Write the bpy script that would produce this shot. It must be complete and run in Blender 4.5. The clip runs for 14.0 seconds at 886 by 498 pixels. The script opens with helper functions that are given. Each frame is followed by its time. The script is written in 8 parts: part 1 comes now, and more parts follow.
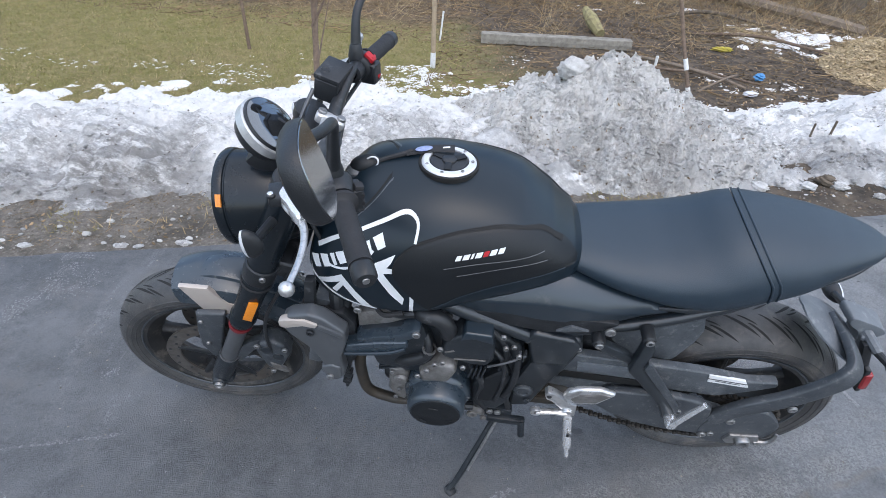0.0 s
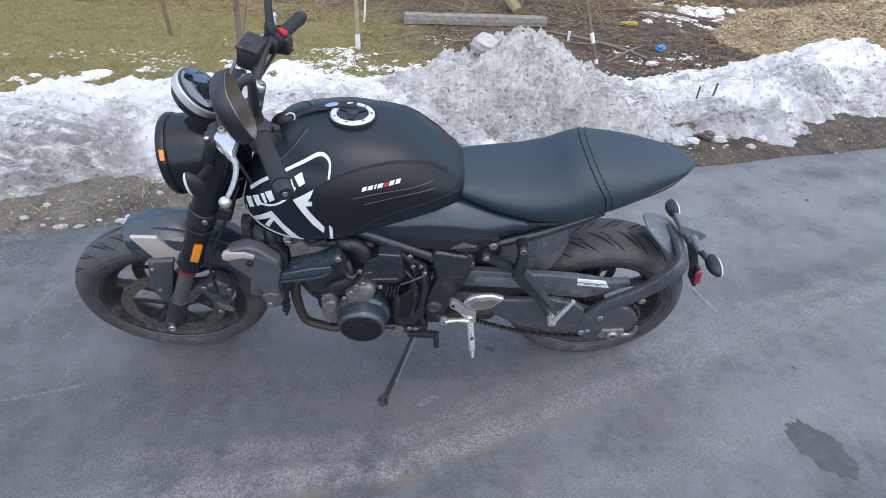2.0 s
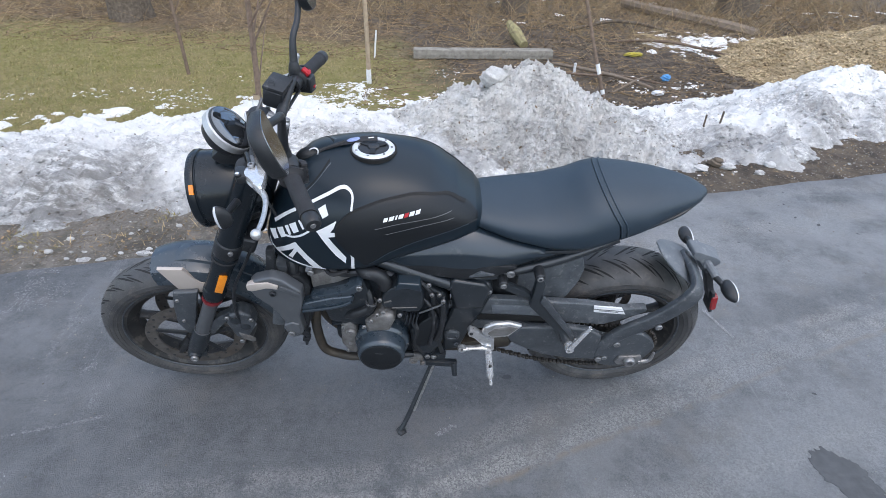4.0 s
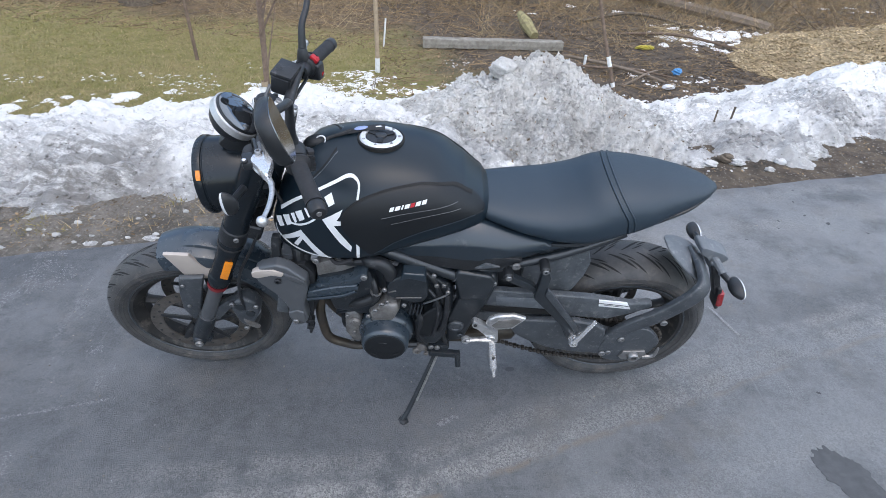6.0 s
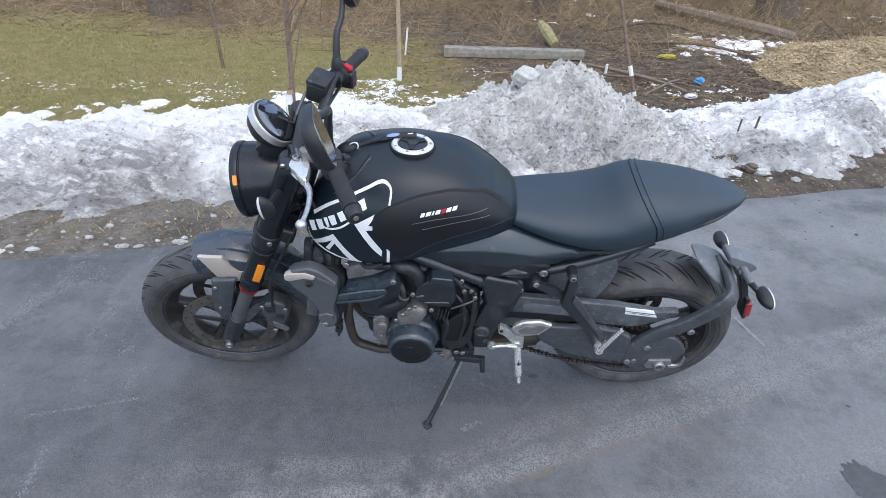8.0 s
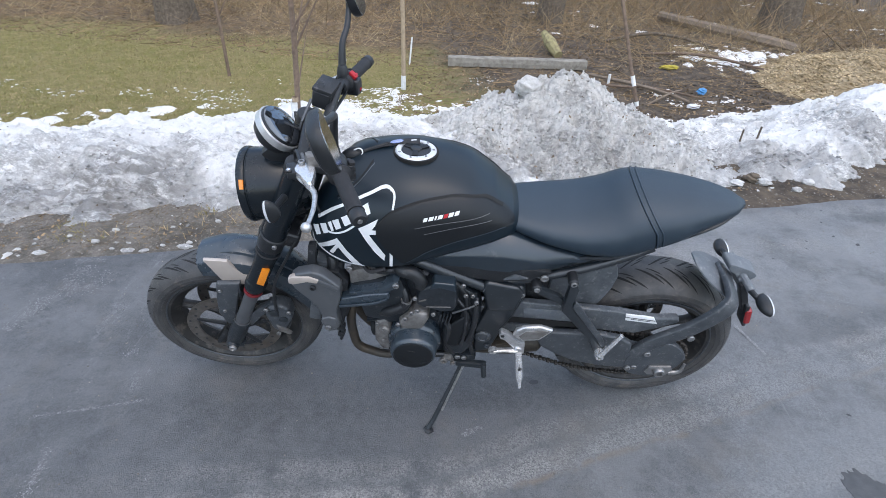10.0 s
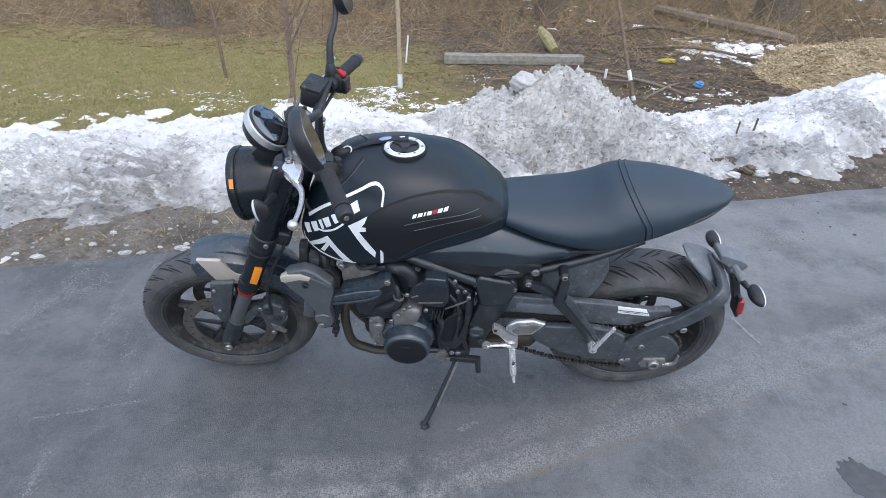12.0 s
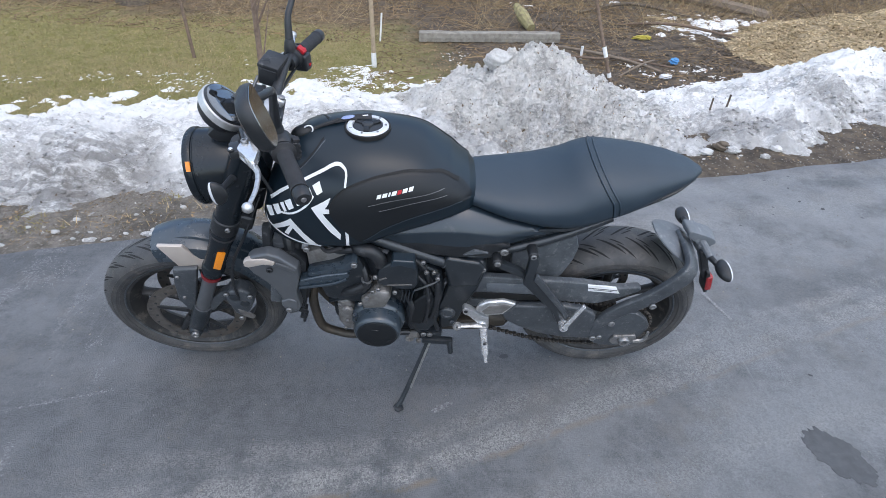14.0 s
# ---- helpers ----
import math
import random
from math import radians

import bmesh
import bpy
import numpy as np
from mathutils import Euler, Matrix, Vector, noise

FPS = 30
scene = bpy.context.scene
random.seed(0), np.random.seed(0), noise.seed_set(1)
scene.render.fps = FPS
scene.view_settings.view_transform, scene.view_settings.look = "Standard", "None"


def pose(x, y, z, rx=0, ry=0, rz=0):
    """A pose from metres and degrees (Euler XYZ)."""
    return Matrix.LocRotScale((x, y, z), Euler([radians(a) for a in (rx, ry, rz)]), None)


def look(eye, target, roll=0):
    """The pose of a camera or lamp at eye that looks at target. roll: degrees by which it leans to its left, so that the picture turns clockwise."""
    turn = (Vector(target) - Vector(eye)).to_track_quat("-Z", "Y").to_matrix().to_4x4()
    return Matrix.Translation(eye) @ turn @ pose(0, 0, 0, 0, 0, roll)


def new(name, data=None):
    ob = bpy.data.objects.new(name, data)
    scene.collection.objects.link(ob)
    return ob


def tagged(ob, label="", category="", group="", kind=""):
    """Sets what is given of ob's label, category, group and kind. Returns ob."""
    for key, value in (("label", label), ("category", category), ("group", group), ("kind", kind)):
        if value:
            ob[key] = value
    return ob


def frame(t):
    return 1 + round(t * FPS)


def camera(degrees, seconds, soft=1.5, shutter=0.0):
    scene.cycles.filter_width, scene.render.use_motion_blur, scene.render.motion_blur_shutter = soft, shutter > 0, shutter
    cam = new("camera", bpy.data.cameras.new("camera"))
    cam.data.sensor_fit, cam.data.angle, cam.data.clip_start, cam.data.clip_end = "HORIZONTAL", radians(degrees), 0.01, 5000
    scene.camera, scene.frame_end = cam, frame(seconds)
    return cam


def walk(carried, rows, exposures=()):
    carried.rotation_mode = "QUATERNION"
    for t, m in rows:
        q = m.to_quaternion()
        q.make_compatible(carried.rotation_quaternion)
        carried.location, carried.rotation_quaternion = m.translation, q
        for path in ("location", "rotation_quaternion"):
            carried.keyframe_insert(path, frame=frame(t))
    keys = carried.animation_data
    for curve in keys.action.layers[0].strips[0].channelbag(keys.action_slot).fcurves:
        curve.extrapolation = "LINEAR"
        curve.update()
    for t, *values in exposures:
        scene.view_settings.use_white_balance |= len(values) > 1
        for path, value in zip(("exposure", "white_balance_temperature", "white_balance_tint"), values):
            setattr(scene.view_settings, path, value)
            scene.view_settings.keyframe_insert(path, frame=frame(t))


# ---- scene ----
cam = camera(79.1, 14.0, soft=0.8)
PATH = [
    (0, (-0.045, -0.952, 1.457), (-0.142, 0.669, 0.29), 3.0),
    (0.5, (0.112, -1.027, 1.463), (0.084, 0.585, 0.28), 1.9),
    (1, (0.167, -1.09, 1.475), (0.143, 0.506, 0.269), 0.8),
    (1.5, (0.132, -1.17, 1.495), (0.178, 0.426, 0.29), 0.6),
    (2, (0.057, -1.247, 1.519), (0.163, 0.347, 0.315), 3.4),
    (2.5, (0.035, -1.284, 1.532), (0.141, 0.338, 0.367), 2.3),
    (3, (0.02, -1.274, 1.534), (0.141, 0.37, 0.401), 3.6),
    (3.5, (0.024, -1.272, 1.536), (0.111, 0.388, 0.423), 2.5),
    (5.8, (0.04, -1.267, 1.531), (0.095, 0.371, 0.385), 1.7),
    (6, (0.029, -1.268, 1.532), (0.082, 0.371, 0.387), 2.8),
    (6.5, (0.015, -1.276, 1.532), (0.026, 0.361, 0.383), 3.4),
    (7, (0.01, -1.283, 1.533), (-0.012, 0.357, 0.389), 2.5),
    (7.5, (-0.001, -1.287, 1.537), (-0.027, 0.361, 0.404), 2.0),
    (8, (-0.005, -1.287, 1.537), (-0.012, 0.368, 0.413), 2.3),
    (10.5, (-0.003, -1.313, 1.539), (-0.03, 0.36, 0.443), 2.7),
    (11, (-0.002, -1.315, 1.538), (-0.041, 0.356, 0.44), 2.8),
    (11.5, (0.008, -1.315, 1.54), (-0.037, 0.353, 0.437), 2.7),
    (12, (0.028, -1.316, 1.538), (0.002, 0.352, 0.435), 1.4),
    (12.5, (0.034, -1.315, 1.542), (0.026, 0.35, 0.434), 1.8),
    (13, (0.04, -1.314, 1.53), (0.045, 0.337, 0.401), 2.2),
    (13.5, (0.057, -1.312, 1.531), (0.08, 0.324, 0.38), 1.7),
    (14, (0.067, -1.298, 1.525), (0.11, 0.332, 0.366), 1.7),
]
walk(cam, [(t, look(eye, target, roll)) for t, eye, target, roll in PATH])

# ---- light ----
SUN_EL, SUN_AZ = 64.0, 156.0
world = bpy.data.worlds.new("sky")
scene.world = world
world.use_nodes = True
wn = world.node_tree.nodes
sky = wn.new("ShaderNodeTexSky")
sky.sky_type = "NISHITA"
sky.sun_disc = False
sky.sun_elevation, sky.sun_rotation = radians(SUN_EL), radians(SUN_AZ)
sky.air_density, sky.dust_density = 1.0, 1.5
wn["Background"].inputs[1].default_value = 0.21
world.node_tree.links.new(sky.outputs[0], wn["Background"].inputs[0])
sun = new("sun", bpy.data.lights.new("sun", "SUN"))
sun.data.energy, sun.data.angle, sun.data.color = 1.45, radians(150), (0.99, 0.97, 0.88)
a, e = radians(SUN_AZ), radians(SUN_EL)
sun.matrix_basis = look((0, 0, 0), (-math.sin(a) * math.cos(e), -math.cos(a) * math.cos(e), -math.sin(e)))
scene.view_settings.exposure = 0.61


# ---- materials ----
def surf(name, c1, c2=None, rough=0.5, metal=0.0, scale=20.0, bump=0.0, bscale=200.0, dirt=None, dirt_amount=0.3, dirt_scale=9.0, coat=0.0, rvar=0.1, island=0.0, spec=0.5):
    """A plain surface: two tones in coarse noise, a layer of dirt in patches, fine relief, uneven gloss."""
    m = bpy.data.materials.new(name)
    m.use_nodes = True
    n, l = m.node_tree.nodes, m.node_tree.links
    b = n["Principled BSDF"]
    co = n.new("ShaderNodeTexCoord")
    t1 = n.new("ShaderNodeTexNoise")
    t1.inputs["Scale"].default_value, t1.inputs["Detail"].default_value, t1.inputs["Roughness"].default_value = scale, 8, 0.65
    l.new(co.outputs["Object"], t1.inputs["Vector"])
    r1 = n.new("ShaderNodeMapRange")
    r1.inputs[1].default_value, r1.inputs[2].default_value = 0.35, 0.65
    l.new(t1.outputs[0], r1.inputs[0])
    mix = n.new("ShaderNodeMix")
    mix.data_type = "RGBA"
    mix.inputs[6].default_value = (*c1, 1)
    mix.inputs[7].default_value = (*(c2 or [x * 0.75 for x in c1]), 1)
    l.new(r1.outputs[0], mix.inputs[0])
    colour = mix.outputs[2]
    if dirt:
        t2 = n.new("ShaderNodeTexNoise")
        t2.inputs["Scale"].default_value, t2.inputs["Detail"].default_value = dirt_scale, 12
        t2.inputs["Roughness"].default_value = 0.7
        l.new(co.outputs["Object"], t2.inputs["Vector"])
        r2 = n.new("ShaderNodeMapRange")
        r2.inputs[1].default_value, r2.inputs[2].default_value, r2.inputs[4].default_value = 0.62 - 0.3 * dirt_amount, 0.8 - 0.2 * dirt_amount, min(1, 0.5 + dirt_amount)
        l.new(t2.outputs[0], r2.inputs[0])
        mx = n.new("ShaderNodeMix")
        mx.data_type = "RGBA"
        mx.inputs[7].default_value = (*dirt, 1)
        l.new(r2.outputs[0], mx.inputs[0])
        l.new(colour, mx.inputs[6])
        colour = mx.outputs[2]
    if island:
        g = n.new("ShaderNodeNewGeometry")
        hs = n.new("ShaderNodeHueSaturation")
        mr = n.new("ShaderNodeMapRange")
        mr.inputs[3].default_value, mr.inputs[4].default_value = 1 - island, 1 + island
        l.new(g.outputs["Random Per Island"], mr.inputs[0])
        l.new(mr.outputs[0], hs.inputs["Value"])
        l.new(colour, hs.inputs["Color"])
        colour = hs.outputs[0]
    l.new(colour, b.inputs["Base Color"])
    rr = n.new("ShaderNodeMapRange")
    rr.inputs[3].default_value, rr.inputs[4].default_value = max(0.02, rough - rvar), min(1, rough + rvar)
    l.new(t1.outputs[0], rr.inputs[0])
    l.new(rr.outputs[0], b.inputs["Roughness"])
    b.inputs["Metallic"].default_value = metal
    b.inputs["Coat Weight"].default_value = coat
    b.inputs["Specular IOR Level"].default_value = spec
    if bump:
        t3 = n.new("ShaderNodeTexNoise")
        t3.inputs["Scale"].default_value, t3.inputs["Detail"].default_value = bscale, 4
        l.new(co.outputs["Object"], t3.inputs["Vector"])
        bp = n.new("ShaderNodeBump")
        bp.inputs["Strength"].default_value, bp.inputs["Distance"].default_value = 1.0, bump
        l.new(t3.outputs[0], bp.inputs["Height"])
        l.new(bp.outputs[0], b.inputs["Normal"])
    return m


DUST = (0.17, 0.168, 0.165)
M_TANK = surf("matte_black_paint", (0.004, 0.0105, 0.0165), (0.0055, 0.0125, 0.0195), 0.34, 0.0, 3, 0.0, rvar=0.05, spec=0.42)
M_SIDE = surf("satin_black_paint", (0.014, 0.024, 0.034), (0.019, 0.03, 0.041), 0.32, 0, 4, dirt=DUST, dirt_amount=0.03, spec=0.7)
M_BLACK = surf("black_plastic", (0.011, 0.0125, 0.0145), (0.019, 0.021, 0.024), 0.42, 0, 30, 0.0004, 500, (0.2, 0.2, 0.2), 0.1, 30)
M_GUARD = surf("dusty_black_mudguard", (0.022, 0.034, 0.046), (0.032, 0.045, 0.058), 0.28, 0, 10, dirt=(0.33, 0.33, 0.32), dirt_amount=0.12, dirt_scale=75, spec=0.8)
M_FRAME = surf("black_frame_paint", (0.012, 0.016, 0.02), (0.018, 0.023, 0.028), 0.33, 0, 20, dirt=(0.24, 0.24, 0.235), dirt_amount=0.07, dirt_scale=80, spec=0.7)
M_MATTE = surf("dusty_matte_black", (0.028, 0.034, 0.041), (0.056, 0.063, 0.071), 0.42, 0, 30, 0.0005, 400, (0.27, 0.267, 0.26), 0.2, 70, spec=0.7)
M_DUSTY = surf("road_dust_on_plastic", (0.1, 0.113, 0.127), (0.14, 0.153, 0.168), 0.55, 0, 20, 0.0006, 350, (0.26, 0.265, 0.27), 0.3, 50)
M_DIRTY = surf("dusty_black_plastic", (0.05, 0.058, 0.066), (0.1, 0.109, 0.119), 0.5, 0, 26, 0.0008, 350, (0.27, 0.268, 0.262), 0.27, 60)
M_RUBBER = surf("tyre_rubber", (0.036, 0.0365, 0.039), (0.074, 0.072, 0.07), 0.52, 0, 16, 0.0007, 500, (0.16, 0.14, 0.122), 0.32, 14)
# near-black for cuts and seams, and for shade painted along edges and recesses
M_GROOVE = surf("groove_shade_black", (0.01, 0.01, 0.01), None, 0.8)
M_WHEEL = surf("black_cast_wheel", (0.013, 0.0135, 0.0145), (0.032, 0.031, 0.03), 0.52, 0.0, 14, dirt=(0.155, 0.135, 0.115), dirt_amount=0.32, dirt_scale=22, spec=0.4)
M_KNEE = surf("moulded_black_plastic", (0.0055, 0.007, 0.0088), (0.007, 0.0088, 0.011), 0.46, 0, 6, 0.0003, 600, rvar=0.06, spec=0.4)
M_SEAT = surf("black_vinyl", (0.0135, 0.0265, 0.04), (0.017, 0.031, 0.046), 0.46, 0, 6, 0.0004, 700, rvar=0.05, spec=0.55)
M_GRIP = surf("black_rubber_grip", (0.02, 0.02, 0.022), None, 0.7, 0, 40, 0.0006, 400)
M_GLOSS = surf("gloss_black_paint", (0.005, 0.0085, 0.012), (0.008, 0.012, 0.016), 0.26, 0.0, 8, 0.0, dirt=(0.2, 0.2, 0.2), dirt_amount=0.02, dirt_scale=70, coat=0.0, spec=0.4)
M_ALU = surf("brushed_aluminium", (0.66, 0.66, 0.66), (0.5, 0.5, 0.5), 0.3, 0.8, 50, dirt=(0.14, 0.135, 0.125), dirt_amount=0.3, dirt_scale=50)
M_CAST = surf("cast_aluminium", (0.24, 0.233, 0.225), (0.15, 0.144, 0.138), 0.5, 0.35, 40, 0.0006, 300, (0.1, 0.09, 0.08), 0.5, 30)
M_STEEL = surf("steel_bolt", (0.34, 0.34, 0.34), None, 0.4, 0.8, 60, dirt=(0.1, 0.09, 0.08), dirt_amount=0.25, dirt_scale=60)
M_DISC = surf("brake_disc_steel", (0.15, 0.137, 0.125), (0.085, 0.077, 0.07), 0.44, 0.5, 30, dirt=(0.11, 0.083, 0.062), dirt_amount=0.3)
M_ENGINE = surf("black_engine_casting", (0.011, 0.0145, 0.0185), (0.02, 0.0245, 0.0295), 0.34, 0.0, 30, 0.0006, 300, (0.2, 0.19, 0.175), 0.12, 60)
M_SHROUD = surf("grey_shroud_paint", (0.085, 0.091, 0.098), (0.1, 0.106, 0.114), 0.34, 0.25, 8, dirt=DUST, dirt_amount=0.14, dirt_scale=30)
M_STANCH = surf("grey_fork_tube", (0.115, 0.12, 0.128), (0.085, 0.09, 0.097), 0.3, 0.35, 14, dirt=(0.2, 0.19, 0.18), dirt_amount=0.14)
M_CHAMP = surf("silver_beige_paint", (0.52, 0.46, 0.41), (0.48, 0.42, 0.375), 0.42, 0.3, 10, dirt=(0.3, 0.27, 0.24), dirt_amount=0.1)
M_CLAMP = surf("cast_bar_clamp", (0.62, 0.62, 0.62), (0.48, 0.48, 0.48), 0.38, 0.6, 40, dirt=(0.12, 0.12, 0.12), dirt_amount=0.12, dirt_scale=40)
M_PEG = surf("polished_peg_alloy", (0.86, 0.86, 0.86), (0.72, 0.72, 0.72), 0.24, 0.75, 60, dirt=(0.25, 0.25, 0.25), dirt_amount=0.12, dirt_scale=60)
M_WHITE = surf("white_decal", (0.85, 0.86, 0.87), None, 0.5, 0, 5)
M_RED = surf("red_anodised", (0.5, 0.02, 0.03), None, 0.4, 0.2, 20)
M_SEAL = surf("dull_red_seal", (0.22, 0.012, 0.018), (0.13, 0.01, 0.013), 0.5, 0, 60, dirt=DUST, dirt_amount=0.15)
M_AMBER = surf("amber_reflector", (0.85, 0.28, 0.01), (0.7, 0.2, 0.01), 0.25, 0, 300, coat=0.5)
M_REDLENS = surf("red_lens", (0.32, 0.012, 0.015), (0.22, 0.01, 0.012), 0.2, 0, 200, coat=0.5)
M_CLEAR = surf("pale_lens", (0.7, 0.71, 0.73), (0.6, 0.61, 0.63), 0.2, 0, 30, coat=0.6)
M_MIRROR = surf("dusty_mirror_glass", (0.33, 0.335, 0.33), (0.27, 0.275, 0.27), 0.12, 1.0, 3, dirt=(0.3, 0.3, 0.29), dirt_amount=0.12, dirt_scale=40, rvar=0.03)
M_GLASS = surf("dial_glass", (0.012, 0.013, 0.015), None, 0.03, 0.0, 3, rvar=0.02, coat=1.0, spec=1.0)
M_GLASS.node_tree.nodes["Principled BSDF"].inputs["Coat IOR"].default_value = 2.2
M_RING = surf("filler_ring_alloy", (0.75, 0.76, 0.77), (0.68, 0.69, 0.7), 0.4, 0.4, 30)
M_CHAIN = surf("oily_chain_steel", (0.03, 0.028, 0.026), (0.07, 0.06, 0.05), 0.55, 0.5, 80)
M_PIPE = surf("exhaust_steel", (0.085, 0.07, 0.053), (0.05, 0.045, 0.04), 0.5, 0.5, 18, dirt=(0.09, 0.08, 0.07), dirt_amount=0.35)
M_STICK = surf("pale_sticker", (0.78, 0.79, 0.79), (0.7, 0.7, 0.7), 0.4, 0, 40, dirt=(0.4, 0.4, 0.4), dirt_amount=0.15)
M_INK = surf("faded_ink", (0.11, 0.112, 0.118), None, 0.6)
M_BARK = surf("bark", (0.165, 0.13, 0.095), (0.07, 0.055, 0.04), 0.9, 0, 25, 0.01, 40)
M_SAPL = surf("sapling_bark", (0.2, 0.14, 0.1), (0.12, 0.085, 0.06), 0.85, 0, 30, 0.002, 120)
M_BARK2 = surf("weathered_branch", (0.24, 0.185, 0.135), (0.15, 0.115, 0.085), 0.85, 0, 20, 0.003, 80)
M_GREY = surf("grey_stone", (0.43, 0.42, 0.4), (0.3, 0.29, 0.27), 0.8, 0, 8, 0.002, 60, island=0.35)
M_STAKE = surf("peeled_stake_wood", (0.38, 0.3, 0.2), (0.28, 0.21, 0.14), 0.8, 0, 20, 0.002, 90)
M_LIME = surf("white_paint_on_bark", (0.75, 0.75, 0.73), (0.6, 0.6, 0.58), 0.8, 0, 40, 0.001, 90)
M_BEAM = surf("weathered_grey_wood", (0.31, 0.285, 0.24), (0.19, 0.172, 0.14), 0.85, 0, 14, 0.004, 60, (0.1, 0.085, 0.065), 0.3, 12)
M_TWIG = surf("dry_twig", (0.31, 0.21, 0.11), (0.16, 0.11, 0.06), 0.9, 0, 3, island=0.55)
M_STRAW = surf("dry_stalk", (0.47, 0.36, 0.2), (0.33, 0.25, 0.14), 0.9, 0, 2, island=0.4)
M_GRASS = surf("winter_grass", (0.205, 0.195, 0.052), (0.31, 0.25, 0.115), 0.85, 0, 1.5, island=0.4)
M_LEAF = surf("dead_leaf", (0.31, 0.215, 0.12), (0.125, 0.09, 0.055), 0.85, 0, 2.5, island=0.6)
M_STONE = surf("gravel_stone", (0.29, 0.265, 0.23), (0.17, 0.15, 0.125), 0.85, 0, 4, island=0.45)
M_CHIP = surf("wood_chip", (0.52, 0.41, 0.255), (0.31, 0.23, 0.13), 0.85, 0, 2.2, island=0.55)
M_MOSS = surf("mossy_dead_wood", (0.34, 0.3, 0.14), (0.22, 0.185, 0.1), 0.9, 0, 18, 0.006, 60, (0.1, 0.08, 0.05), 0.25)
M_TAG = surf("pale_blue_enamel", (0.16, 0.22, 0.46), (0.34, 0.38, 0.52), 0.35, 0, 120)
M_BLUE = surf("blue_plastic", (0.08, 0.3, 0.6), None, 0.4)
M_YELLOW = surf("yellow_plastic", (0.55, 0.47, 0.04), (0.3, 0.24, 0.05), 0.5, 0, 30, dirt=(0.2, 0.15, 0.1), dirt_amount=0.3, dirt_scale=25)


def ramp(n, l, src, lo, hi):
    r = n.new("ShaderNodeMapRange")
    r.interpolation_type = "SMOOTHSTEP"
    r.inputs[1].default_value, r.inputs[2].default_value = lo, hi
    l.new(src, r.inputs[0])
    return r.outputs[0]


def noise_tex(n, l, co, scale, detail=8, rough=0.6, stretch=None, turn=0.0):
    t = n.new("ShaderNodeTexNoise")
    t.inputs["Scale"].default_value, t.inputs["Detail"].default_value, t.inputs["Roughness"].default_value = scale, detail, rough
    if stretch:
        mp = n.new("ShaderNodeMapping")
        mp.inputs["Scale"].default_value = stretch
        mp.inputs["Rotation"].default_value = (0, 0, turn)
        l.new(co, mp.inputs["Vector"])
        co = mp.outputs[0]
    l.new(co, t.inputs["Vector"])
    return t.outputs[0]


def mixed(n, l, fac, a, b):
    m = n.new("ShaderNodeMix")
    m.data_type = "RGBA"
    for k, v in ((0, fac), (6, a), (7, b)):
        if isinstance(v, (tuple, list)):
            m.inputs[k].default_value = (*v, 1)
        elif isinstance(v, float):
            m.inputs[k].default_value = v
        else:
            l.new(v, m.inputs[k])
    return m.outputs[2]


def times(n, l, a, b):
    m = n.new("ShaderNodeMath")
    m.operation = "MULTIPLY"
    for k, v in ((0, a), (1, b)):
        if isinstance(v, float):
            m.inputs[k].default_value = v
        else:
            l.new(v, m.inputs[k])
    return m.outputs[0]


def blank(name):
    m = bpy.data.materials.new(name)
    m.use_nodes = True
    n, l = m.node_tree.nodes, m.node_tree.links
    co = n.new("ShaderNodeTexCoord").outputs["Object"]
    return m, n, l, n["Principled BSDF"], co


def relief(n, l, b, height, dist):
    bp = n.new("ShaderNodeBump")
    bp.inputs["Distance"].default_value = dist
    l.new(height, bp.inputs["Height"])
    l.new(bp.outputs[0], b.inputs["Normal"])


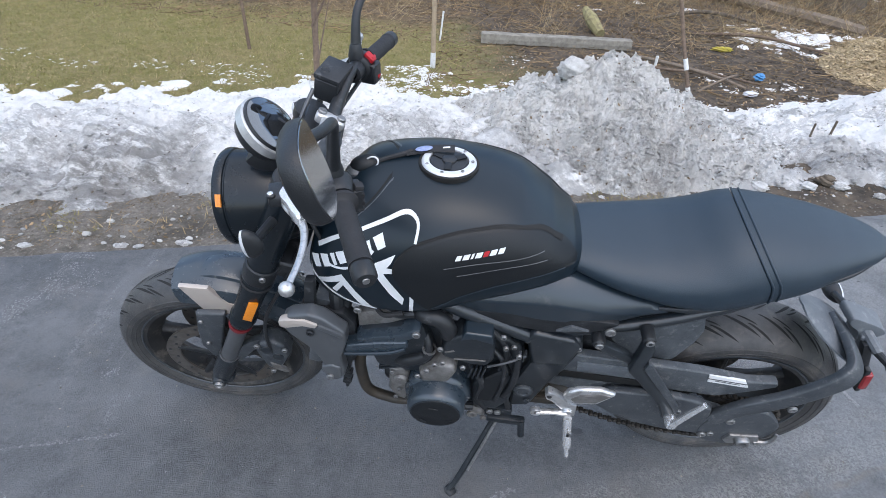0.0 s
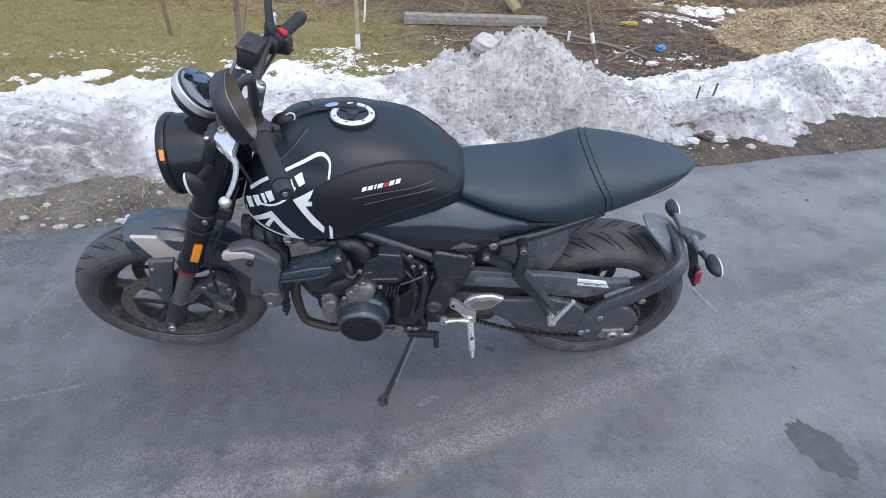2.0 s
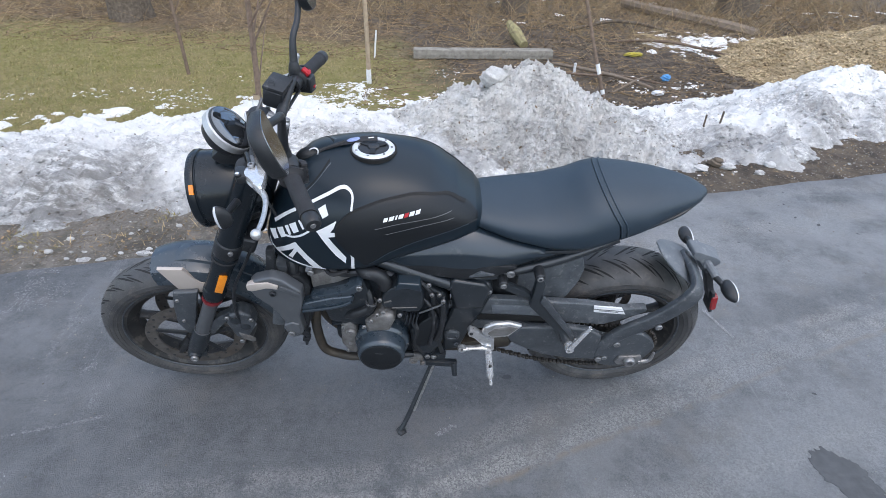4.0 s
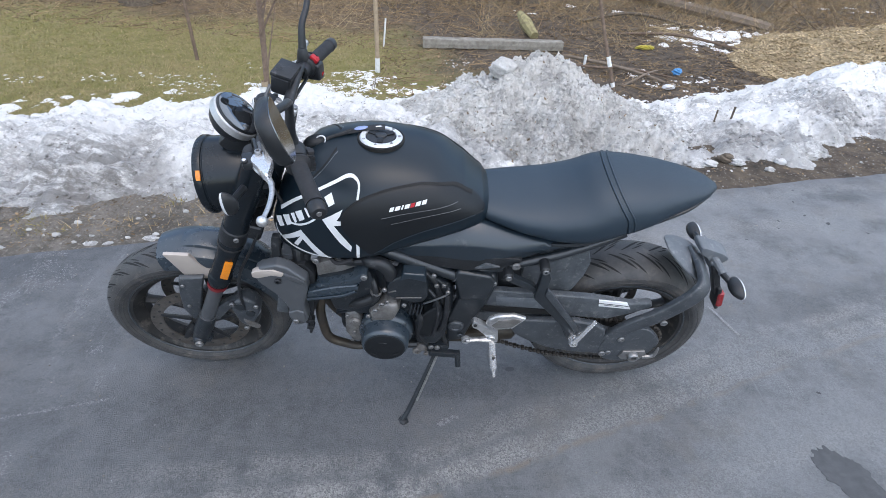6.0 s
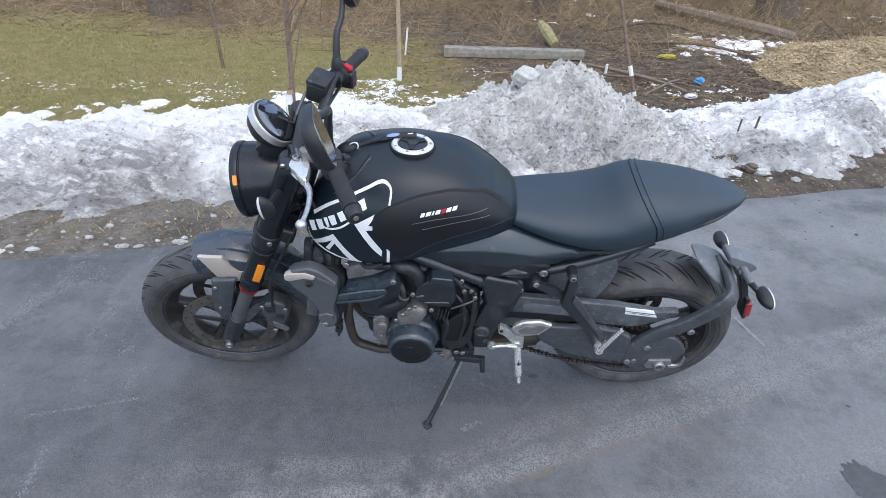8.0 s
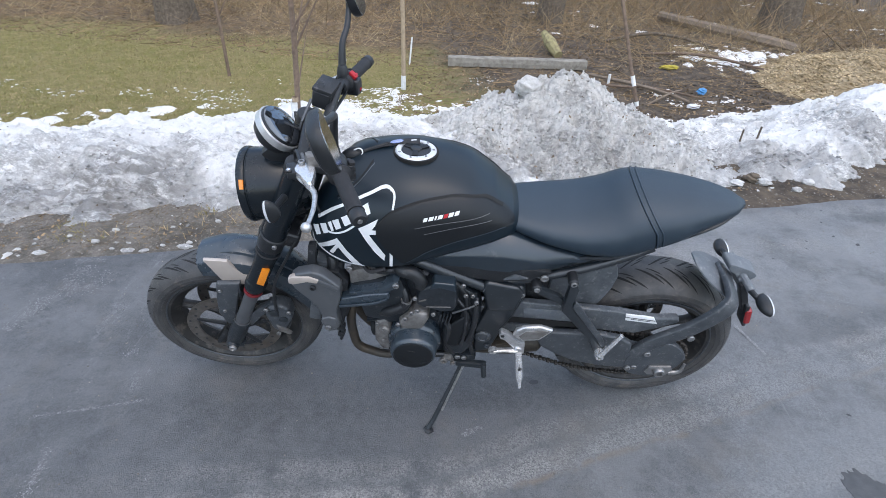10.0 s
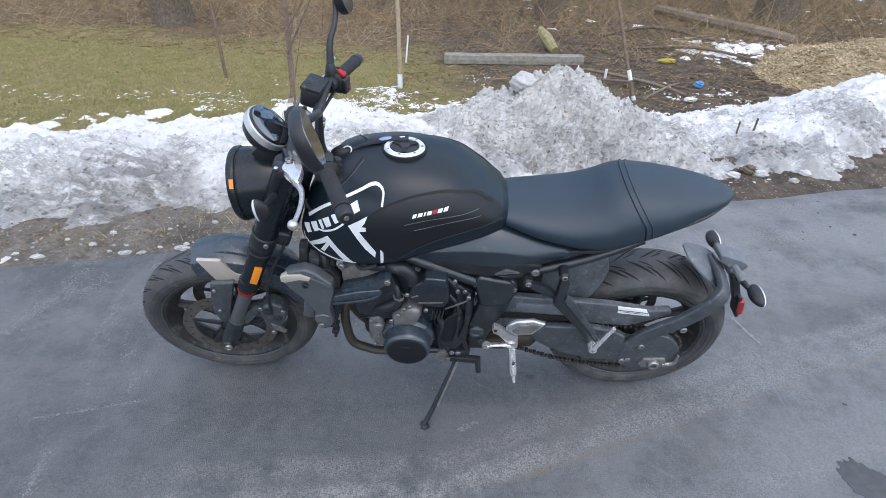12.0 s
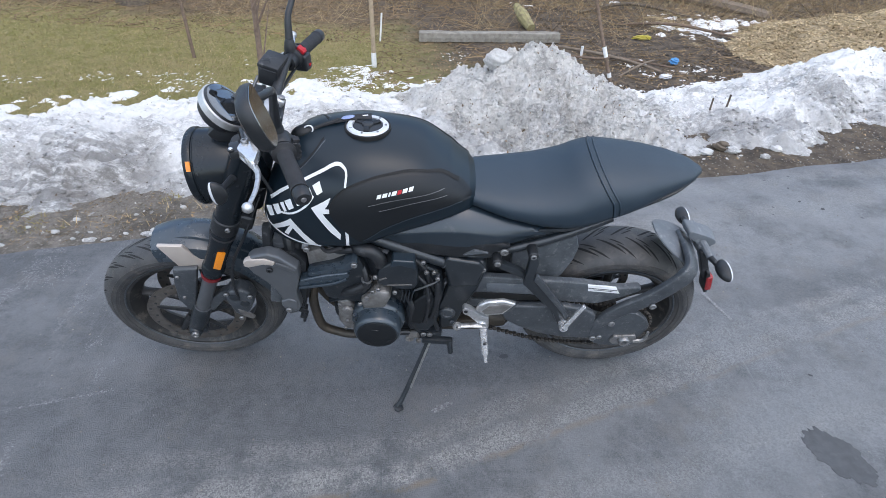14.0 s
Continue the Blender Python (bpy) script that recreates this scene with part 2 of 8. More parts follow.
def asphalt():
    m, n, l, b, co = blank("worn_asphalt")
    sep = n.new("ShaderNodeSeparateXYZ")
    l.new(co, sep.inputs[0])

    def track(at, half, soft, wob, straight=-0.24, kink=0.0):
        """A band of rubbed-out grit that runs along the road; kink turns it where it passes the middle."""
        far = n.new("ShaderNodeMath"); far.operation = "ABSOLUTE"
        l.new(sep.outputs[0], far.inputs[0])
        bent = n.new("ShaderNodeMath"); bent.operation = "MULTIPLY_ADD"
        l.new(far.outputs[0], bent.inputs[0]); bent.inputs[1].default_value = kink
        l.new(sep.outputs[1], bent.inputs[2])
        a = n.new("ShaderNodeMath"); a.operation = "MULTIPLY_ADD"
        l.new(sep.outputs[0], a.inputs[0]); a.inputs[1].default_value = straight
        l.new(bent.outputs[0], a.inputs[2])
        c = n.new("ShaderNodeMath"); c.operation = "MULTIPLY_ADD"
        l.new(noise_tex(n, l, co, 1.6, 5, 0.6), c.inputs[0]); c.inputs[1].default_value = wob
        l.new(a.outputs[0], c.inputs[2])
        d = n.new("ShaderNodeMath"); d.operation = "SUBTRACT"
        l.new(c.outputs[0], d.inputs[0]); d.inputs[1].default_value = at + wob * 0.5
        e = n.new("ShaderNodeMath"); e.operation = "ABSOLUTE"
        l.new(d.outputs[0], e.inputs[0])
        return ramp(n, l, e.outputs[0], half + soft, half)

    grain = noise_tex(n, l, co, 230, 3, 0.65)
    vor = n.new("ShaderNodeTexVoronoi")
    vor.inputs["Scale"].default_value = 230
    l.new(co, vor.inputs["Vector"])
    vs = n.new("ShaderNodeSeparateColor")
    l.new(vor.outputs["Color"], vs.inputs[0])
    stone = vs.outputs[0]
    cloud = ramp(n, l, noise_tex(n, l, co, 2.3, 14, 0.74), 0.42, 0.6)
    mottle = ramp(n, l, noise_tex(n, l, co, 20, 14, 0.82), 0.42, 0.64)
    run = ramp(n, l, noise_tex(n, l, co, 2.4, 12, 0.7, (0.35, 1.9, 1), radians(-13.5)), 0.46, 0.62)
    c = mixed(n, l, stone, (0.088, 0.092, 0.096), (0.148, 0.153, 0.158))
    c = mixed(n, l, times(n, l, ramp(n, l, grain, 0.42, 0.68), 0.5), c, (0.195, 0.201, 0.209))
    c = mixed(n, l, times(n, l, mottle, 0.6), c, (0.072, 0.075, 0.08))
    c = mixed(n, l, times(n, l, cloud, 0.7), c, (0.215, 0.219, 0.224))
    c = mixed(n, l, times(n, l, run, 0.4), c, (0.235, 0.236, 0.238))
    grey = ramp(n, l, noise_tex(n, l, co, 7.5, 14, 0.82), 0.52, 0.64)
    c = mixed(n, l, times(n, l, grey, 0.5), c, (0.255, 0.258, 0.262))
    tar = ramp(n, l, noise_tex(n, l, co, 5.0, 14, 0.8), 0.54, 0.66)
    c = mixed(n, l, times(n, l, tar, 0.45), c, (0.068, 0.07, 0.074))
    west = ramp(n, l, sep.outputs[0], 0.3, -1.0)
    c = mixed(n, l, times(n, l, times(n, l, west, ramp(n, l, noise_tex(n, l, co, 1.7, 10, 0.7), 0.3, 0.6)), 0.42), c, mixed(n, l, stone, (0.085, 0.088, 0.091), (0.13, 0.134, 0.138)))
    scrape = times(n, l, ramp(n, l, noise_tex(n, l, co, 3.4, 14, 0.78, (1.7, 0.5, 1), radians(60)), 0.56, 0.68), ramp(n, l, stone, 0.1, 0.9))
    c = mixed(n, l, times(n, l, times(n, l, scrape, west), 0.55), c, (0.33, 0.332, 0.335))
    pits = ramp(n, l, noise_tex(n, l, co, 95, 6, 0.75), 0.6, 0.7)
    c = mixed(n, l, times(n, l, pits, 0.6), c, (0.045, 0.048, 0.052))
    # worn bands where the bare aggregate shows
    fade = ramp(n, l, sep.outputs[0], -1.5, -0.1)
    worn = mixed(n, l, stone, (0.15, 0.149, 0.147), (0.4, 0.388, 0.368))
    for at, half, soft, wob, amount, st, kink in ((-0.23, 0.012, 0.05, 0.16, 0.75, -0.27, -0.13), (-0.335, 0.02, 0.05, 0.14, 0.95, -0.27, -0.13), (-0.52, 0.0, 0.09, 0.3, 0.35, -0.24, 0.0), (0.8, 0.02, 0.12, 0.5, 0.5, -0.24, 0.0), (1.1, 0.02, 0.08, 0.3, 0.6, -0.24, 0.0)):
        t = times(n, l, track(at, half, soft, wob, st, kink), ramp(n, l, noise_tex(n, l, co, 4.5, 14, 0.75), 0.38, 0.54))
        c = mixed(n, l, times(n, l, times(n, l, t, fade), amount), c, worn)
    # a rusty seam at the near side of the worn band
    t = times(n, l, track(-0.395, 0.0, 0.022, 0.1, -0.27, -0.13), ramp(n, l, noise_tex(n, l, co, 5.0, 10, 0.7), 0.44, 0.56))
    c = mixed(n, l, times(n, l, t, 0.55), c, (0.25, 0.19, 0.125))
    # a darker lane that runs along the road under the motorcycle
    t = times(n, l, track(0.02, 0.16, 0.2, 0.3), ramp(n, l, noise_tex(n, l, co, 1.1, 6, 0.6), 0.3, 0.6))
    c = mixed(n, l, times(n, l, t, 0.45), c, mixed(n, l, stone, (0.07, 0.073, 0.077), (0.125, 0.13, 0.136)))
    east = ramp(n, l, sep.outputs[0], 0.0, 1.1)
    t = times(n, l, times(n, l, track(-0.3, 0.25, 0.35, 0.6), east), ramp(n, l, noise_tex(n, l, co, 2.6, 14, 0.7), 0.36, 0.6))
    c = mixed(n, l, times(n, l, t, 0.6), c, mixed(n, l, stone, (0.2, 0.207, 0.214), (0.31, 0.316, 0.322)))
    t = times(n, l, times(n, l, track(0.75, 0.3, 0.35, 0.5), east), ramp(n, l, noise_tex(n, l, co, 2.1, 12, 0.7), 0.34, 0.6))
    c = mixed(n, l, times(n, l, t, 0.75), c, mixed(n, l, stone, (0.215, 0.221, 0.228), (0.32, 0.325, 0.33)))
    scr = times(n, l, ramp(n, l, noise_tex(n, l, co, 2.2, 4, 0.6, (9.0, 0.8, 1), radians(35)), 0.66, 0.72), ramp(n, l, noise_tex(n, l, co, 1.4, 3, 0.5), 0.5, 0.6))
    c = mixed(n, l, times(n, l, scr, 0.22), c, (0.36, 0.36, 0.36))
    speck = ramp(n, l, noise_tex(n, l, co, 75, 3, 0.5), 0.71, 0.76)
    c = mixed(n, l, times(n, l, speck, 0.45), c, (0.5, 0.5, 0.49))
    scab = times(n, l, ramp(n, l, noise_tex(n, l, co, 15, 10, 0.75), 0.63, 0.68), ramp(n, l, noise_tex(n, l, co, 1.9, 4, 0.6), 0.46, 0.6))
    c = mixed(n, l, times(n, l, scab, 0.6), c, (0.06, 0.06, 0.062))
    rust = times(n, l, ramp(n, l, noise_tex(n, l, co, 3.1, 8, 0.7), 0.52, 0.66), 0.3)
    c = mixed(n, l, rust, c, (0.2, 0.185, 0.165))
    l.new(c, b.inputs["Base Color"])
    b.inputs["Roughness"].default_value = 0.72
    relief(n, l, b, grain, 0.009)
    return m


def snow(name, dirty, ploughed=1.0):
    """Old snow: white crystals, grey melt, soot in clouds and grit; a ploughed edge is dirtier towards the road."""
    m, n, l, b, co = blank(name)
    sep = n.new("ShaderNodeSeparateXYZ")
    l.new(co, sep.inputs[0])
    fine = noise_tex(n, l, co, 95, 8, 0.8)
    mid = noise_tex(n, l, co, 18 + 24 * dirty, 14, 0.82)
    clump = noise_tex(n, l, co, 5 + 9 * dirty, 14, 0.78)
    big = noise_tex(n, l, co, 1.3, 8, 0.65)
    k = dirty
    c = mixed(n, l, times(n, l, times(n, l, ramp(n, l, clump, 0.45, 0.6), ramp(n, l, noise_tex(n, l, co, 0.9, 6, 0.6), 0.38 - 0.3 * k, 0.58 - 0.3 * k)), 0.07 + 0.3 * k), (0.89 - 0.05 * k, 0.884 - 0.1 * k, 0.872 - 0.19 * k), (0.6 - 0.2 * k, 0.59 - 0.24 * k, 0.6 - 0.32 * k))
    c = mixed(n, l, times(n, l, ramp(n, l, mid, 0.55 - 0.08 * k, 0.64 - 0.08 * k), 0.1 + 0.26 * k), c, (0.4, 0.36, 0.315))
    soot = times(n, l, ramp(n, l, noise_tex(n, l, co, 3.6, 14, 0.76, (0.6, 1.6, 1), radians(-13.5)), 0.5, 0.64), ramp(n, l, mid, 0.42, 0.58))
    soot = times(n, l, soot, ramp(n, l, big, 0.42 - 0.1 * k, 0.54 - 0.1 * k))
    c = mixed(n, l, times(n, l, soot, 0.45 - 0.3 * k), c, (0.2, 0.185, 0.17))
    a = n.new("ShaderNodeMath"); a.operation = "MULTIPLY_ADD"
    l.new(sep.outputs[0], a.inputs[0]); a.inputs[1].default_value = -0.24
    l.new(sep.outputs[1], a.inputs[2])
    w = n.new("ShaderNodeMath"); w.operation = "MULTIPLY_ADD"
    l.new(noise_tex(n, l, co, 2.0, 12, 0.74), w.inputs[0]); w.inputs[1].default_value = 3.2
    l.new(a.outputs[0], w.inputs[2])
    plough = times(n, l, ramp(n, l, w.outputs[0], 4.1, 3.3), ramp(n, l, clump, 0.33, 0.52))
    c = mixed(n, l, times(n, l, plough, 0.85 * (1 - k) * ploughed), c, (0.22, 0.21, 0.2))
    # thin dark veins of soot in the lower, older snow
    vein = n.new("ShaderNodeMath"); vein.operation = "SUBTRACT"
    l.new(noise_tex(n, l, co, 9, 12, 0.8, (0.8, 1.3, 1), radians(-13.5)), vein.inputs[0]); vein.inputs[1].default_value = 0.5
    av = n.new("ShaderNodeMath"); av.operation = "ABSOLUTE"
    l.new(vein.outputs[0], av.inputs[0])
    veins = times(n, l, ramp(n, l, av.outputs[0], 0.075, 0.01), ramp(n, l, noise_tex(n, l, co, 1.7, 10, 0.72), 0.47 - 0.05 * k, 0.57 - 0.05 * k))
    veins = times(n, l, veins, ramp(n, l, w.outputs[0], 5.0, 3.9))
    c = mixed(n, l, times(n, l, veins, 0.65 * (1 - 0.7 * k)), c, (0.13, 0.12, 0.11))
    # one sooty spot where the plough turned
    gap = n.new("ShaderNodeVectorMath"); gap.operation = "DISTANCE"
    l.new(co, gap.inputs[0]); gap.inputs[1].default_value = (-2.0, 1.5, 0.0)
    sooty = times(n, l, ramp(n, l, gap.outputs["Value"], 0.62, 0.2), ramp(n, l, noise_tex(n, l, co, 7, 14, 0.8, (0.6, 1.6, 1), radians(-13.5)), 0.42, 0.54))
    c = mixed(n, l, times(n, l, sooty, 0.85), c, (0.16, 0.15, 0.14))
    grit = times(n, l, ramp(n, l, noise_tex(n, l, co, 34, 14, 0.85), 0.53, 0.57), ramp(n, l, noise_tex(n, l, co, 2.4, 8, 0.7), 0.4, 0.56))
    c = mixed(n, l, times(n, l, grit, 1.5 * k * k), c, (0.3, 0.25, 0.195))
    clean = times(n, l, ramp(n, l, noise_tex(n, l, co, 1.9, 12, 0.7), 0.47, 0.6), ramp(n, l, noise_tex(n, l, co, 26, 10, 0.75), 0.4, 0.58))
    c = mixed(n, l, times(n, l, clean, 1.2 * k), c, (0.95, 0.935, 0.915))
    # the heap turns whiter towards its east flank
    flank = times(n, l, ramp(n, l, sep.outputs[0], 0.75, 1.45), ramp(n, l, noise_tex(n, l, co, 6, 12, 0.75), 0.36, 0.56))
    c = mixed(n, l, times(n, l, flank, min(1.0, 1.5 * k * k)), c, (0.92, 0.91, 0.9))
    brown = times(n, l, ramp(n, l, noise_tex(n, l, co, 1.3, 10, 0.7), 0.5, 0.62), ramp(n, l, noise_tex(n, l, co, 12, 10, 0.8), 0.45, 0.6))
    c = mixed(n, l, times(n, l, brown, 0.5 * k), c, (0.42, 0.34, 0.26))
    spots = times(n, l, ramp(n, l, fine, 0.6 - 0.03 * k, 0.68 - 0.03 * k), ramp(n, l, clump, 0.4 - 0.1 * k, 0.6 - 0.1 * k))
    c = mixed(n, l, times(n, l, spots, 0.45 + 0.5 * k), c, (0.13, 0.105, 0.08))
    l.new(c, b.inputs["Base Color"])
    b.inputs["Roughness"].default_value = 0.5
    hsum = n.new("ShaderNodeMath"); hsum.operation = "ADD"
    l.new(fine, hsum.inputs[0]); l.new(mid, hsum.inputs[1])
    relief(n, l, b, hsum.outputs[0], 0.008 + 0.024 * dirty)
    return m


def soil():
    """Lawn, leaf litter and bare mud, by place."""
    m, n, l, b, co = blank("winter_ground")
    sep = n.new("ShaderNodeSeparateXYZ")
    l.new(co, sep.inputs[0])
    wob = noise_tex(n, l, co, 0.8, 6, 0.6)
    # verge distance: how far past the road's edge
    def lin(ax, ay, c0):
        m1 = n.new("ShaderNodeMath"); m1.operation = "MULTIPLY_ADD"
        l.new(sep.outputs[0], m1.inputs[0]); m1.inputs[1].default_value = ax; m1.inputs[2].default_value = c0
        m2 = n.new("ShaderNodeMath"); m2.operation = "MULTIPLY_ADD"
        l.new(sep.outputs[1], m2.inputs[0]); m2.inputs[1].default_value = ay
        l.new(m1.outputs[0], m2.inputs[2])
        m3 = n.new("ShaderNodeMath"); m3.operation = "MULTIPLY_ADD"
        l.new(wob, m3.inputs[0]); m3.inputs[1].default_value = 2.0
        l.new(m2.outputs[0], m3.inputs[2])
        return m3.outputs[0]
    fine = noise_tex(n, l, co, 60, 8, 0.7)
    mid = noise_tex(n, l, co, 7, 10, 0.7)
    mud = mixed(n, l, ramp(n, l, mid, 0.35, 0.65), (0.145, 0.127, 0.104), (0.255, 0.226, 0.19))
    mud = mixed(n, l, ramp(n, l, fine, 0.5, 0.7), mud, (0.37, 0.325, 0.265))
    mud = mixed(n, l, times(n, l, ramp(n, l, noise_tex(n, l, co, 3.1, 12, 0.74), 0.46, 0.62), 0.75), mud, (0.075, 0.064, 0.05))
    lawn = mixed(n, l, ramp(n, l, mid, 0.35, 0.65), (0.2, 0.188, 0.05), (0.31, 0.25, 0.11))
    litter = mixed(n, l, ramp(n, l, mid, 0.35, 0.65), (0.105, 0.073, 0.044), (0.215, 0.148, 0.086))
    litter = mixed(n, l, ramp(n, l, fine, 0.55, 0.72), litter, (0.38, 0.285, 0.17))
    c = mixed(n, l, ramp(n, l, lin(-0.24, 1.0, -3.4), 0.4, 1.1), mud, lawn)
    far = ramp(n, l, lin(0.15, 1.0, -6.3), 0.4, 1.3)
    c = mixed(n, l, far, c, litter)
    dark = ramp(n, l, lin(0.9, 0.35, -1.75), 0.6, 1.5)
    c = mixed(n, l, dark, c, mixed(n, l, ramp(n, l, mid, 0.3, 0.7), (0.045, 0.036, 0.028), (0.17, 0.128, 0.088)))
    l.new(c, b.inputs["Base Color"])
    b.inputs["Roughness"].default_value = 0.9
    relief(n, l, b, fine, 0.03)
    return m


M_ROAD = asphalt()
M_SNOW = snow("old_snow", 0.16)
M_PILE = snow("dirty_snow", 0.45)
M_CHUNK = snow("broken_snow", 0.25, 0.25)
M_SOIL = soil()
M_MARK = surf("rubbed_pale_grit", (0.31, 0.312, 0.315), (0.22, 0.223, 0.226), 0.8, 0, 160, 0.0, 260, island=0.25)
M_WET = surf("damp_asphalt", (0.052, 0.054, 0.057), (0.08, 0.083, 0.087), 0.7, 0, 25, 0.002, 260, (0.12, 0.123, 0.127), 0.2, 30)


# ---- mesh tools ----
def link(name, bm, material, parent=None, label="", xf=None, sharp=35):
    if xf is not None:
        bmesh.ops.transform(bm, matrix=xf, verts=bm.verts)
    me = bpy.data.meshes.new(name)
    bm.to_mesh(me)
    bm.free()
    me.materials.append(material)
    me.shade_smooth()
    me.set_sharp_from_angle(angle=radians(sharp))
    ob = new(name, me)
    if parent is not None:
        ob.parent = parent
    if label:
        ob["label"] = label
    return ob


part = link


def merge(*bms):
    out = bmesh.new()
    for b in bms:
        me = bpy.data.meshes.new("tmp")
        b.to_mesh(me)
        b.free()
        out.from_mesh(me)
        bpy.data.meshes.remove(me)
    return out


def curve_points(pts, n):
    """n points on a smooth line through pts."""
    pts = [Vector(p) for p in pts]
    if len(pts) == 2:
        return [pts[0].lerp(pts[1], i / (n - 1)) for i in range(n)]
    P = [2 * pts[0] - pts[1]] + pts + [2 * pts[-1] - pts[-2]]
    out = []
    for i in range(n):
        s = i / (n - 1) * (len(pts) - 1)
        k = min(int(s), len(pts) - 2)
        t = s - k
        a, b, c, d = P[k : k + 4]
        out.append(0.5 * ((2 * b) + (c - a) * t + (2 * a - 5 * b + 4 * c - d) * t * t + (3 * b - a - 3 * c + d) * t**3))
    return out


def loft(rings, cap=True, closed=True):
    bm = bmesh.new()
    vs = [[bm.verts.new(p) for p in r] for r in rings]
    n = len(rings[0])
    for a, b in zip(vs, vs[1:]):
        for i in range(n if closed else n - 1):
            j = (i + 1) % n
            bm.faces.new((a[i], a[j], b[j], b[i]))
    if cap and closed:
        bm.faces.new(vs[0][::-1])
        bm.faces.new(vs[-1])
    bmesh.ops.recalc_face_normals(bm, faces=bm.faces)
    return bm


def tube(pts, radii, seg=12, n=0, flat=1.0, up=(0, 0, 1), sq=1.0):
    """A round bar along pts; radii: one or one per point; flat: the section's second radius as a share; sq: under 1 for a squarer section."""
    if not hasattr(radii, "__len__"):
        radii = [radii] * len(pts)
    if n:
        m = len(pts)
        line = curve_points(pts, n)
        rr = [float(np.interp(i / (n - 1) * (m - 1), range(m), radii)) for i in range(n)]
    else:
        line, rr = [Vector(p) for p in pts], list(radii)
    rings, side = [], None
    for i, p in enumerate(line):
        d = (line[min(i + 1, len(line) - 1)] - line[max(i - 1, 0)]).normalized()
        if side is None:
            side = d.cross(Vector(up))
            if side.length < 0.05:
                side = d.cross(Vector((0, 1, 0)))
        side = (side - d * side.dot(d)).normalized()
        top = side.cross(d)
        ring = []
        for k in range(seg):
            c, s = math.cos(2 * math.pi * k / seg), math.sin(2 * math.pi * k / seg)
            ring.append(p + rr[i] * (math.copysign(abs(c) ** sq, c) * side + flat * math.copysign(abs(s) ** sq, s) * top))
        rings.append(ring)
    return loft(rings)


def lathe(profile, origin=(0, 0, 0), axis=(0, 1, 0), seg=48, closed=False):
    """profile: (radius, height along the axis)."""
    ax = Vector(axis).normalized()
    s = ax.cross(Vector((0, 0, 1)))
    if s.length < 0.05:
        s = ax.cross(Vector((1, 0, 0)))
    s.normalize()
    t = ax.cross(s)
    bm = bmesh.new()
    rows = []
    for r, h in profile:
        c = Vector(origin) + ax * h
        if r < 1e-6:
            rows.append([bm.verts.new(c)])
        else:
            rows.append([bm.verts.new(c + r * (math.cos(2 * math.pi * k / seg) * s + math.sin(2 * math.pi * k / seg) * t)) for k in range(seg)])
    pairs = list(zip(rows, rows[1:])) + ([(rows[-1], rows[0])] if closed else [])
    for a, b in pairs:
        for i in range(seg):
            j = (i + 1) % seg
            q = [a[i % len(a)], a[j % len(a)], b[j % len(b)], b[i % len(b)]]
            q = list(dict.fromkeys(q))
            if len(q) > 2:
                bm.faces.new(q)
    bmesh.ops.recalc_face_normals(bm, faces=bm.faces)
    return bm


def bevel(bm, r, seg=2, angle=30):
    es = [e for e in bm.edges if len(e.link_faces) == 2 and e.calc_face_angle(0) > radians(angle)]
    if r > 0 and es:
        bmesh.ops.bevel(bm, geom=es, offset=r, segments=seg, affect="EDGES", profile=0.6, clamp_overlap=True)
    return bm


def slab(outline, v0, v1, r=0.004, taper=0.0, seg=2):
    """A plate: an outline in the side plane, from v0 to v1; taper draws the v0 face in towards its middle."""
    bm = bmesh.new()
    cx = sum(p[0] for p in outline) / len(outline)
    cz = sum(p[1] for p in outline) / len(outline)
    f = [bm.verts.new((cx + (x - cx) * (1 - taper), v0, cz + (z - cz) * (1 - taper))) for x, z in outline]
    g = [bm.verts.new((x, v1, z)) for x, z in outline]
    bm.faces.new(f)
    bm.faces.new(g[::-1])
    n = len(outline)
    for i in range(n):
        j = (i + 1) % n
        bm.faces.new((f[i], g[i], g[j], f[j]))
    bmesh.ops.recalc_face_normals(bm, faces=bm.faces)
    return bevel(bm, r, seg)


def rounded(outline, n=40):
    """The outline made smooth."""
    pts = [Vector((x, 0, z)) for x, z in outline]
    k = len(pts)
    line = curve_points(pts[-2:] + pts + pts[:3], (k + 4) * 8 + 1)
    line = line[16 : 16 + k * 8]
    step = max(1, len(line) // n)
    return [(p.x, p.z) for p in line[::step]]


def box(c, size, rot=(0, 0, 0), r=0.004, seg=2):
    bm = bmesh.new()
    bmesh.ops.create_cube(bm, size=1)
    bmesh.ops.scale(bm, vec=size, verts=bm.verts)
    bevel(bm, r, seg)
    bmesh.ops.transform(bm, matrix=pose(*c, *rot), verts=bm.verts)
    return bm


def bolt(p, axis=(0, -1, 0), r=0.008, h=0.006):
    return lathe([(0, h * 0.35), (r * 0.45, h * 0.35), (r * 0.5, h), (r * 0.85, h), (r, h * 0.75), (r, 0), (0, 0)], p, axis, 12)


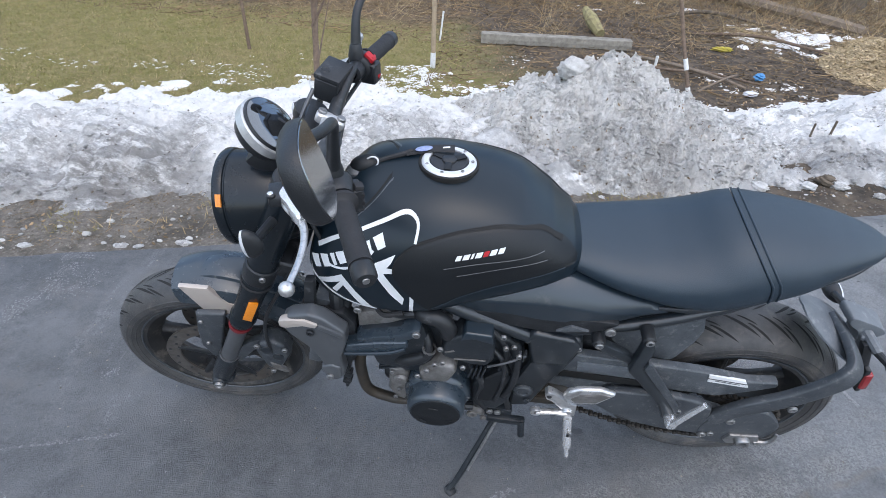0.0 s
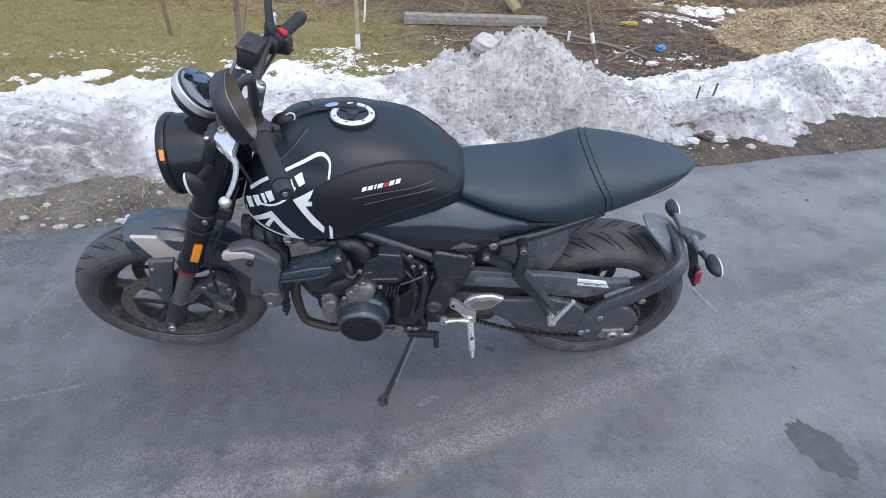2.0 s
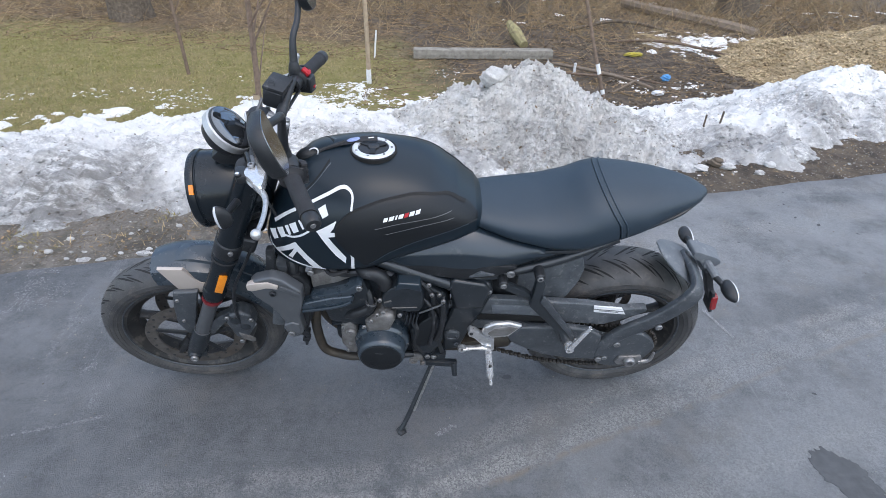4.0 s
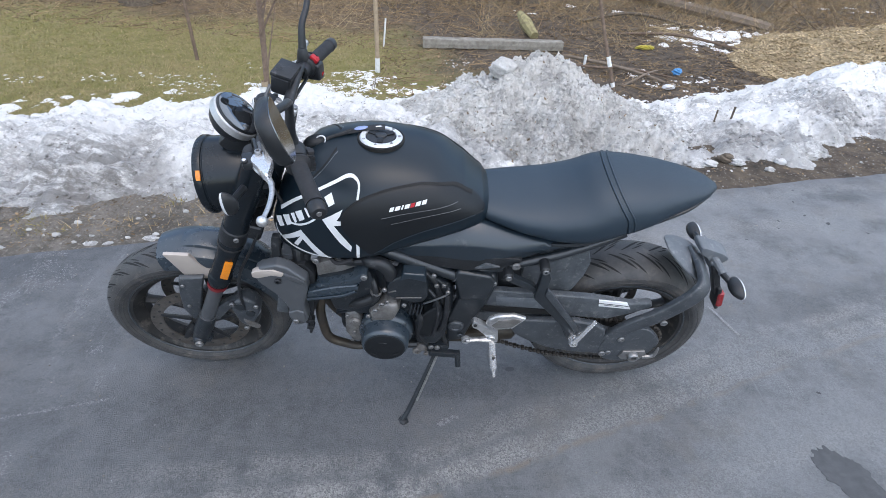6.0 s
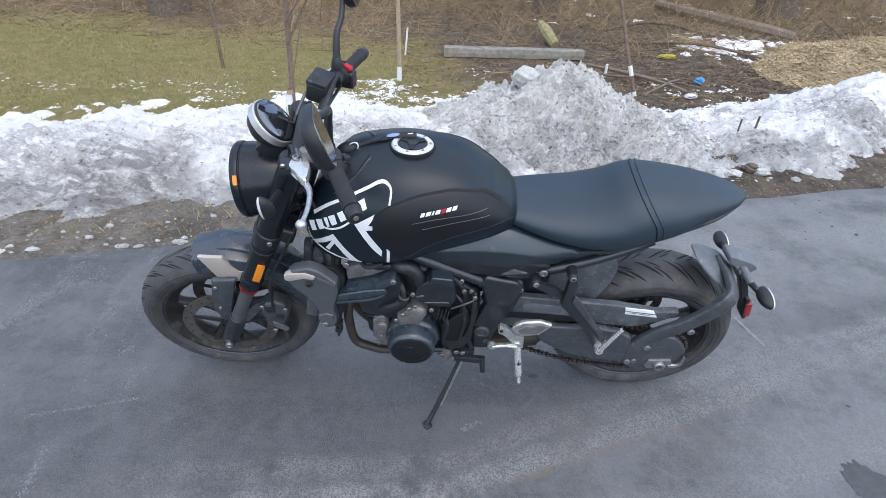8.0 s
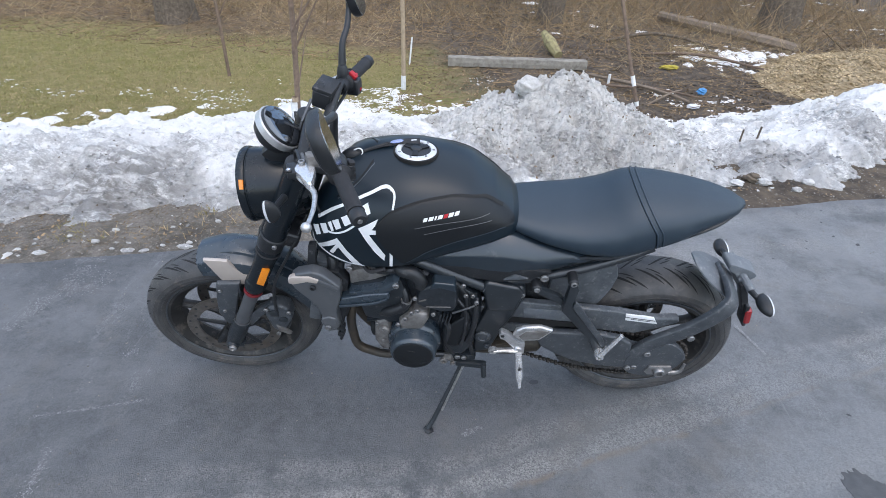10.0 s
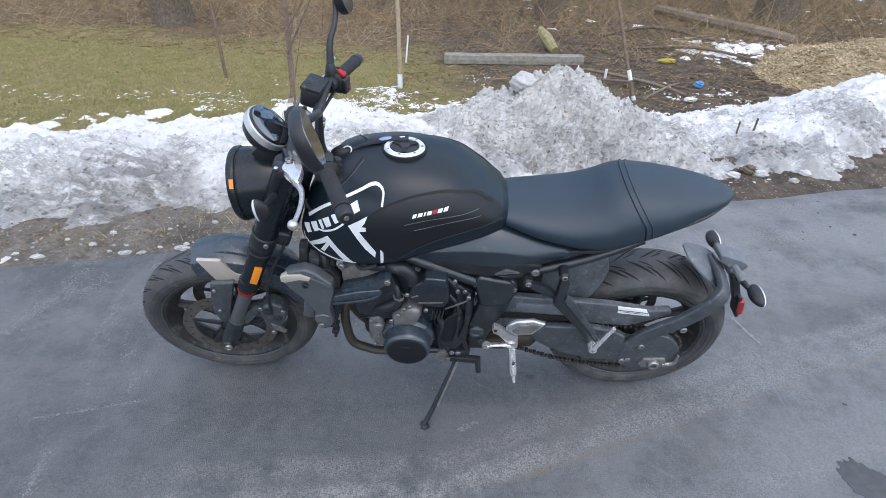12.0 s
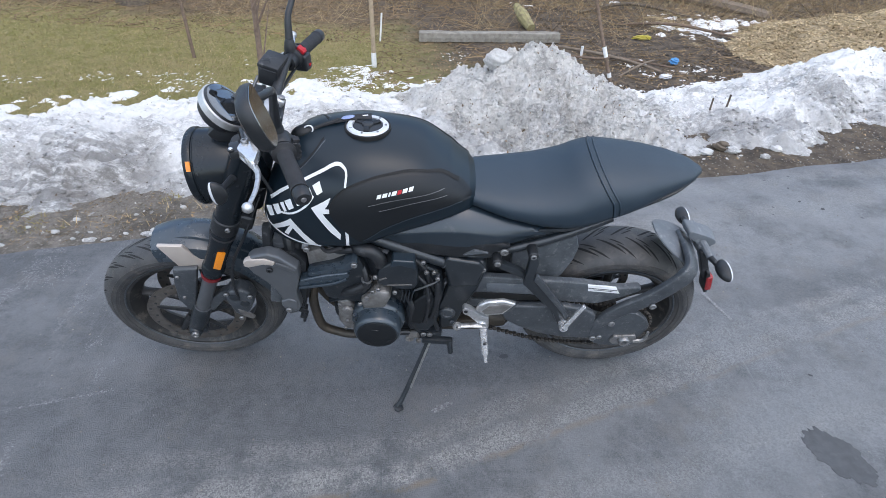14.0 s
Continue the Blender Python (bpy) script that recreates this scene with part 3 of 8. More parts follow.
def grid_mesh(name, xs, ys, height, material, parent=None, keep=None):
    """A height field as one mesh; keep(x, y, z): which corners are wanted."""
    nx = len(xs)
    zs = [[height(x, y) for x in xs] for y in ys]
    verts = [(x, y, zs[j][i]) for j, y in enumerate(ys) for i, x in enumerate(xs)]
    ok = [True] * len(verts) if keep is None else [keep(*v) for v in verts]
    faces = []
    for j in range(len(ys) - 1):
        for i in range(nx - 1):
            q = (j * nx + i, j * nx + i + 1, (j + 1) * nx + i + 1, (j + 1) * nx + i)
            if ok[q[0]] or ok[q[1]] or ok[q[2]] or ok[q[3]]:
                faces.append(q)
    used = sorted({k for f in faces for k in f})
    index = {k: i for i, k in enumerate(used)}
    me = bpy.data.meshes.new(name)
    me.from_pydata([verts[k] for k in used], [], [[index[k] for k in f] for f in faces])
    me.materials.append(material)
    me.shade_smooth()
    ob = new(name, me)
    if parent is not None:
        ob.parent = parent
    return ob


def fbm(x, y, scale, octaves=4, seed=0.0):
    """About -1 to 1."""
    v, a, f = 0.0, 1.0, scale
    for _ in range(octaves):
        v += a * noise.noise((x * f + seed, y * f - seed, seed * 0.37))
        a, f = a * 0.5, f * 2.03
    return v


def crumble(x, y, scale, seed=0.0):
    """Rough lumps at no set spacing, about -1 to 1."""
    wx = x + 0.25 / scale * noise.noise((x * scale * 0.7, y * scale * 0.7, seed + 0.5))
    wy = y + 0.25 / scale * noise.noise((y * scale * 0.7, x * scale * 0.7, seed + 3.5))
    u, v = wx * 0.82 - wy * 0.57, wx * 0.57 + wy * 0.82
    t, a, f = 0.0, 1.0, scale
    for k in range(4):
        t += a * noise.noise((u * f + seed, v * f - seed, seed * 0.37 + 0.43 * k))
        a, f = a * 0.68, f * 1.93
    return t


def smooth(a, b, x):
    t = min(1.0, max(0.0, (x - a) / (b - a)))
    return t * t * (3 - 2 * t)


# ---- the ground ----
def edge(x):
    """The far edge of the road."""
    return 1.24 + 0.24 * x + (0.018 * fbm(x, 0.0, 2.2, 4, 3.0) if abs(x) < 12 else 0.0)


def ground_z(x, y):
    d = y - 1.24 - 0.24 * x
    if d < -0.1:
        return -0.07
    z = -0.012 - 0.21 * smooth(0.4, 2.7, d)
    if abs(x) < 14 and y < 16:
        z += 0.012 * fbm(x, y, 2.0, 4, 1.0) + 0.05 * fbm(x, y, 0.35, 2, 5.0) * smooth(1.5, 4, d)
    return z


def spread(lo, hi, step, far):
    near = list(np.arange(lo, hi, step))
    grow = [step * 1.45**k for k in range(1, 40)]
    up = [hi + s for s in np.cumsum(grow) if hi + s < far]
    down = [lo - s for s in np.cumsum(grow) if lo - s > -far]
    return [float(v) for v in down[::-1] + near + up]


ground = grid_mesh("ground", spread(-7.5, 9.0, 0.07, 900), spread(0.2, 13.0, 0.07, 900), ground_z, M_SOIL)
tagged(ground, "muddy verge, winter lawn and leaf litter beside the road", "ground", kind="structure")

rd = bmesh.new()
rx = [float(v) for v in spread(-6, 7, 0.03, 300)]
rows = []
for x in rx:
    e0 = edge(x)
    rows.append([rd.verts.new(p) for p in ((x, e0 + 0.012, -0.06), (x, e0, -0.008), (x, e0 - 0.015, 0.0), (x, e0 - 0.5, 0.0), (x, e0 - 2.5, 0.0), (x, e0 - 6.0, 0.0), (x, e0 - 6.03, -0.08))])
for p, q in zip(rows, rows[1:]):
    for i in range(6):
        rd.faces.new((p[i], p[i + 1], q[i + 1], q[i]))
bmesh.ops.recalc_face_normals(rd, faces=rd.faces)
tagged(link("road", rd, M_ROAD, sharp=60), "worn grey asphalt road with gritty pale streaks", "road", kind="structure")


def blob(name, cx, cy, rx_, ry_, turn, seed, material, z=0.0015):
    """A thin stain with a ragged outline."""
    ring = []
    for k in range(120):
        a = 2 * math.pi * k / 120
        r = 1 + 0.2 * fbm(math.cos(a), math.sin(a), 1.3, 2, seed) + 0.16 * fbm(math.cos(a), math.sin(a), 6, 4, seed)
        x, y = rx_ * r * math.cos(a), ry_ * r * math.sin(a)
        ring.append((cx + x * math.cos(turn) - y * math.sin(turn), cy + x * math.sin(turn) + y * math.cos(turn)))
    bm = bmesh.new()
    top = [bm.verts.new((x, y, z)) for x, y in ring]
    low = [bm.verts.new((cx + (x - cx) * 1.02, cy + (y - cy) * 1.02, -0.001)) for x, y in ring]
    bm.faces.new(top)
    if min(rx_, ry_) > 0.02:
        for i in range(120):
            bm.faces.new((top[i], low[i], low[(i + 1) % 120], top[(i + 1) % 120]))
    else:
        bmesh.ops.delete(bm, geom=low, context="VERTS")
    bmesh.ops.recalc_face_normals(bm, faces=bm.faces)
    return link(name, bm, material)


tagged(blob("damp_patch", 1.4, -0.285, 0.11, 0.07, radians(-60), 2.6, M_WET), "dark damp patch on the asphalt", "stain", kind="structure")


def scuff(name, a, b, width, count, size, seed, material, label):
    """A rubbed trail: many thin ragged flecks along a line."""
    rnd = random.Random(seed)
    bm = bmesh.new()
    a, b = Vector((*a, 0)), Vector((*b, 0))
    d = (b - a).normalized()
    side = Vector((-d.y, d.x, 0))
    for k in range(count * 6):
        c = a.lerp(b, rnd.random()) + side * rnd.gauss(0, width * 1.7)
        ln, wd = size * rnd.uniform(0.1, 0.75), size * rnd.uniform(0.08, 0.3)
        turn = math.atan2(d.y, d.x) + rnd.gauss(0, 0.8)
        ring = []
        for i in range(7):
            t = 2 * math.pi * i / 7
            x, y = ln * math.cos(t) * rnd.uniform(0.6, 1.2), wd * math.sin(t) * rnd.uniform(0.5, 1.3)
            ring.append(bm.verts.new((c.x + x * math.cos(turn) - y * math.sin(turn), c.y + x * math.sin(turn) + y * math.cos(turn), 0.001 + 0.00001 * k)))
        bm.faces.new(ring)
    return tagged(link(name, bm, material), label, "scuff", kind="structure")


for a, b, wd, count, size, seed in (((-1.78, 0.27), (-1.74, 0.5), 0.012, 60, 0.009, 5), ((-1.7, 0.49), (-1.72, 0.74), 0.015, 60, 0.009, 6), ((-1.62, 0.52), (-1.58, 0.7), 0.02, 40, 0.008, 7), ((-1.81, 0.76), (-1.67, 0.8), 0.008, 30, 0.007, 8),
                                 ((-1.25, 0.17), (-1.2, 0.2), 0.008, 16, 0.006, 9), ((-1.4, -0.14), (-1.04, -0.04), 0.0025, 46, 0.006, 10), ((-1.22, -0.46), (-1.26, -0.25), 0.006, 40, 0.007, 11), ((0.08, -0.12), (0.13, -0.09), 0.003, 12, 0.007, 12), ((0.12, -0.085), (0.15, -0.085), 0.002, 8, 0.006, 13),
                                 ((1.28, 0.54), (1.31, 0.44), 0.002, 40, 0.007, 14), ((1.31, 0.44), (1.335, 0.36), 0.002, 34, 0.007, 15), ((1.39, 0.13), (1.41, 0.02), 0.004, 20, 0.005, 16), ((0.67, -0.3), (0.71, -0.38), 0.008, 14, 0.005, 17), ((1.7, 0.95), (1.95, 0.98), 0.03, 70, 0.006, 18), ((1.75, 0.78), (2.0, 0.8), 0.03, 60, 0.006, 19)):
    scuff("pale_scuff", a, b, wd, count, size, seed, M_MARK, "pale rubbed scuff on the asphalt")
for k, (x, y, r) in enumerate(((2.11, 1.62, 0.009), (2.29, 1.68, 0.01), (2.19, 1.37, 0.012), (2.28, 1.29, 0.016), (2.21, 1.53, 0.01), (1.03, 0.28, 0.008), (2.0, 1.3, 0.01), (1.96, 1.22, 0.009), (2.45, 1.2, 0.01), (1.5, 0.06, 0.009), (1.72, 1.1, 0.008))):
    tagged(blob("dark_pit", x, y, r, r * 0.55, 0.3 * k, 90.0 + k, M_WET, 0.001), "small dark pit in the asphalt", "pit", kind="structure")
tagged(blob("oil_spot", 0.35, 0.14, 0.018, 0.011, 0.3, 3.3, M_WET), "small dark oil spot on the asphalt", "stain", kind="structure")


# ---- snow ----
def bank_h(x, y):
    d = y - 1.24 - 0.24 * x
    n1 = fbm(x, y, 1.1, 3, 11.0)
    n2 = fbm(x, y, 4.0, 4, 12.0)
    n3 = fbm(x, y, 15.0, 3, 13.0)
    right = smooth(0.6, 1.8, x)
    near = 0.33 + 0.12 * fbm(x, 0.3, 0.9, 3, 7.0) + 0.07 * fbm(x, y, 3.2, 3, 9.0) - 0.2 * smooth(1.2, 1.7, x) + 0.28 * smooth(2.3, 3.3, x)
    far = 3.3 - 1.15 * right + 0.2 * fbm(x, 0.7, 0.8, 3, 8.0) + 0.35 * smooth(2.6, 3.6, x)
    inside = smooth(near, near + 0.4, d) * (1 - smooth(far - 0.7, far, d))
    h = (0.17 - 0.06 * right) * smooth(near + 0.05, near + 0.85, d) * (1 - smooth(1.0, far - 0.1, d))
    h += 0.27 * math.exp(-(((x - 3.9) / 0.75) ** 2) - ((d - 1.5) / 0.5) ** 2)
    h += (0.05 * n1 + 0.045 * n2 + 0.02 * crumble(x, y, 10.0, 14.3) + 0.012 * crumble(x, y, 28.0, 15.3)) * inside
    h += 0.03 * n2 + 0.012 * n3 + 0.016
    h -= 0.05 * (1 - smooth(near - 0.1, near + 0.35, d)) + 0.026 * smooth(2.1, 2.8, d) * (1 - right) + 0.07 * smooth(far - 0.5, far + 0.6, d)
    # thin snow over grass left of the heap
    h -= 0.004 * right * (1 - smooth(1.0, 1.7, d))
    h -= 0.02 * math.exp(-(((x + 0.35) / 0.6) ** 2)) * smooth(1.2, 2.0, d)
    return h


def bank(x, y):
    return ground_z(x, y) + bank_h(x, y)


xs = [float(v) for v in np.arange(-5.6, 5.6, 0.018)]


def bank_mesh():
    verts, faces = [], []
    ds = [float(v) for v in np.arange(0.05, 4.0, 0.018)]
    index = {}
    H = {}
    for j, d in enumerate(ds):
        for i, x in enumerate(xs):
            y = 1.24 + 0.24 * x + d
            H[i, j] = (x, y, bank_h(x, y))
    for j in range(len(ds) - 1):
        for i in range(len(xs) - 1):
            q = [(i, j), (i + 1, j), (i + 1, j + 1), (i, j + 1)]
            if any(H[k][2] > -0.012 for k in q):
                f = []
                for k in q:
                    if k not in index:
                        index[k] = len(verts)
                        x, y, h = H[k]
                        verts.append((x, y, ground_z(x, y) + h))
                    f.append(index[k])
                faces.append(f)
    me = bpy.data.meshes.new("snow_bank")
    me.from_pydata(verts, [], faces)
    me.materials.append(M_SNOW)
    me.shade_smooth()
    return new("snow_bank", me)


tagged(bank_mesh(), "low bank of old melting snow along the road", "snow", kind="stuff")

PILE = (0.78, 2.72)


def pile_h(x, y):
    dx, dy = x - PILE[0], y - PILE[1]
    r = math.hypot(dx / (1.25 if dx > 0 else 1.4), dy / 0.98)
    h = 0.555 * max(0.0, 1 - r) ** 1.08
    h += 0.1 * fbm(x, y, 1.6, 3, 21.0) * smooth(1.15, 0.3, r) + 0.06 * fbm(x, y, 6, 4, 22.0) * smooth(1.1, 0.8, r)
    h += (0.034 * crumble(x, y, 8.0, 23.3) + 0.032 * crumble(x, y, 22.0, 25.3)) * smooth(1.1, 0.9, r)
    return h - 0.05 * smooth(0.9, 1.15, r)


pile = grid_mesh("snow_mound", [float(v) for v in np.arange(-0.9, 2.3, 0.012)], [float(v) for v in np.arange(1.5, 3.9, 0.012)],
                 lambda x, y: ground_z(x, y) + pile_h(x, y), M_PILE, keep=lambda x, y, z: pile_h(x, y) > -0.03)
tagged(pile, "tall heap of dirty ploughed snow full of grit", "snow heap")

# ---- the motorcycle ----
# Its own axes: x to the rear, y to its right-hand side, z up. It leans on its side stand.
bike = new("motorcycle")
bike.matrix_basis = pose(0, 0.173, 0, 10.5, 0, 0)
tagged(bike, "black naked roadster motorcycle leaning on its side stand", "motorcycle")

RAKE = radians(24.6)
FORK = Vector((math.sin(RAKE), 0, math.cos(RAKE)))
FRONT, REAR = Vector((-0.71, 0, 0.298)), Vector((0.70, 0, 0.312))
FRONT_HUB, REAR_HUB = Vector((-0.727, 0.018, 0.292)), Vector((0.672, 0.028, 0.299))
FOOT = Vector((-0.817, 0, 0))
STEER = Matrix.Translation(FOOT) @ Matrix.Rotation(radians(6), 4, FORK) @ Matrix.Translation(-FOOT)


def tyre(c, radius, width, bead, n_rep, seg=160):
    """A road tyre with a smooth face; tread() draws its cuts."""
    rim_r = bead
    hr, hw = (radius - rim_r) / 1.67, width / 2
    mid = radius - hr
    prof = []
    m = 40
    for k in range(m + 1):
        a = -2.25 + 4.5 * k / m
        ca, sa = math.cos(a), math.sin(a)
        r = mid + hr * (abs(ca) ** 1.05) * (1 if ca > 0 else -1)
        prof.append((max(r, rim_r - 0.004), hw * sa, a))
    bm = bmesh.new()
    rings = []
    for i in range(seg):
        th = 2 * math.pi * i / seg
        ring = []
        for r, v, a in prof:
            rr = r
            ring.append(bm.verts.new((c.x + rr * math.cos(th), c.y + v, c.z + rr * math.sin(th))))
        rings.append(ring)
    for i in range(seg):
        p, q = rings[i], rings[(i + 1) % seg]
        for k in range(m):
            bm.faces.new((p[k], q[k], q[k + 1], p[k + 1]))
    bmesh.ops.recalc_face_normals(bm, faces=bm.faces)
    return bm


def tread(c, radius, width, bead, n_rep):
    """The cuts of the tread, as thin strips on the tyre's face; their near-black stands for depth."""
    hr, hw = (radius - bead) / 1.67, width / 2
    mid = radius - hr

    def on(th, a):
        r = mid + hr * abs(math.cos(a)) ** 1.05 + 0.0006
        return Vector((c.x + r * math.cos(th), c.y + hw * math.sin(a), c.z + r * math.sin(th)))

    bm = bmesh.new()
    step = 2 * math.pi / n_rep
    rnd = random.Random(5)
    for k in range(n_rep):
        for side in (-1, 1):
            for s0, s1, sh, slope, w in ((0.06, 0.8, 0.0, 0.34, 0.0062), (0.36, 1.0, 0.36, 0.28, 0.005), (0.1, 0.42, 0.62, 0.38, 0.0042)):
                th0 = (k + sh + (0.5 if side < 0 else 0)) * step
                rows = []
                m = 10
                for i in range(m + 1):
                    t = i / m
                    a = s0 + (s1 - s0) * t
                    th = th0 - slope * (a - s0) ** 0.85
                    h = w * (0.15 + 0.85 * math.sin(math.pi * min(1, 0.08 + t)) ** 0.6) / radius
                    rows.append((bm.verts.new(on(th - h, side * a)), bm.verts.new(on(th + h, side * a))))
                for p, q in zip(rows, rows[1:]):
                    bm.faces.new((p[0], p[1], q[1], q[0]))
    bmesh.ops.recalc_face_normals(bm, faces=bm.faces)
    return bm


def wheel(name, c, radius, width, bead, n_rep, rim_w, xf, label):
    rim = lathe([(bead + 0.004, -rim_w), (bead + 0.008, -rim_w + 0.006), (bead - 0.01, -rim_w + 0.014), (bead - 0.024, -rim_w * 0.35), (bead - 0.024, rim_w * 0.35),
                 (bead - 0.01, rim_w - 0.014), (bead + 0.008, rim_w - 0.006), (bead + 0.004, rim_w), (bead - 0.008, rim_w), (bead - 0.036, rim_w * 0.4),
                 (bead - 0.036, -rim_w * 0.4), (bead - 0.008, -rim_w)], c, (0, 1, 0), 96, closed=True)
    w = part(name, rim, M_WHEEL, bike, label, xf)
    part("tyre", tyre(c, radius, width, bead, n_rep), M_RUBBER, w, "dusty black road tyre", xf)
    part("tread_pattern", tread(c, radius, width, bead, n_rep), M_GROOVE, w, "dark tread cuts", xf)["kind"] = "stuff"
    hr, hw, mid = (radius - bead) / 1.67, width / 2, radius - (radius - bead) / 1.67
    for side in (-1, 1):
        for ang in (1.32, 1.62, 1.86):
            rr, vv = mid + hr * math.copysign(abs(math.cos(ang)) ** 1.05, math.cos(ang)), side * hw * math.sin(ang)
            part("sidewall_rib", lathe([(rr - 0.0022, vv - side * 0.002), (rr - 0.001, vv + side * 0.0012), (rr + 0.001, vv + side * 0.0012), (rr + 0.0022, vv - side * 0.002)], c, (0, 1, 0), 96), M_RUBBER, w, "", xf)
        part("rim_lip", lathe([(bead + 0.001, side * rim_w), (bead + 0.003, side * (rim_w + 0.0035)), (bead + 0.0065, side * (rim_w + 0.0035)), (bead + 0.0085, side * (rim_w - 0.001))], c, (0, 1, 0), 96), M_MATTE, w, "dusty rim lip", xf)
    part("hub", lathe([(0, -0.07), (0.026, -0.07), (0.03, -0.06), (0.042, -0.04), (0.042, 0.04), (0.03, 0.06), (0.026, 0.07), (0, 0.07)], c, (0, 1, 0), 32), M_WHEEL, w, "", xf)
    for k in range(5):
        a = 2 * math.pi * k / 5 + 0.35
        ray = Vector((math.cos(a), 0, math.sin(a)))
        part("spoke", tube([c + ray * 0.035, c + ray * 0.1, c + ray * (bead - 0.045), c + ray * (bead - 0.026)], [0.022, 0.012, 0.0125, 0.022], 10, 12, 1.3, (0, 1, 0)), M_WHEEL, w, "", xf)
    return w


front = wheel("front_wheel", FRONT_HUB, 0.295, 0.122, 0.22, 24, 0.048, STEER, "black cast front wheel turned slightly to the left")
rear = wheel("rear_wheel", REAR_HUB, 0.304, 0.174, 0.217, 22, 0.074, None, "black cast rear wheel with a wide tyre")


def disc(c, v, outer, inner, xf, parent, holes=24):
    """A drilled brake disc on its carrier."""
    bm = bmesh.new()
    seg = 96
    r4 = [outer, outer, inner, inner]
    hs = [v - 0.0025, v + 0.0025, v + 0.0025, v - 0.0025]
    ring = lathe(list(zip(r4, hs)), c, (0, 1, 0), seg, closed=True)
    d = part("brake_disc", ring, M_DISC, parent, "drilled steel brake disc", xf)
    hb = []
    for k in range(holes):
        a = 2 * math.pi * k / holes
        r = outer - (0.01 if k % 2 else 0.024)
        hb.append(lathe([(0, 0.0032), (0.0045, 0.0032), (0.0045, -0.0032), (0, -0.0032)], (c.x + r * math.cos(a), c.y + v, c.z + r * math.sin(a)), (0, 1, 0), 10))
    for b in hb:
        part("drilling", b, M_BLACK, d, "", xf)
    arms = []
    for k in range(5):
        a = 2 * math.pi * k / 5
        arms.append(tube([c + Vector((0.03 * math.cos(a), v, 0.03 * math.sin(a))), c + Vector(((inner + 0.006) * math.cos(a + 0.25), v, (inner + 0.006) * math.sin(a + 0.25)))], [0.013, 0.009], 8, 0, 0.4, (0, 1, 0)))
    part("carrier", merge(*arms), M_BLACK, d, "", xf)
    return d


for v in (-0.066, 0.066):
    disc(FRONT_HUB, v, 0.155, 0.118, STEER, front)
disc(REAR_HUB, 0.085, 0.11, 0.08, None, rear)

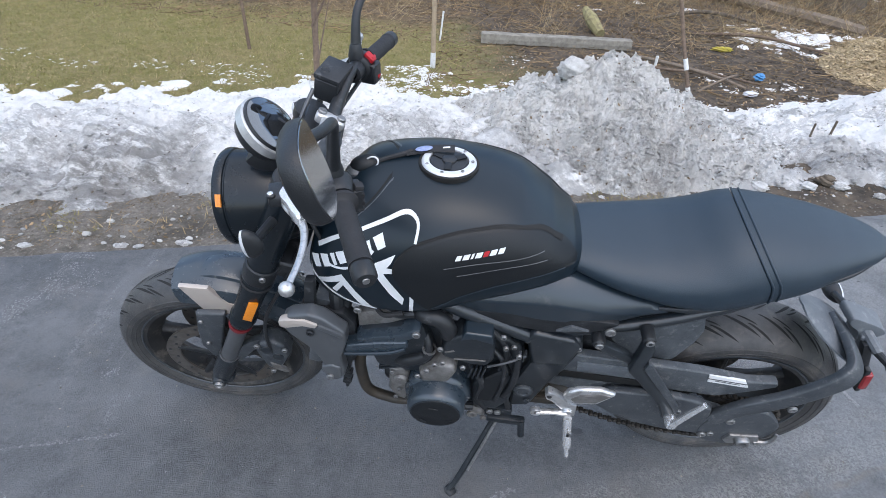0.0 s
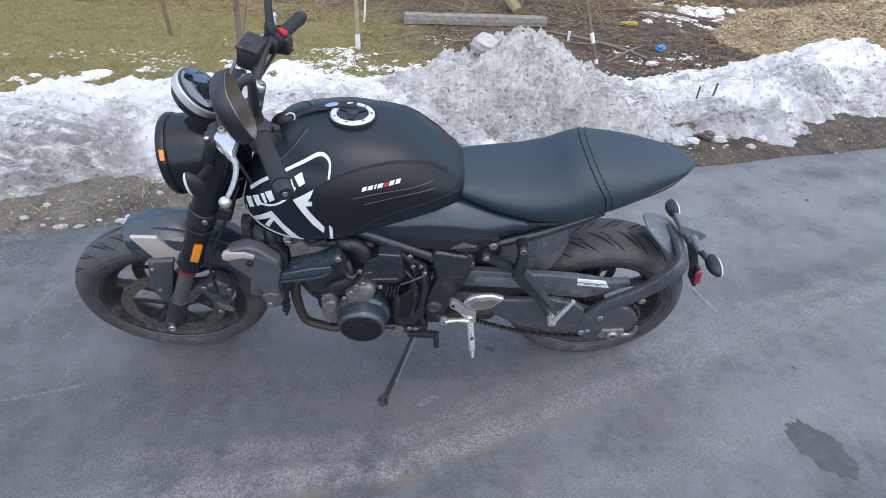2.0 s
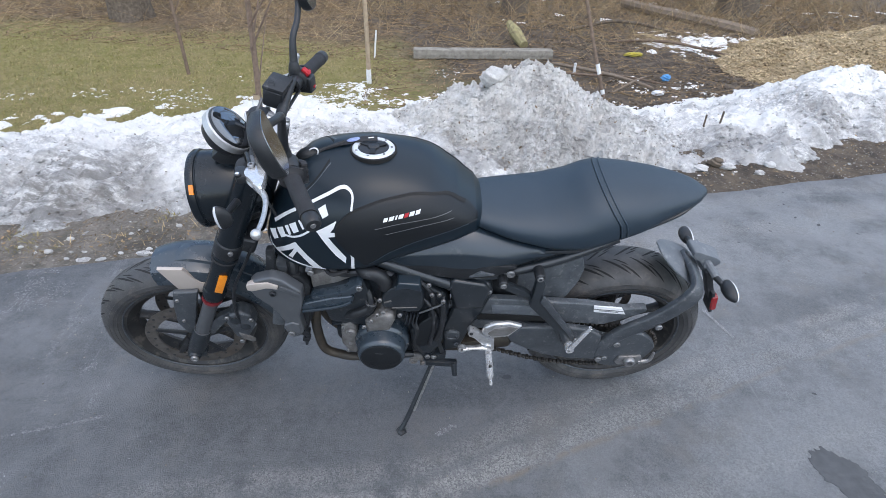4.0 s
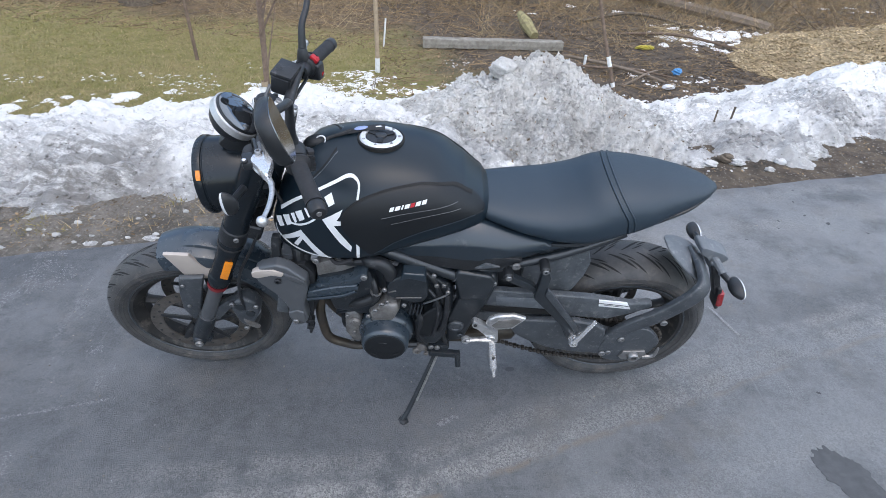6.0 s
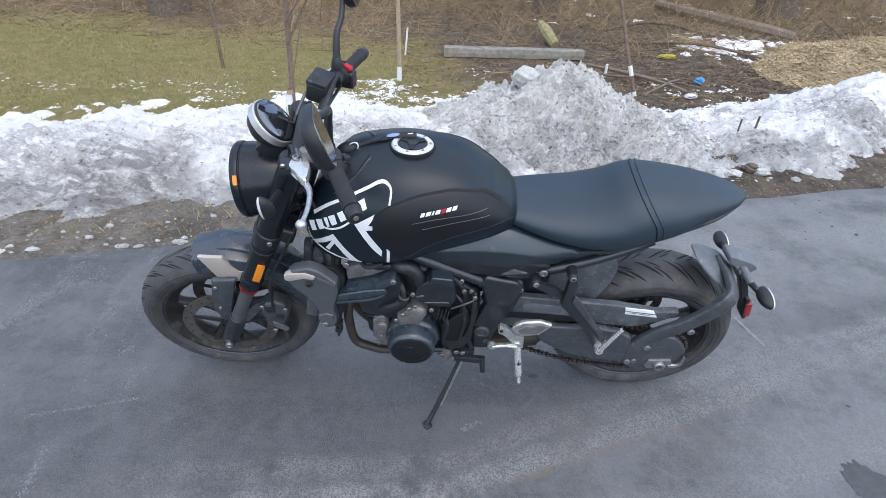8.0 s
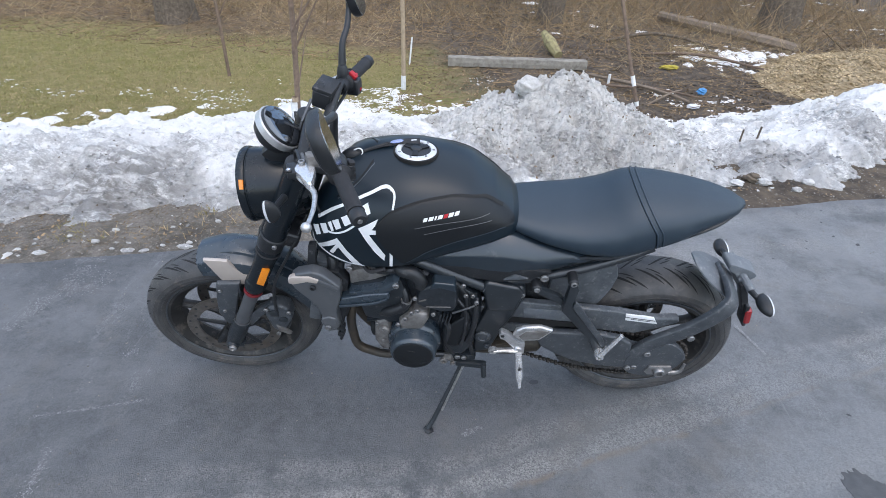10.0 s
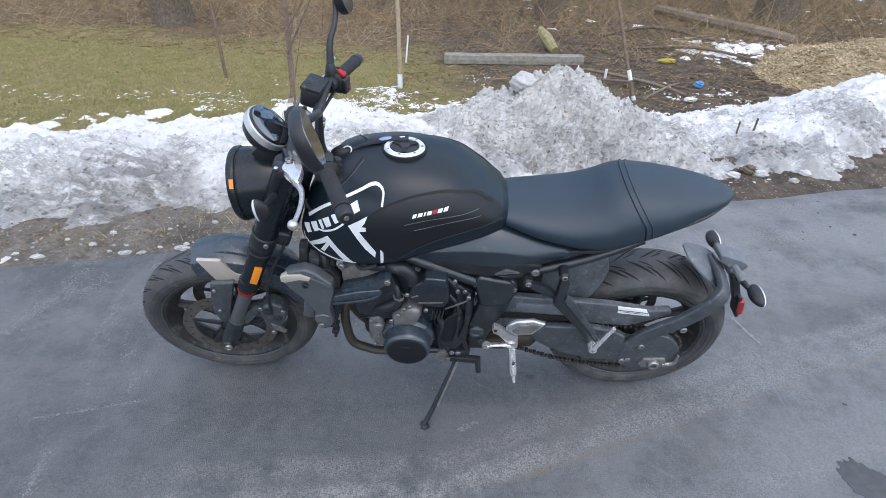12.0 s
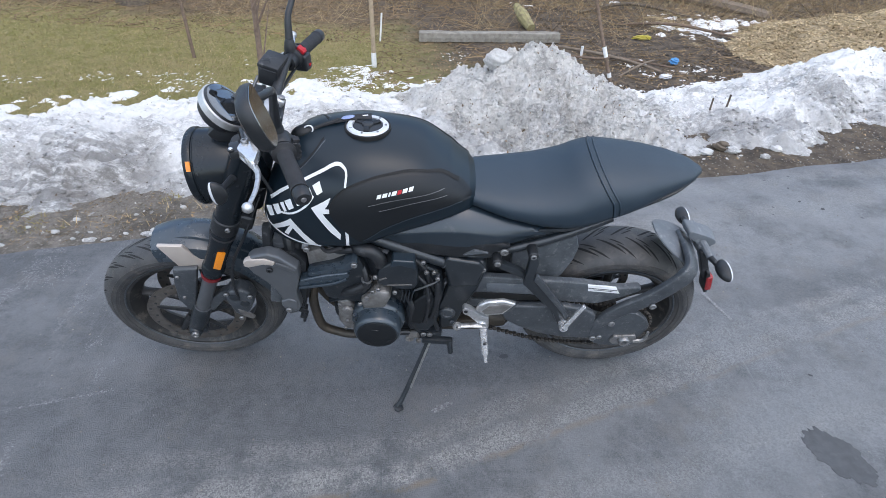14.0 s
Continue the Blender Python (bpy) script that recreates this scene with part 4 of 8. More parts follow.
# fork
for side in (-1, 1):
    base = FRONT + Vector((0.0, side * 0.108, 0.0)) + Vector((-0.004, 0, 0))
    P = lambda s: base + FORK * s
    leg = part("fork_leg", tube([P(0.294), P(0.299), P(0.31), P(0.40), P(0.44), P(0.46), P(0.80)], [0.026, 0.0295, 0.0295, 0.0295, 0.0305, 0.033, 0.033], 24), M_GLOSS, bike, "black upside-down fork leg", STEER)
    part("stanchion", tube([P(0.04), P(0.298)], 0.0215, 24), M_STANCH, leg, "grey inner fork tube", STEER)
    part("seal_ring", lathe([(0.0225, -0.006), (0.0285, -0.006), (0.0285, 0.005), (0.0225, 0.005)], P(0.286), FORK, 24, True), M_SEAL, leg, "red dust seal ring", STEER)
    part("fork_foot", merge(tube([P(-0.034), P(-0.026), P(0.02), P(0.06), P(0.1), P(0.118), P(0.122)], [0.014, 0.023, 0.0275, 0.0285, 0.0275, 0.0255, 0.0225], 20), lathe([(0, -0.032), (0.017, -0.032), (0.02, -0.024), (0.02, 0.03), (0, 0.03)], base, (0, 1, 0), 24), box(P(-0.012) + Vector((0.024, 0, 0.0)), (0.026, 0.03, 0.03), (0, math.degrees(RAKE), 0), 0.007), slab([(base.x + 0.0, base.z + 0.02), (base.x + 0.06, base.z + 0.12), (base.x + 0.075, base.z + 0.112), (base.x + 0.03, base.z + 0.0)], side * 0.118, side * 0.1, 0.006)), M_ENGINE, leg, "dusty black fork foot with a pinch clamp", STEER)
    part("foot_ring", lathe([(0.0225, -0.002), (0.0258, -0.002), (0.0258, 0.0015), (0.0225, 0.0015)], P(0.122), FORK, 24, True), M_STANCH, leg, "", STEER)
    part("axle_nut", lathe([(0, 0.004), (0.006, 0.004), (0.0075, 0.008), (0.011, 0.008), (0.0125, 0.005), (0.0125, 0), (0, 0)], base + Vector((0, side * 0.032, 0)), (0, side, 0), 6 if side > 0 else 16), M_STEEL, leg, "", STEER)
    part("fork_band", lathe([(0.033, -0.003), (0.0355, -0.002), (0.0355, 0.002), (0.033, 0.003)], P(0.475), FORK, 32, True), M_GRIP, leg, "", STEER)
    part("leg_shoulder", lathe([(0.0295, -0.012), (0.0325, -0.008), (0.0325, 0.006), (0.0295, 0.012)], P(0.325), FORK, 32, True), M_GLOSS, leg, "", STEER)
    if side < 0:
        part("side_reflector", box(P(0.388) + Vector((0.01, -0.03, 0.0)), (0.022, 0.009, 0.074), (0, math.degrees(RAKE), 0), 0.003), M_AMBER, leg, "amber side reflector", STEER)
    # caliper
    cc = FRONT + Vector((0.148, side * 0.088, 0.078))
    cal = part("brake_caliper", merge(slab([(-0.585, 0.45), (-0.568, 0.488), (-0.53, 0.5), (-0.5, 0.478), (-0.494, 0.432), (-0.52, 0.38), (-0.548, 0.345), (-0.572, 0.372)], side * 0.125, side * 0.075, 0.012, 0.06, 3)), M_MATTE, leg, "dusty black brake caliper", STEER)
    part("caliper_bracket", slab([(-0.668, 0.385), (-0.648, 0.425), (-0.6, 0.468), (-0.56, 0.49), (-0.552, 0.468), (-0.592, 0.432), (-0.635, 0.38)], side * 0.112, side * 0.09, 0.006, 0.0, 2), M_MATTE, cal, "", STEER)
    for u, w in ((-0.552, 0.46), (-0.528, 0.425)):
        part("piston_cap", lathe([(0, 0.006), (0.01, 0.006), (0.0145, 0.004), (0.0155, 0.0), (0, 0.0)], (u, side * 0.124, w), (0, side, 0), 20), M_FRAME, cal, "", STEER)
    part("pad_plate", slab([(-0.556, 0.4), (-0.535, 0.385), (-0.512, 0.352), (-0.522, 0.345), (-0.55, 0.366)], side * 0.128, side * 0.118, 0.003), M_CAST, cal, "pale worn plate", STEER)
    for u, w in ((-0.572, 0.478), (-0.505, 0.46), (-0.556, 0.352)):
        part("caliper_bolt", bolt((u, side * 0.124, w), (0, side, 0), 0.0075, 0.006), M_STEEL, cal, "", STEER)
    hose = [cc + Vector((0.02, side * 0.03, 0.04)), FRONT + Vector((0.175, side * 0.13, 0.23)), FRONT + Vector((0.196, side * 0.13, 0.325)), FRONT + Vector((0.253, side * 0.12, 0.431)), FRONT + Vector((0.31, side * 0.07, 0.53))]
    part("brake_hose", tube(hose, 0.0045, 8, 24), M_BLACK, leg, "", STEER)

tc = [FRONT + FORK * s + Vector((-0.004, 0, 0)) for s in (0.52, 0.79)]
for c, t, w in ((tc[0], 0.05, 0.27), (tc[1], 0.026, 0.27)):
    yoke = part("fork_yoke", merge(box(c + Vector((0.03, 0, 0)), (0.085, w - 0.05, t), (0, math.degrees(RAKE), 0), 0.012, 3),
                *[lathe([(0.035, -t / 2), (0.0365, -t / 2 + 0.003), (0.0365, t / 2 - 0.003), (0.034, t / 2), (0.0, t / 2 + 0.004), (0, -t / 2)], c + Vector((0, s * 0.108, 0)), FORK, 24) for s in (-1, 1)]), M_BLACK, bike, "", STEER)
    for s in (-1, 1):
        part("clamp_bolt", bolt(c + Vector((0.012, s * 0.143, 0.006)), (0.1, s, 0), 0.007), M_STEEL, yoke, "", STEER)
part("steering_stem", tube([tc[0] + Vector((0.05, 0, -0.03)), tc[1] + Vector((0.05, 0, 0.02))], 0.03, 16), M_FRAME, bike, "", STEER)

# front mudguard: an arch with side cheeks
rings = []
for k in range(26):
    th = radians(99 - 76 * k / 25)
    f = k / 25
    half = 0.068 + 0.004 * math.sin(math.pi * f) - 0.008 * max(0, (0.12 - f) / 0.12)
    rad = 0.325 + 0.012 * math.sin(math.pi * min(1, f * 1.3))
    ring = []
    pts = [(-1.0, -0.05), (-1.0, -0.02), (-0.9, 0.0), (-0.6, 0.012), (0, 0.018), (0.6, 0.012), (0.9, 0.0), (1.0, -0.02), (1.0, -0.05), (0.95, -0.05), (0.93, -0.02), (0.6, 0.004), (0, 0.01), (-0.6, 0.004), (-0.93, -0.02), (-0.95, -0.05)]
    for px, dr in pts:
        r = rad + dr
        ring.append(FRONT + Vector((r * math.cos(th), half * px, r * math.sin(th))))
    rings.append(ring)
guard = part("front_mudguard", loft(rings), M_GUARD, bike, "gloss black front mudguard", STEER)
crown = []
for k in range(22):
    f = k / 21
    th = radians(90 - 56 * f)
    half = 0.042 - 0.012 * abs(2 * f - 1)
    rad = 0.337 + 0.012 * math.sin(math.pi * min(1, (0.12 + f * 0.84) * 1.3))
    lift = 0.012 * smooth(0, 0.2, f) * smooth(1, 0.8, f)
    crown.append([FRONT + Vector(((rad + dr) * math.cos(th), half * px, (rad + dr) * math.sin(th))) for px, dr in ((-1.12, -0.004), (-1.0, lift * 0.7), (-0.8, lift), (0, lift + 0.004), (0.8, lift), (1.0, lift * 0.7), (1.12, -0.004), (0, -0.008))])
part("mudguard_crown", loft(crown), M_GUARD, guard, "raised crown of the mudguard", STEER)
for s in (-1, 1):
    chk = []
    for (u, w) in ((-0.018, 0.358), (0.05, 0.35), (0.066, 0.316), (0.084, 0.29), (0.124, 0.279), (0.104, 0.246), (0.022, 0.246)):
        chk.append((FRONT.x + u, FRONT.z + w - (0.05 if s > 0 else 0)))
    part("mudguard_panel", slab(chk, s * 0.075, s * 0.062, 0.003), M_CHAMP, guard, "silver-beige side panel", STEER)
    part("mudguard_stay", slab([(FRONT.x + u, FRONT.z + w) for u, w in ((0.0, 0.27), (0.074, 0.269), (0.056, 0.215), (0.03, 0.13), (0.012, 0.066), (-0.014, 0.058), (-0.03, 0.12), (-0.018, 0.2))], s * 0.09, s * 0.074, 0.006, 0.04, 3), M_MATTE, guard, "dusty black stay", STEER)
    for u, w in ((0.004, 0.235), (-0.006, 0.135), (0.012, 0.085)):
        part("stay_bolt", bolt((FRONT.x + u, s * 0.09, FRONT.z + w), (0, s, 0), 0.006, 0.005), M_STEEL, guard, "", STEER)

# headlamp
L = Vector((-0.458, 0, 0.886))
lamp = part("headlamp", lathe([(0.0, 0.088), (0.045, 0.083), (0.074, 0.066), (0.09, 0.03), (0.0965, -0.02), (0.0995, -0.074), (0.098, -0.076), (0.098, -0.0785), (0.101, -0.08), (0.1025, -0.084), (0.1025, -0.094), (0.0985, -0.1), (0.089, -0.1), (0.085, -0.085), (0, -0.085)], L, (1, 0, 0.06), 56), M_GLOSS, bike, "round gloss black headlamp shell", STEER)
# the dark reflection low on the shell, put in as an added black underside
underside_rings = []
for x, r in ((-0.035, 0.0985), (0.0, 0.097), (0.03, 0.0915), (0.055, 0.082)):
    underside_rings.append([L + Vector((x, (r + o) * math.sin(t), -(r + o) * math.cos(t) + 0.06 * x)) for o, sw in ((0.0035, 1), (-0.004, -1)) for t in [sw * q for q in np.linspace(-1.15, 1.15, 15)]])
part("lamp_underside", loft(underside_rings), M_BLACK, lamp, "black underside added for the dark reflection low on the lamp", STEER)
part("headlamp_lens", lathe([(0.086, -0.092), (0.075, -0.102), (0.04, -0.111), (0, -0.114)], L, (1, 0, 0.06), 40), M_CLEAR, lamp, "clear headlamp lens", STEER)
part("amber_strip", loft([[L + Vector((x, -r * math.cos(t), r * math.sin(t))) for r, t in ((q, g) for q in (0.1035, 0.0985) for g in ((0.5, 0.58, 0.66, 0.74) if q > 0.1 else (0.74, 0.66, 0.58, 0.5)))] for x in (-0.0935, -0.083)]), M_AMBER, lamp, "amber marker strip", STEER)
for s in (-1, 1):
    part("lamp_bracket", merge(tube([L + Vector((0.01, s * 0.085, 0.02)), L + Vector((0.075, s * 0.11, 0.05))], 0.012, 10), bolt(L + Vector((0.01, s * 0.098, 0.02)), (0, s, 0), 0.011, 0.008)), M_BLACK, lamp, "", STEER)

# round instrument
N = Vector((0.75, 0, 0.66)).normalized()
D = Vector((-0.438, 0.008, 1.058))
dial = part("instrument", lathe([(0, -0.062), (0.034, -0.058), (0.05, -0.044), (0.0595, -0.024), (0.06, 0.0), (0.0575, 0.006), (0.054, 0.004), (0, 0.004)], D, N, 48), M_BLACK, bike, "round instrument with a silver rim", STEER)
part("bezel", lathe([(0.06, -0.022), (0.0632, -0.0205), (0.0636, -0.003), (0.0615, 0.0), (0.06, 0.0)], D, N, 48, True), M_CLAMP, dial, "silver rim", STEER)
part("dial_face", lathe([(0.0565, 0.0062), (0.053, 0.0075), (0.027, 0.0085), (0, 0.009)], D, N, 48), M_GLASS, dial, "dark glass face", STEER)
part("instrument_bracket", box(D - N * 0.06 + Vector((0.03, 0, -0.03)), (0.06, 0.07, 0.07), (0, -40, 0), 0.01), M_BLACK, dial, "", STEER)

# handlebar: it sits a little crooked in the yoke
BAR = STEER @ Matrix.Translation((-0.3, 0, 1.075)) @ Matrix.Rotation(radians(-5.4), 4, "X") @ Matrix.Translation((0.3, 0, -1.075))
bar_pts = [(-0.22, -0.39, 1.074), (-0.266, -0.258, 1.088), (-0.296, -0.17, 1.1), (-0.322, -0.08, 1.066), (-0.33, 0, 1.046), (-0.323, 0.08, 1.066), (-0.3, 0.16, 1.102), (-0.28, 0.235, 1.088), (-0.234, 0.385, 1.08)]
hb = part("handlebar", tube(bar_pts, [0.0111, 0.0111, 0.0111, 0.0135, 0.0143, 0.0135, 0.0111, 0.0111, 0.0111], 16, 60), M_BLACK, bike, "black tapered handlebar", BAR)
clamp = part("bar_clamp", merge(box((-0.331, -0.013, 1.062), (0.03, 0.075, 0.012), (0, 26, 0), 0.005, 3), *[box((-0.331, y, 1.058), (0.058, 0.026, 0.022), (0, 26, 0), 0.009, 3) for y in (-0.06, 0.034)]), M_CLAMP, hb, "silver handlebar clamp", BAR)
for y in (-0.06, 0.034):
    for x in (-0.017, 0.017):
        part("clamp_screw", merge(bolt((-0.3265 + x, y, 1.0675 - 0.48 * x), (0.44, 0, 0.9), 0.0085, 0.006), lathe([(0, 0.0065), (0.004, 0.0065), (0.0042, 0.002), (0, 0.002)], (-0.3265 + x, y, 1.0675 - 0.48 * x), (0.44, 0, 0.9), 8)), M_STEEL, clamp, "", BAR)
for s in (-1, 1):
    part("bar_riser", tube([(-0.352, s * 0.05, 1.02), (-0.324, s * 0.05, 1.058)], [0.02, 0.017], 16), M_BLACK, hb, "", BAR)
    A, B = (Vector((-0.266, -0.258, 1.088)), Vector((-0.217, -0.397, 1.073))) if s < 0 else (Vector((-0.28, 0.235, 1.088)), Vector((-0.232, 0.393, 1.08)))
    d = (B - A).normalized()
    prof = [(0.0115, 0.0), (0.026, 0.0), (0.026, 0.006), (0.0185, 0.01)]
    for k in range(13):
        prof += [(0.0172, 0.012 + k * 0.0085), (0.0166, 0.0155 + k * 0.0085)]
    prof += [(0.0175, 0.124), (0.0185, 0.128), (0.0, 0.128)]
    g = part("grip", lathe(prof, A, d, 24), M_GRIP, hb, "ribbed black rubber grip", BAR)
    part("bar_end", lathe([(0.0, 0.128), (0.0165, 0.128), (0.0175, 0.132), (0.0175, 0.15), (0.014, 0.155), (0.006, 0.155), (0.005, 0.153), (0, 0.153)], A, d, 24), M_BLACK, g, "black bar-end weight", BAR)
    part("bar_end_screw", lathe([(0, 0.1565), (0.005, 0.1565), (0.006, 0.154), (0, 0.154)], A, d, 12), M_STEEL, g, "", BAR)
    # switch block inboard of the grip
    C0 = A - d * 0.028
    sw = part("switch_block", merge(tube([A - d * 0.048, A - d * 0.044, A - d * 0.012, A - d * 0.006], [0.022, 0.028, 0.028, 0.024], 16), box(C0 + Vector((0.018, 0, -0.012)), (0.04, 0.035, 0.045), (0, 0, -s * 20), 0.008, 3)), M_BLACK, hb, "", BAR)
    if s > 0:
        part("kill_switch", merge(box(C0 + Vector((0.021, -0.004, 0.021)), (0.024, 0.017, 0.012), (0, 38, -20), 0.004, 3), box(C0 + Vector((0.0285, -0.0045, 0.0225)), (0.005, 0.013, 0.004), (0, 38, -20), 0.001)), M_RED, sw, "red engine switch", BAR)
        part("starter_button", box(C0 + Vector((0.034, -0.002, -0.02)), (0.012, 0.014, 0.009), (0, 0, -20), 0.003), M_REDLENS, sw, "", BAR)
    else:
        for k in range(3):
            part("switch_button", box(C0 + Vector((0.034, -0.004, 0.012 - 0.014 * k)), (0.014, 0.016, 0.009), (0, 10, 20), 0.003), M_GRIP, sw, "", BAR)
    # lever perch and lever
    perch = part("lever_perch", merge(box(A - d * 0.06 + Vector((-0.03, 0, 0)), (0.055, 0.03, 0.03), (0, 0, -s * 20), 0.008), lathe([(0.0115, -0.015), (0.02, -0.013), (0.02, 0.013), (0.0115, 0.015)], A - d * 0.062, d, 16, True)), M_CAST if s < 0 else M_BLACK, hb, "", BAR)
    lev = [(-0.35, s * 0.2, 1.08), (-0.36, s * 0.225, 1.08), (-0.35, s * 0.25, 1.074), (-0.326, s * 0.28, 1.07), (-0.314, s * 0.31, 1.07), (-0.311, s * 0.36, 1.07), (-0.316, s * (0.42 if s < 0 else 0.404), 1.073)]
    part("lever", merge(tube(lev, [0.0095, 0.0095, 0.008, 0.007, 0.006, 0.0055, 0.005], 12, 40, 0.62), lathe([(0, -0.011)] + [(0.011 * math.sin(t), -0.011 * math.cos(t)) for t in np.linspace(0.2, 2.94, 9)] + [(0, 0.011)], lev[-1], (0, 0, 1), 16)), M_ALU, perch, "polished silver lever with a ball end", BAR)
    part("lever_pivot", bolt((-0.352, s * 0.212, 1.088), (0, 0, 1), 0.008), M_STEEL, perch, "", BAR)
    if s < 0:
        # cast root of the clutch lever, with the cable's adjuster beside it
        root = rounded([(-0.366, -0.236), (-0.361, -0.212), (-0.336, -0.206), (-0.321, -0.228), (-0.319, -0.262), (-0.322, -0.29), (-0.334, -0.284), (-0.348, -0.262)], 32)
        cx, cy = sum(p[0] for p in root) / 32, sum(p[1] for p in root) / 32
        part("lever_root", loft([[Vector((cx + (x - cx) * k, cy + (y - cy) * k, z)) for x, y in root] for k, z in ((0.86, 1.066), (1.0, 1.07), (1.0, 1.083), (0.9, 1.087))]), M_PEG, perch, "polished cast root of the clutch lever", BAR)
        part("perch_bracket", merge(box((-0.372, -0.228, 1.078), (0.022, 0.045, 0.018), (0, 0, 12), 0.005), bolt((-0.375, -0.243, 1.087), (0, 0, 1), 0.0075, 0.004)), M_BLACK, perch, "", BAR)
        part("pivot_screw", bolt((-0.375, -0.243, 1.091), (0, 0, 1), 0.0045, 0.002), M_PEG, perch, "", BAR)
        part("cable_adjuster", lathe([(0.003, -0.016), (0.006, -0.014), (0.0065, 0.0), (0.0045, 0.004), (0.004, 0.016), (0.003, 0.018)], (-0.349, -0.196, 1.086), (-0.35, 0.8, 0.45), 14), M_STANCH, perch, "knurled cable adjuster", BAR)

# mirrors on stalks
RIGHT_MIRROR = Vector((-0.259, 0.33, 1.275))
for s in (-1, 1):
    H = Vector((-0.261, -0.4216, 1.254)) if s < 0 else RIGHT_MIRROR
    base = Vector((-0.295, s * 0.2, 1.105))
    if s < 0:
        base = Vector((-0.28, -0.222, 1.11))
    st = [base, base + Vector((0.0, s * 0.006, 0.03)), base + Vector((0.004, s * 0.025, 0.085)), base.lerp(H, 0.45) + Vector((0, 0, 0.04)), base.lerp(H, 0.7) + Vector((-0.004, 0, 0.03)), H + Vector((-0.012, -s * 0.03, 0.012))]
    if s < 0:
        st = [base, base + Vector((0.004, -0.006, 0.035)), base + Vector((0.012, -0.022, 0.085)), base + Vector((0.018, -0.045, 0.118)), base + Vector((0.016, -0.09, 0.134)), H + Vector((-0.02, 0.045, 0.006)), H + Vector((-0.014, 0.02, 0.004))]
    stalk = part("mirror_stalk", merge(tube(st, [0.0135, 0.011, 0.0085] + [0.0078] * (len(st) - 4) + [0.01], 12, 40), lathe([(0.0, -0.004), (0.017, -0.004), (0.0165, 0.012), (0.0125, 0.03), (0.0095, 0.036), (0, 0.036)], base, (0, 0, 1), 20), box(base + Vector((0, 0, -0.008)), (0.03, 0.03, 0.03), (0, 0, 0), 0.007)), M_BLACK, hb, "black mirror stalk", BAR)
    # head: a flat shell facing the rider
    out = [(-0.075, 0.028), (-0.066, 0.05), (-0.02, 0.056), (0.045, 0.05), (0.072, 0.03), (0.078, -0.005), (0.062, -0.04), (0.02, -0.052), (-0.04, -0.048), (-0.07, -0.02)]
    out = [((0.76 if s > 0 else 0.669) * p, (0.88 if s > 0 else 0.933) * q) for p, q in rounded(out, 40)]
    m = Matrix.Translation(H) @ Matrix.Rotation(radians(-4 if s > 0 else 9), 4, "Z") @ Matrix.Rotation(radians(-17.3), 4, "Y") @ Matrix.Rotation(radians(0 if s > 0 else -6), 4, "X")
    rings = []
    for sc, x in ((0.3, -0.02), (0.66, -0.0175), (0.9, -0.012), (1.0, -0.003), (1.0, 0.008), (0.975, 0.012), (0.945, 0.012), (0.94, 0.009)):
        rings.append([m @ Vector((x, s * p * sc, q * sc)) for p, q in out])
    part("mirror_housing", loft(rings), M_BLACK, stalk, "black angular mirror housing", BAR)
    part("mirror_glass", loft([[m @ Vector((x, s * p * sc, q * sc)) for p, q in out] for sc, x in ((0.948, 0.006), (0.948, 0.0125), (0.93, 0.0132))]), M_MIRROR, stalk, "mirror glass", BAR, 4)

# brake fluid reservoir on the right
res = part("brake_reservoir", box((-0.337, 0.123, 1.09), (0.05, 0.066, 0.05), (6, 14, -16), 0.007, 3), M_BLACK, hb, "square black brake reservoir", BAR)
part("reservoir_lid", merge(box((-0.3295, 0.1195, 1.118), (0.054, 0.07, 0.011), (6, 14, -16), 0.003), lathe([(0.0075, 0.0), (0.0085, 0.0012), (0.0095, 0.0)], (-0.342, 0.104, 1.1275), (0.24, -0.1, 1), 20)), M_BLACK, res, "", BAR)

part("banjo_fitting", tube([(-0.372, 0.108, 1.085), (-0.384, 0.085, 1.066), (-0.396, 0.066, 1.044)], [0.0045, 0.004, 0.0036], 10, 12), M_STANCH, hb, "silver brake hose fitting", BAR)
part("front_brake_hose", tube([(-0.396, 0.066, 1.044), (-0.408, 0.045, 1.005), (-0.405, 0.03, 0.95), (-0.385, 0.02, 0.88)], 0.0055, 8, 24), M_BLACK, hb, "", BAR)
part("clutch_cable", tube([(-0.36, -0.19, 1.078), (-0.375, -0.14, 1.075), (-0.39, -0.1, 1.04), (-0.39, -0.085, 0.97), (-0.36, -0.09, 0.88), (-0.33, -0.1, 0.8)], 0.0042, 8, 36), M_BLACK, hb, "black clutch cable", BAR)
part("throttle_cable", tube([(-0.285, 0.2, 1.07), (-0.32, 0.13, 1.04), (-0.36, 0.06, 1.0), (-0.37, 0.02, 0.93)], 0.0045, 8, 30), M_BLACK, hb, "", BAR)

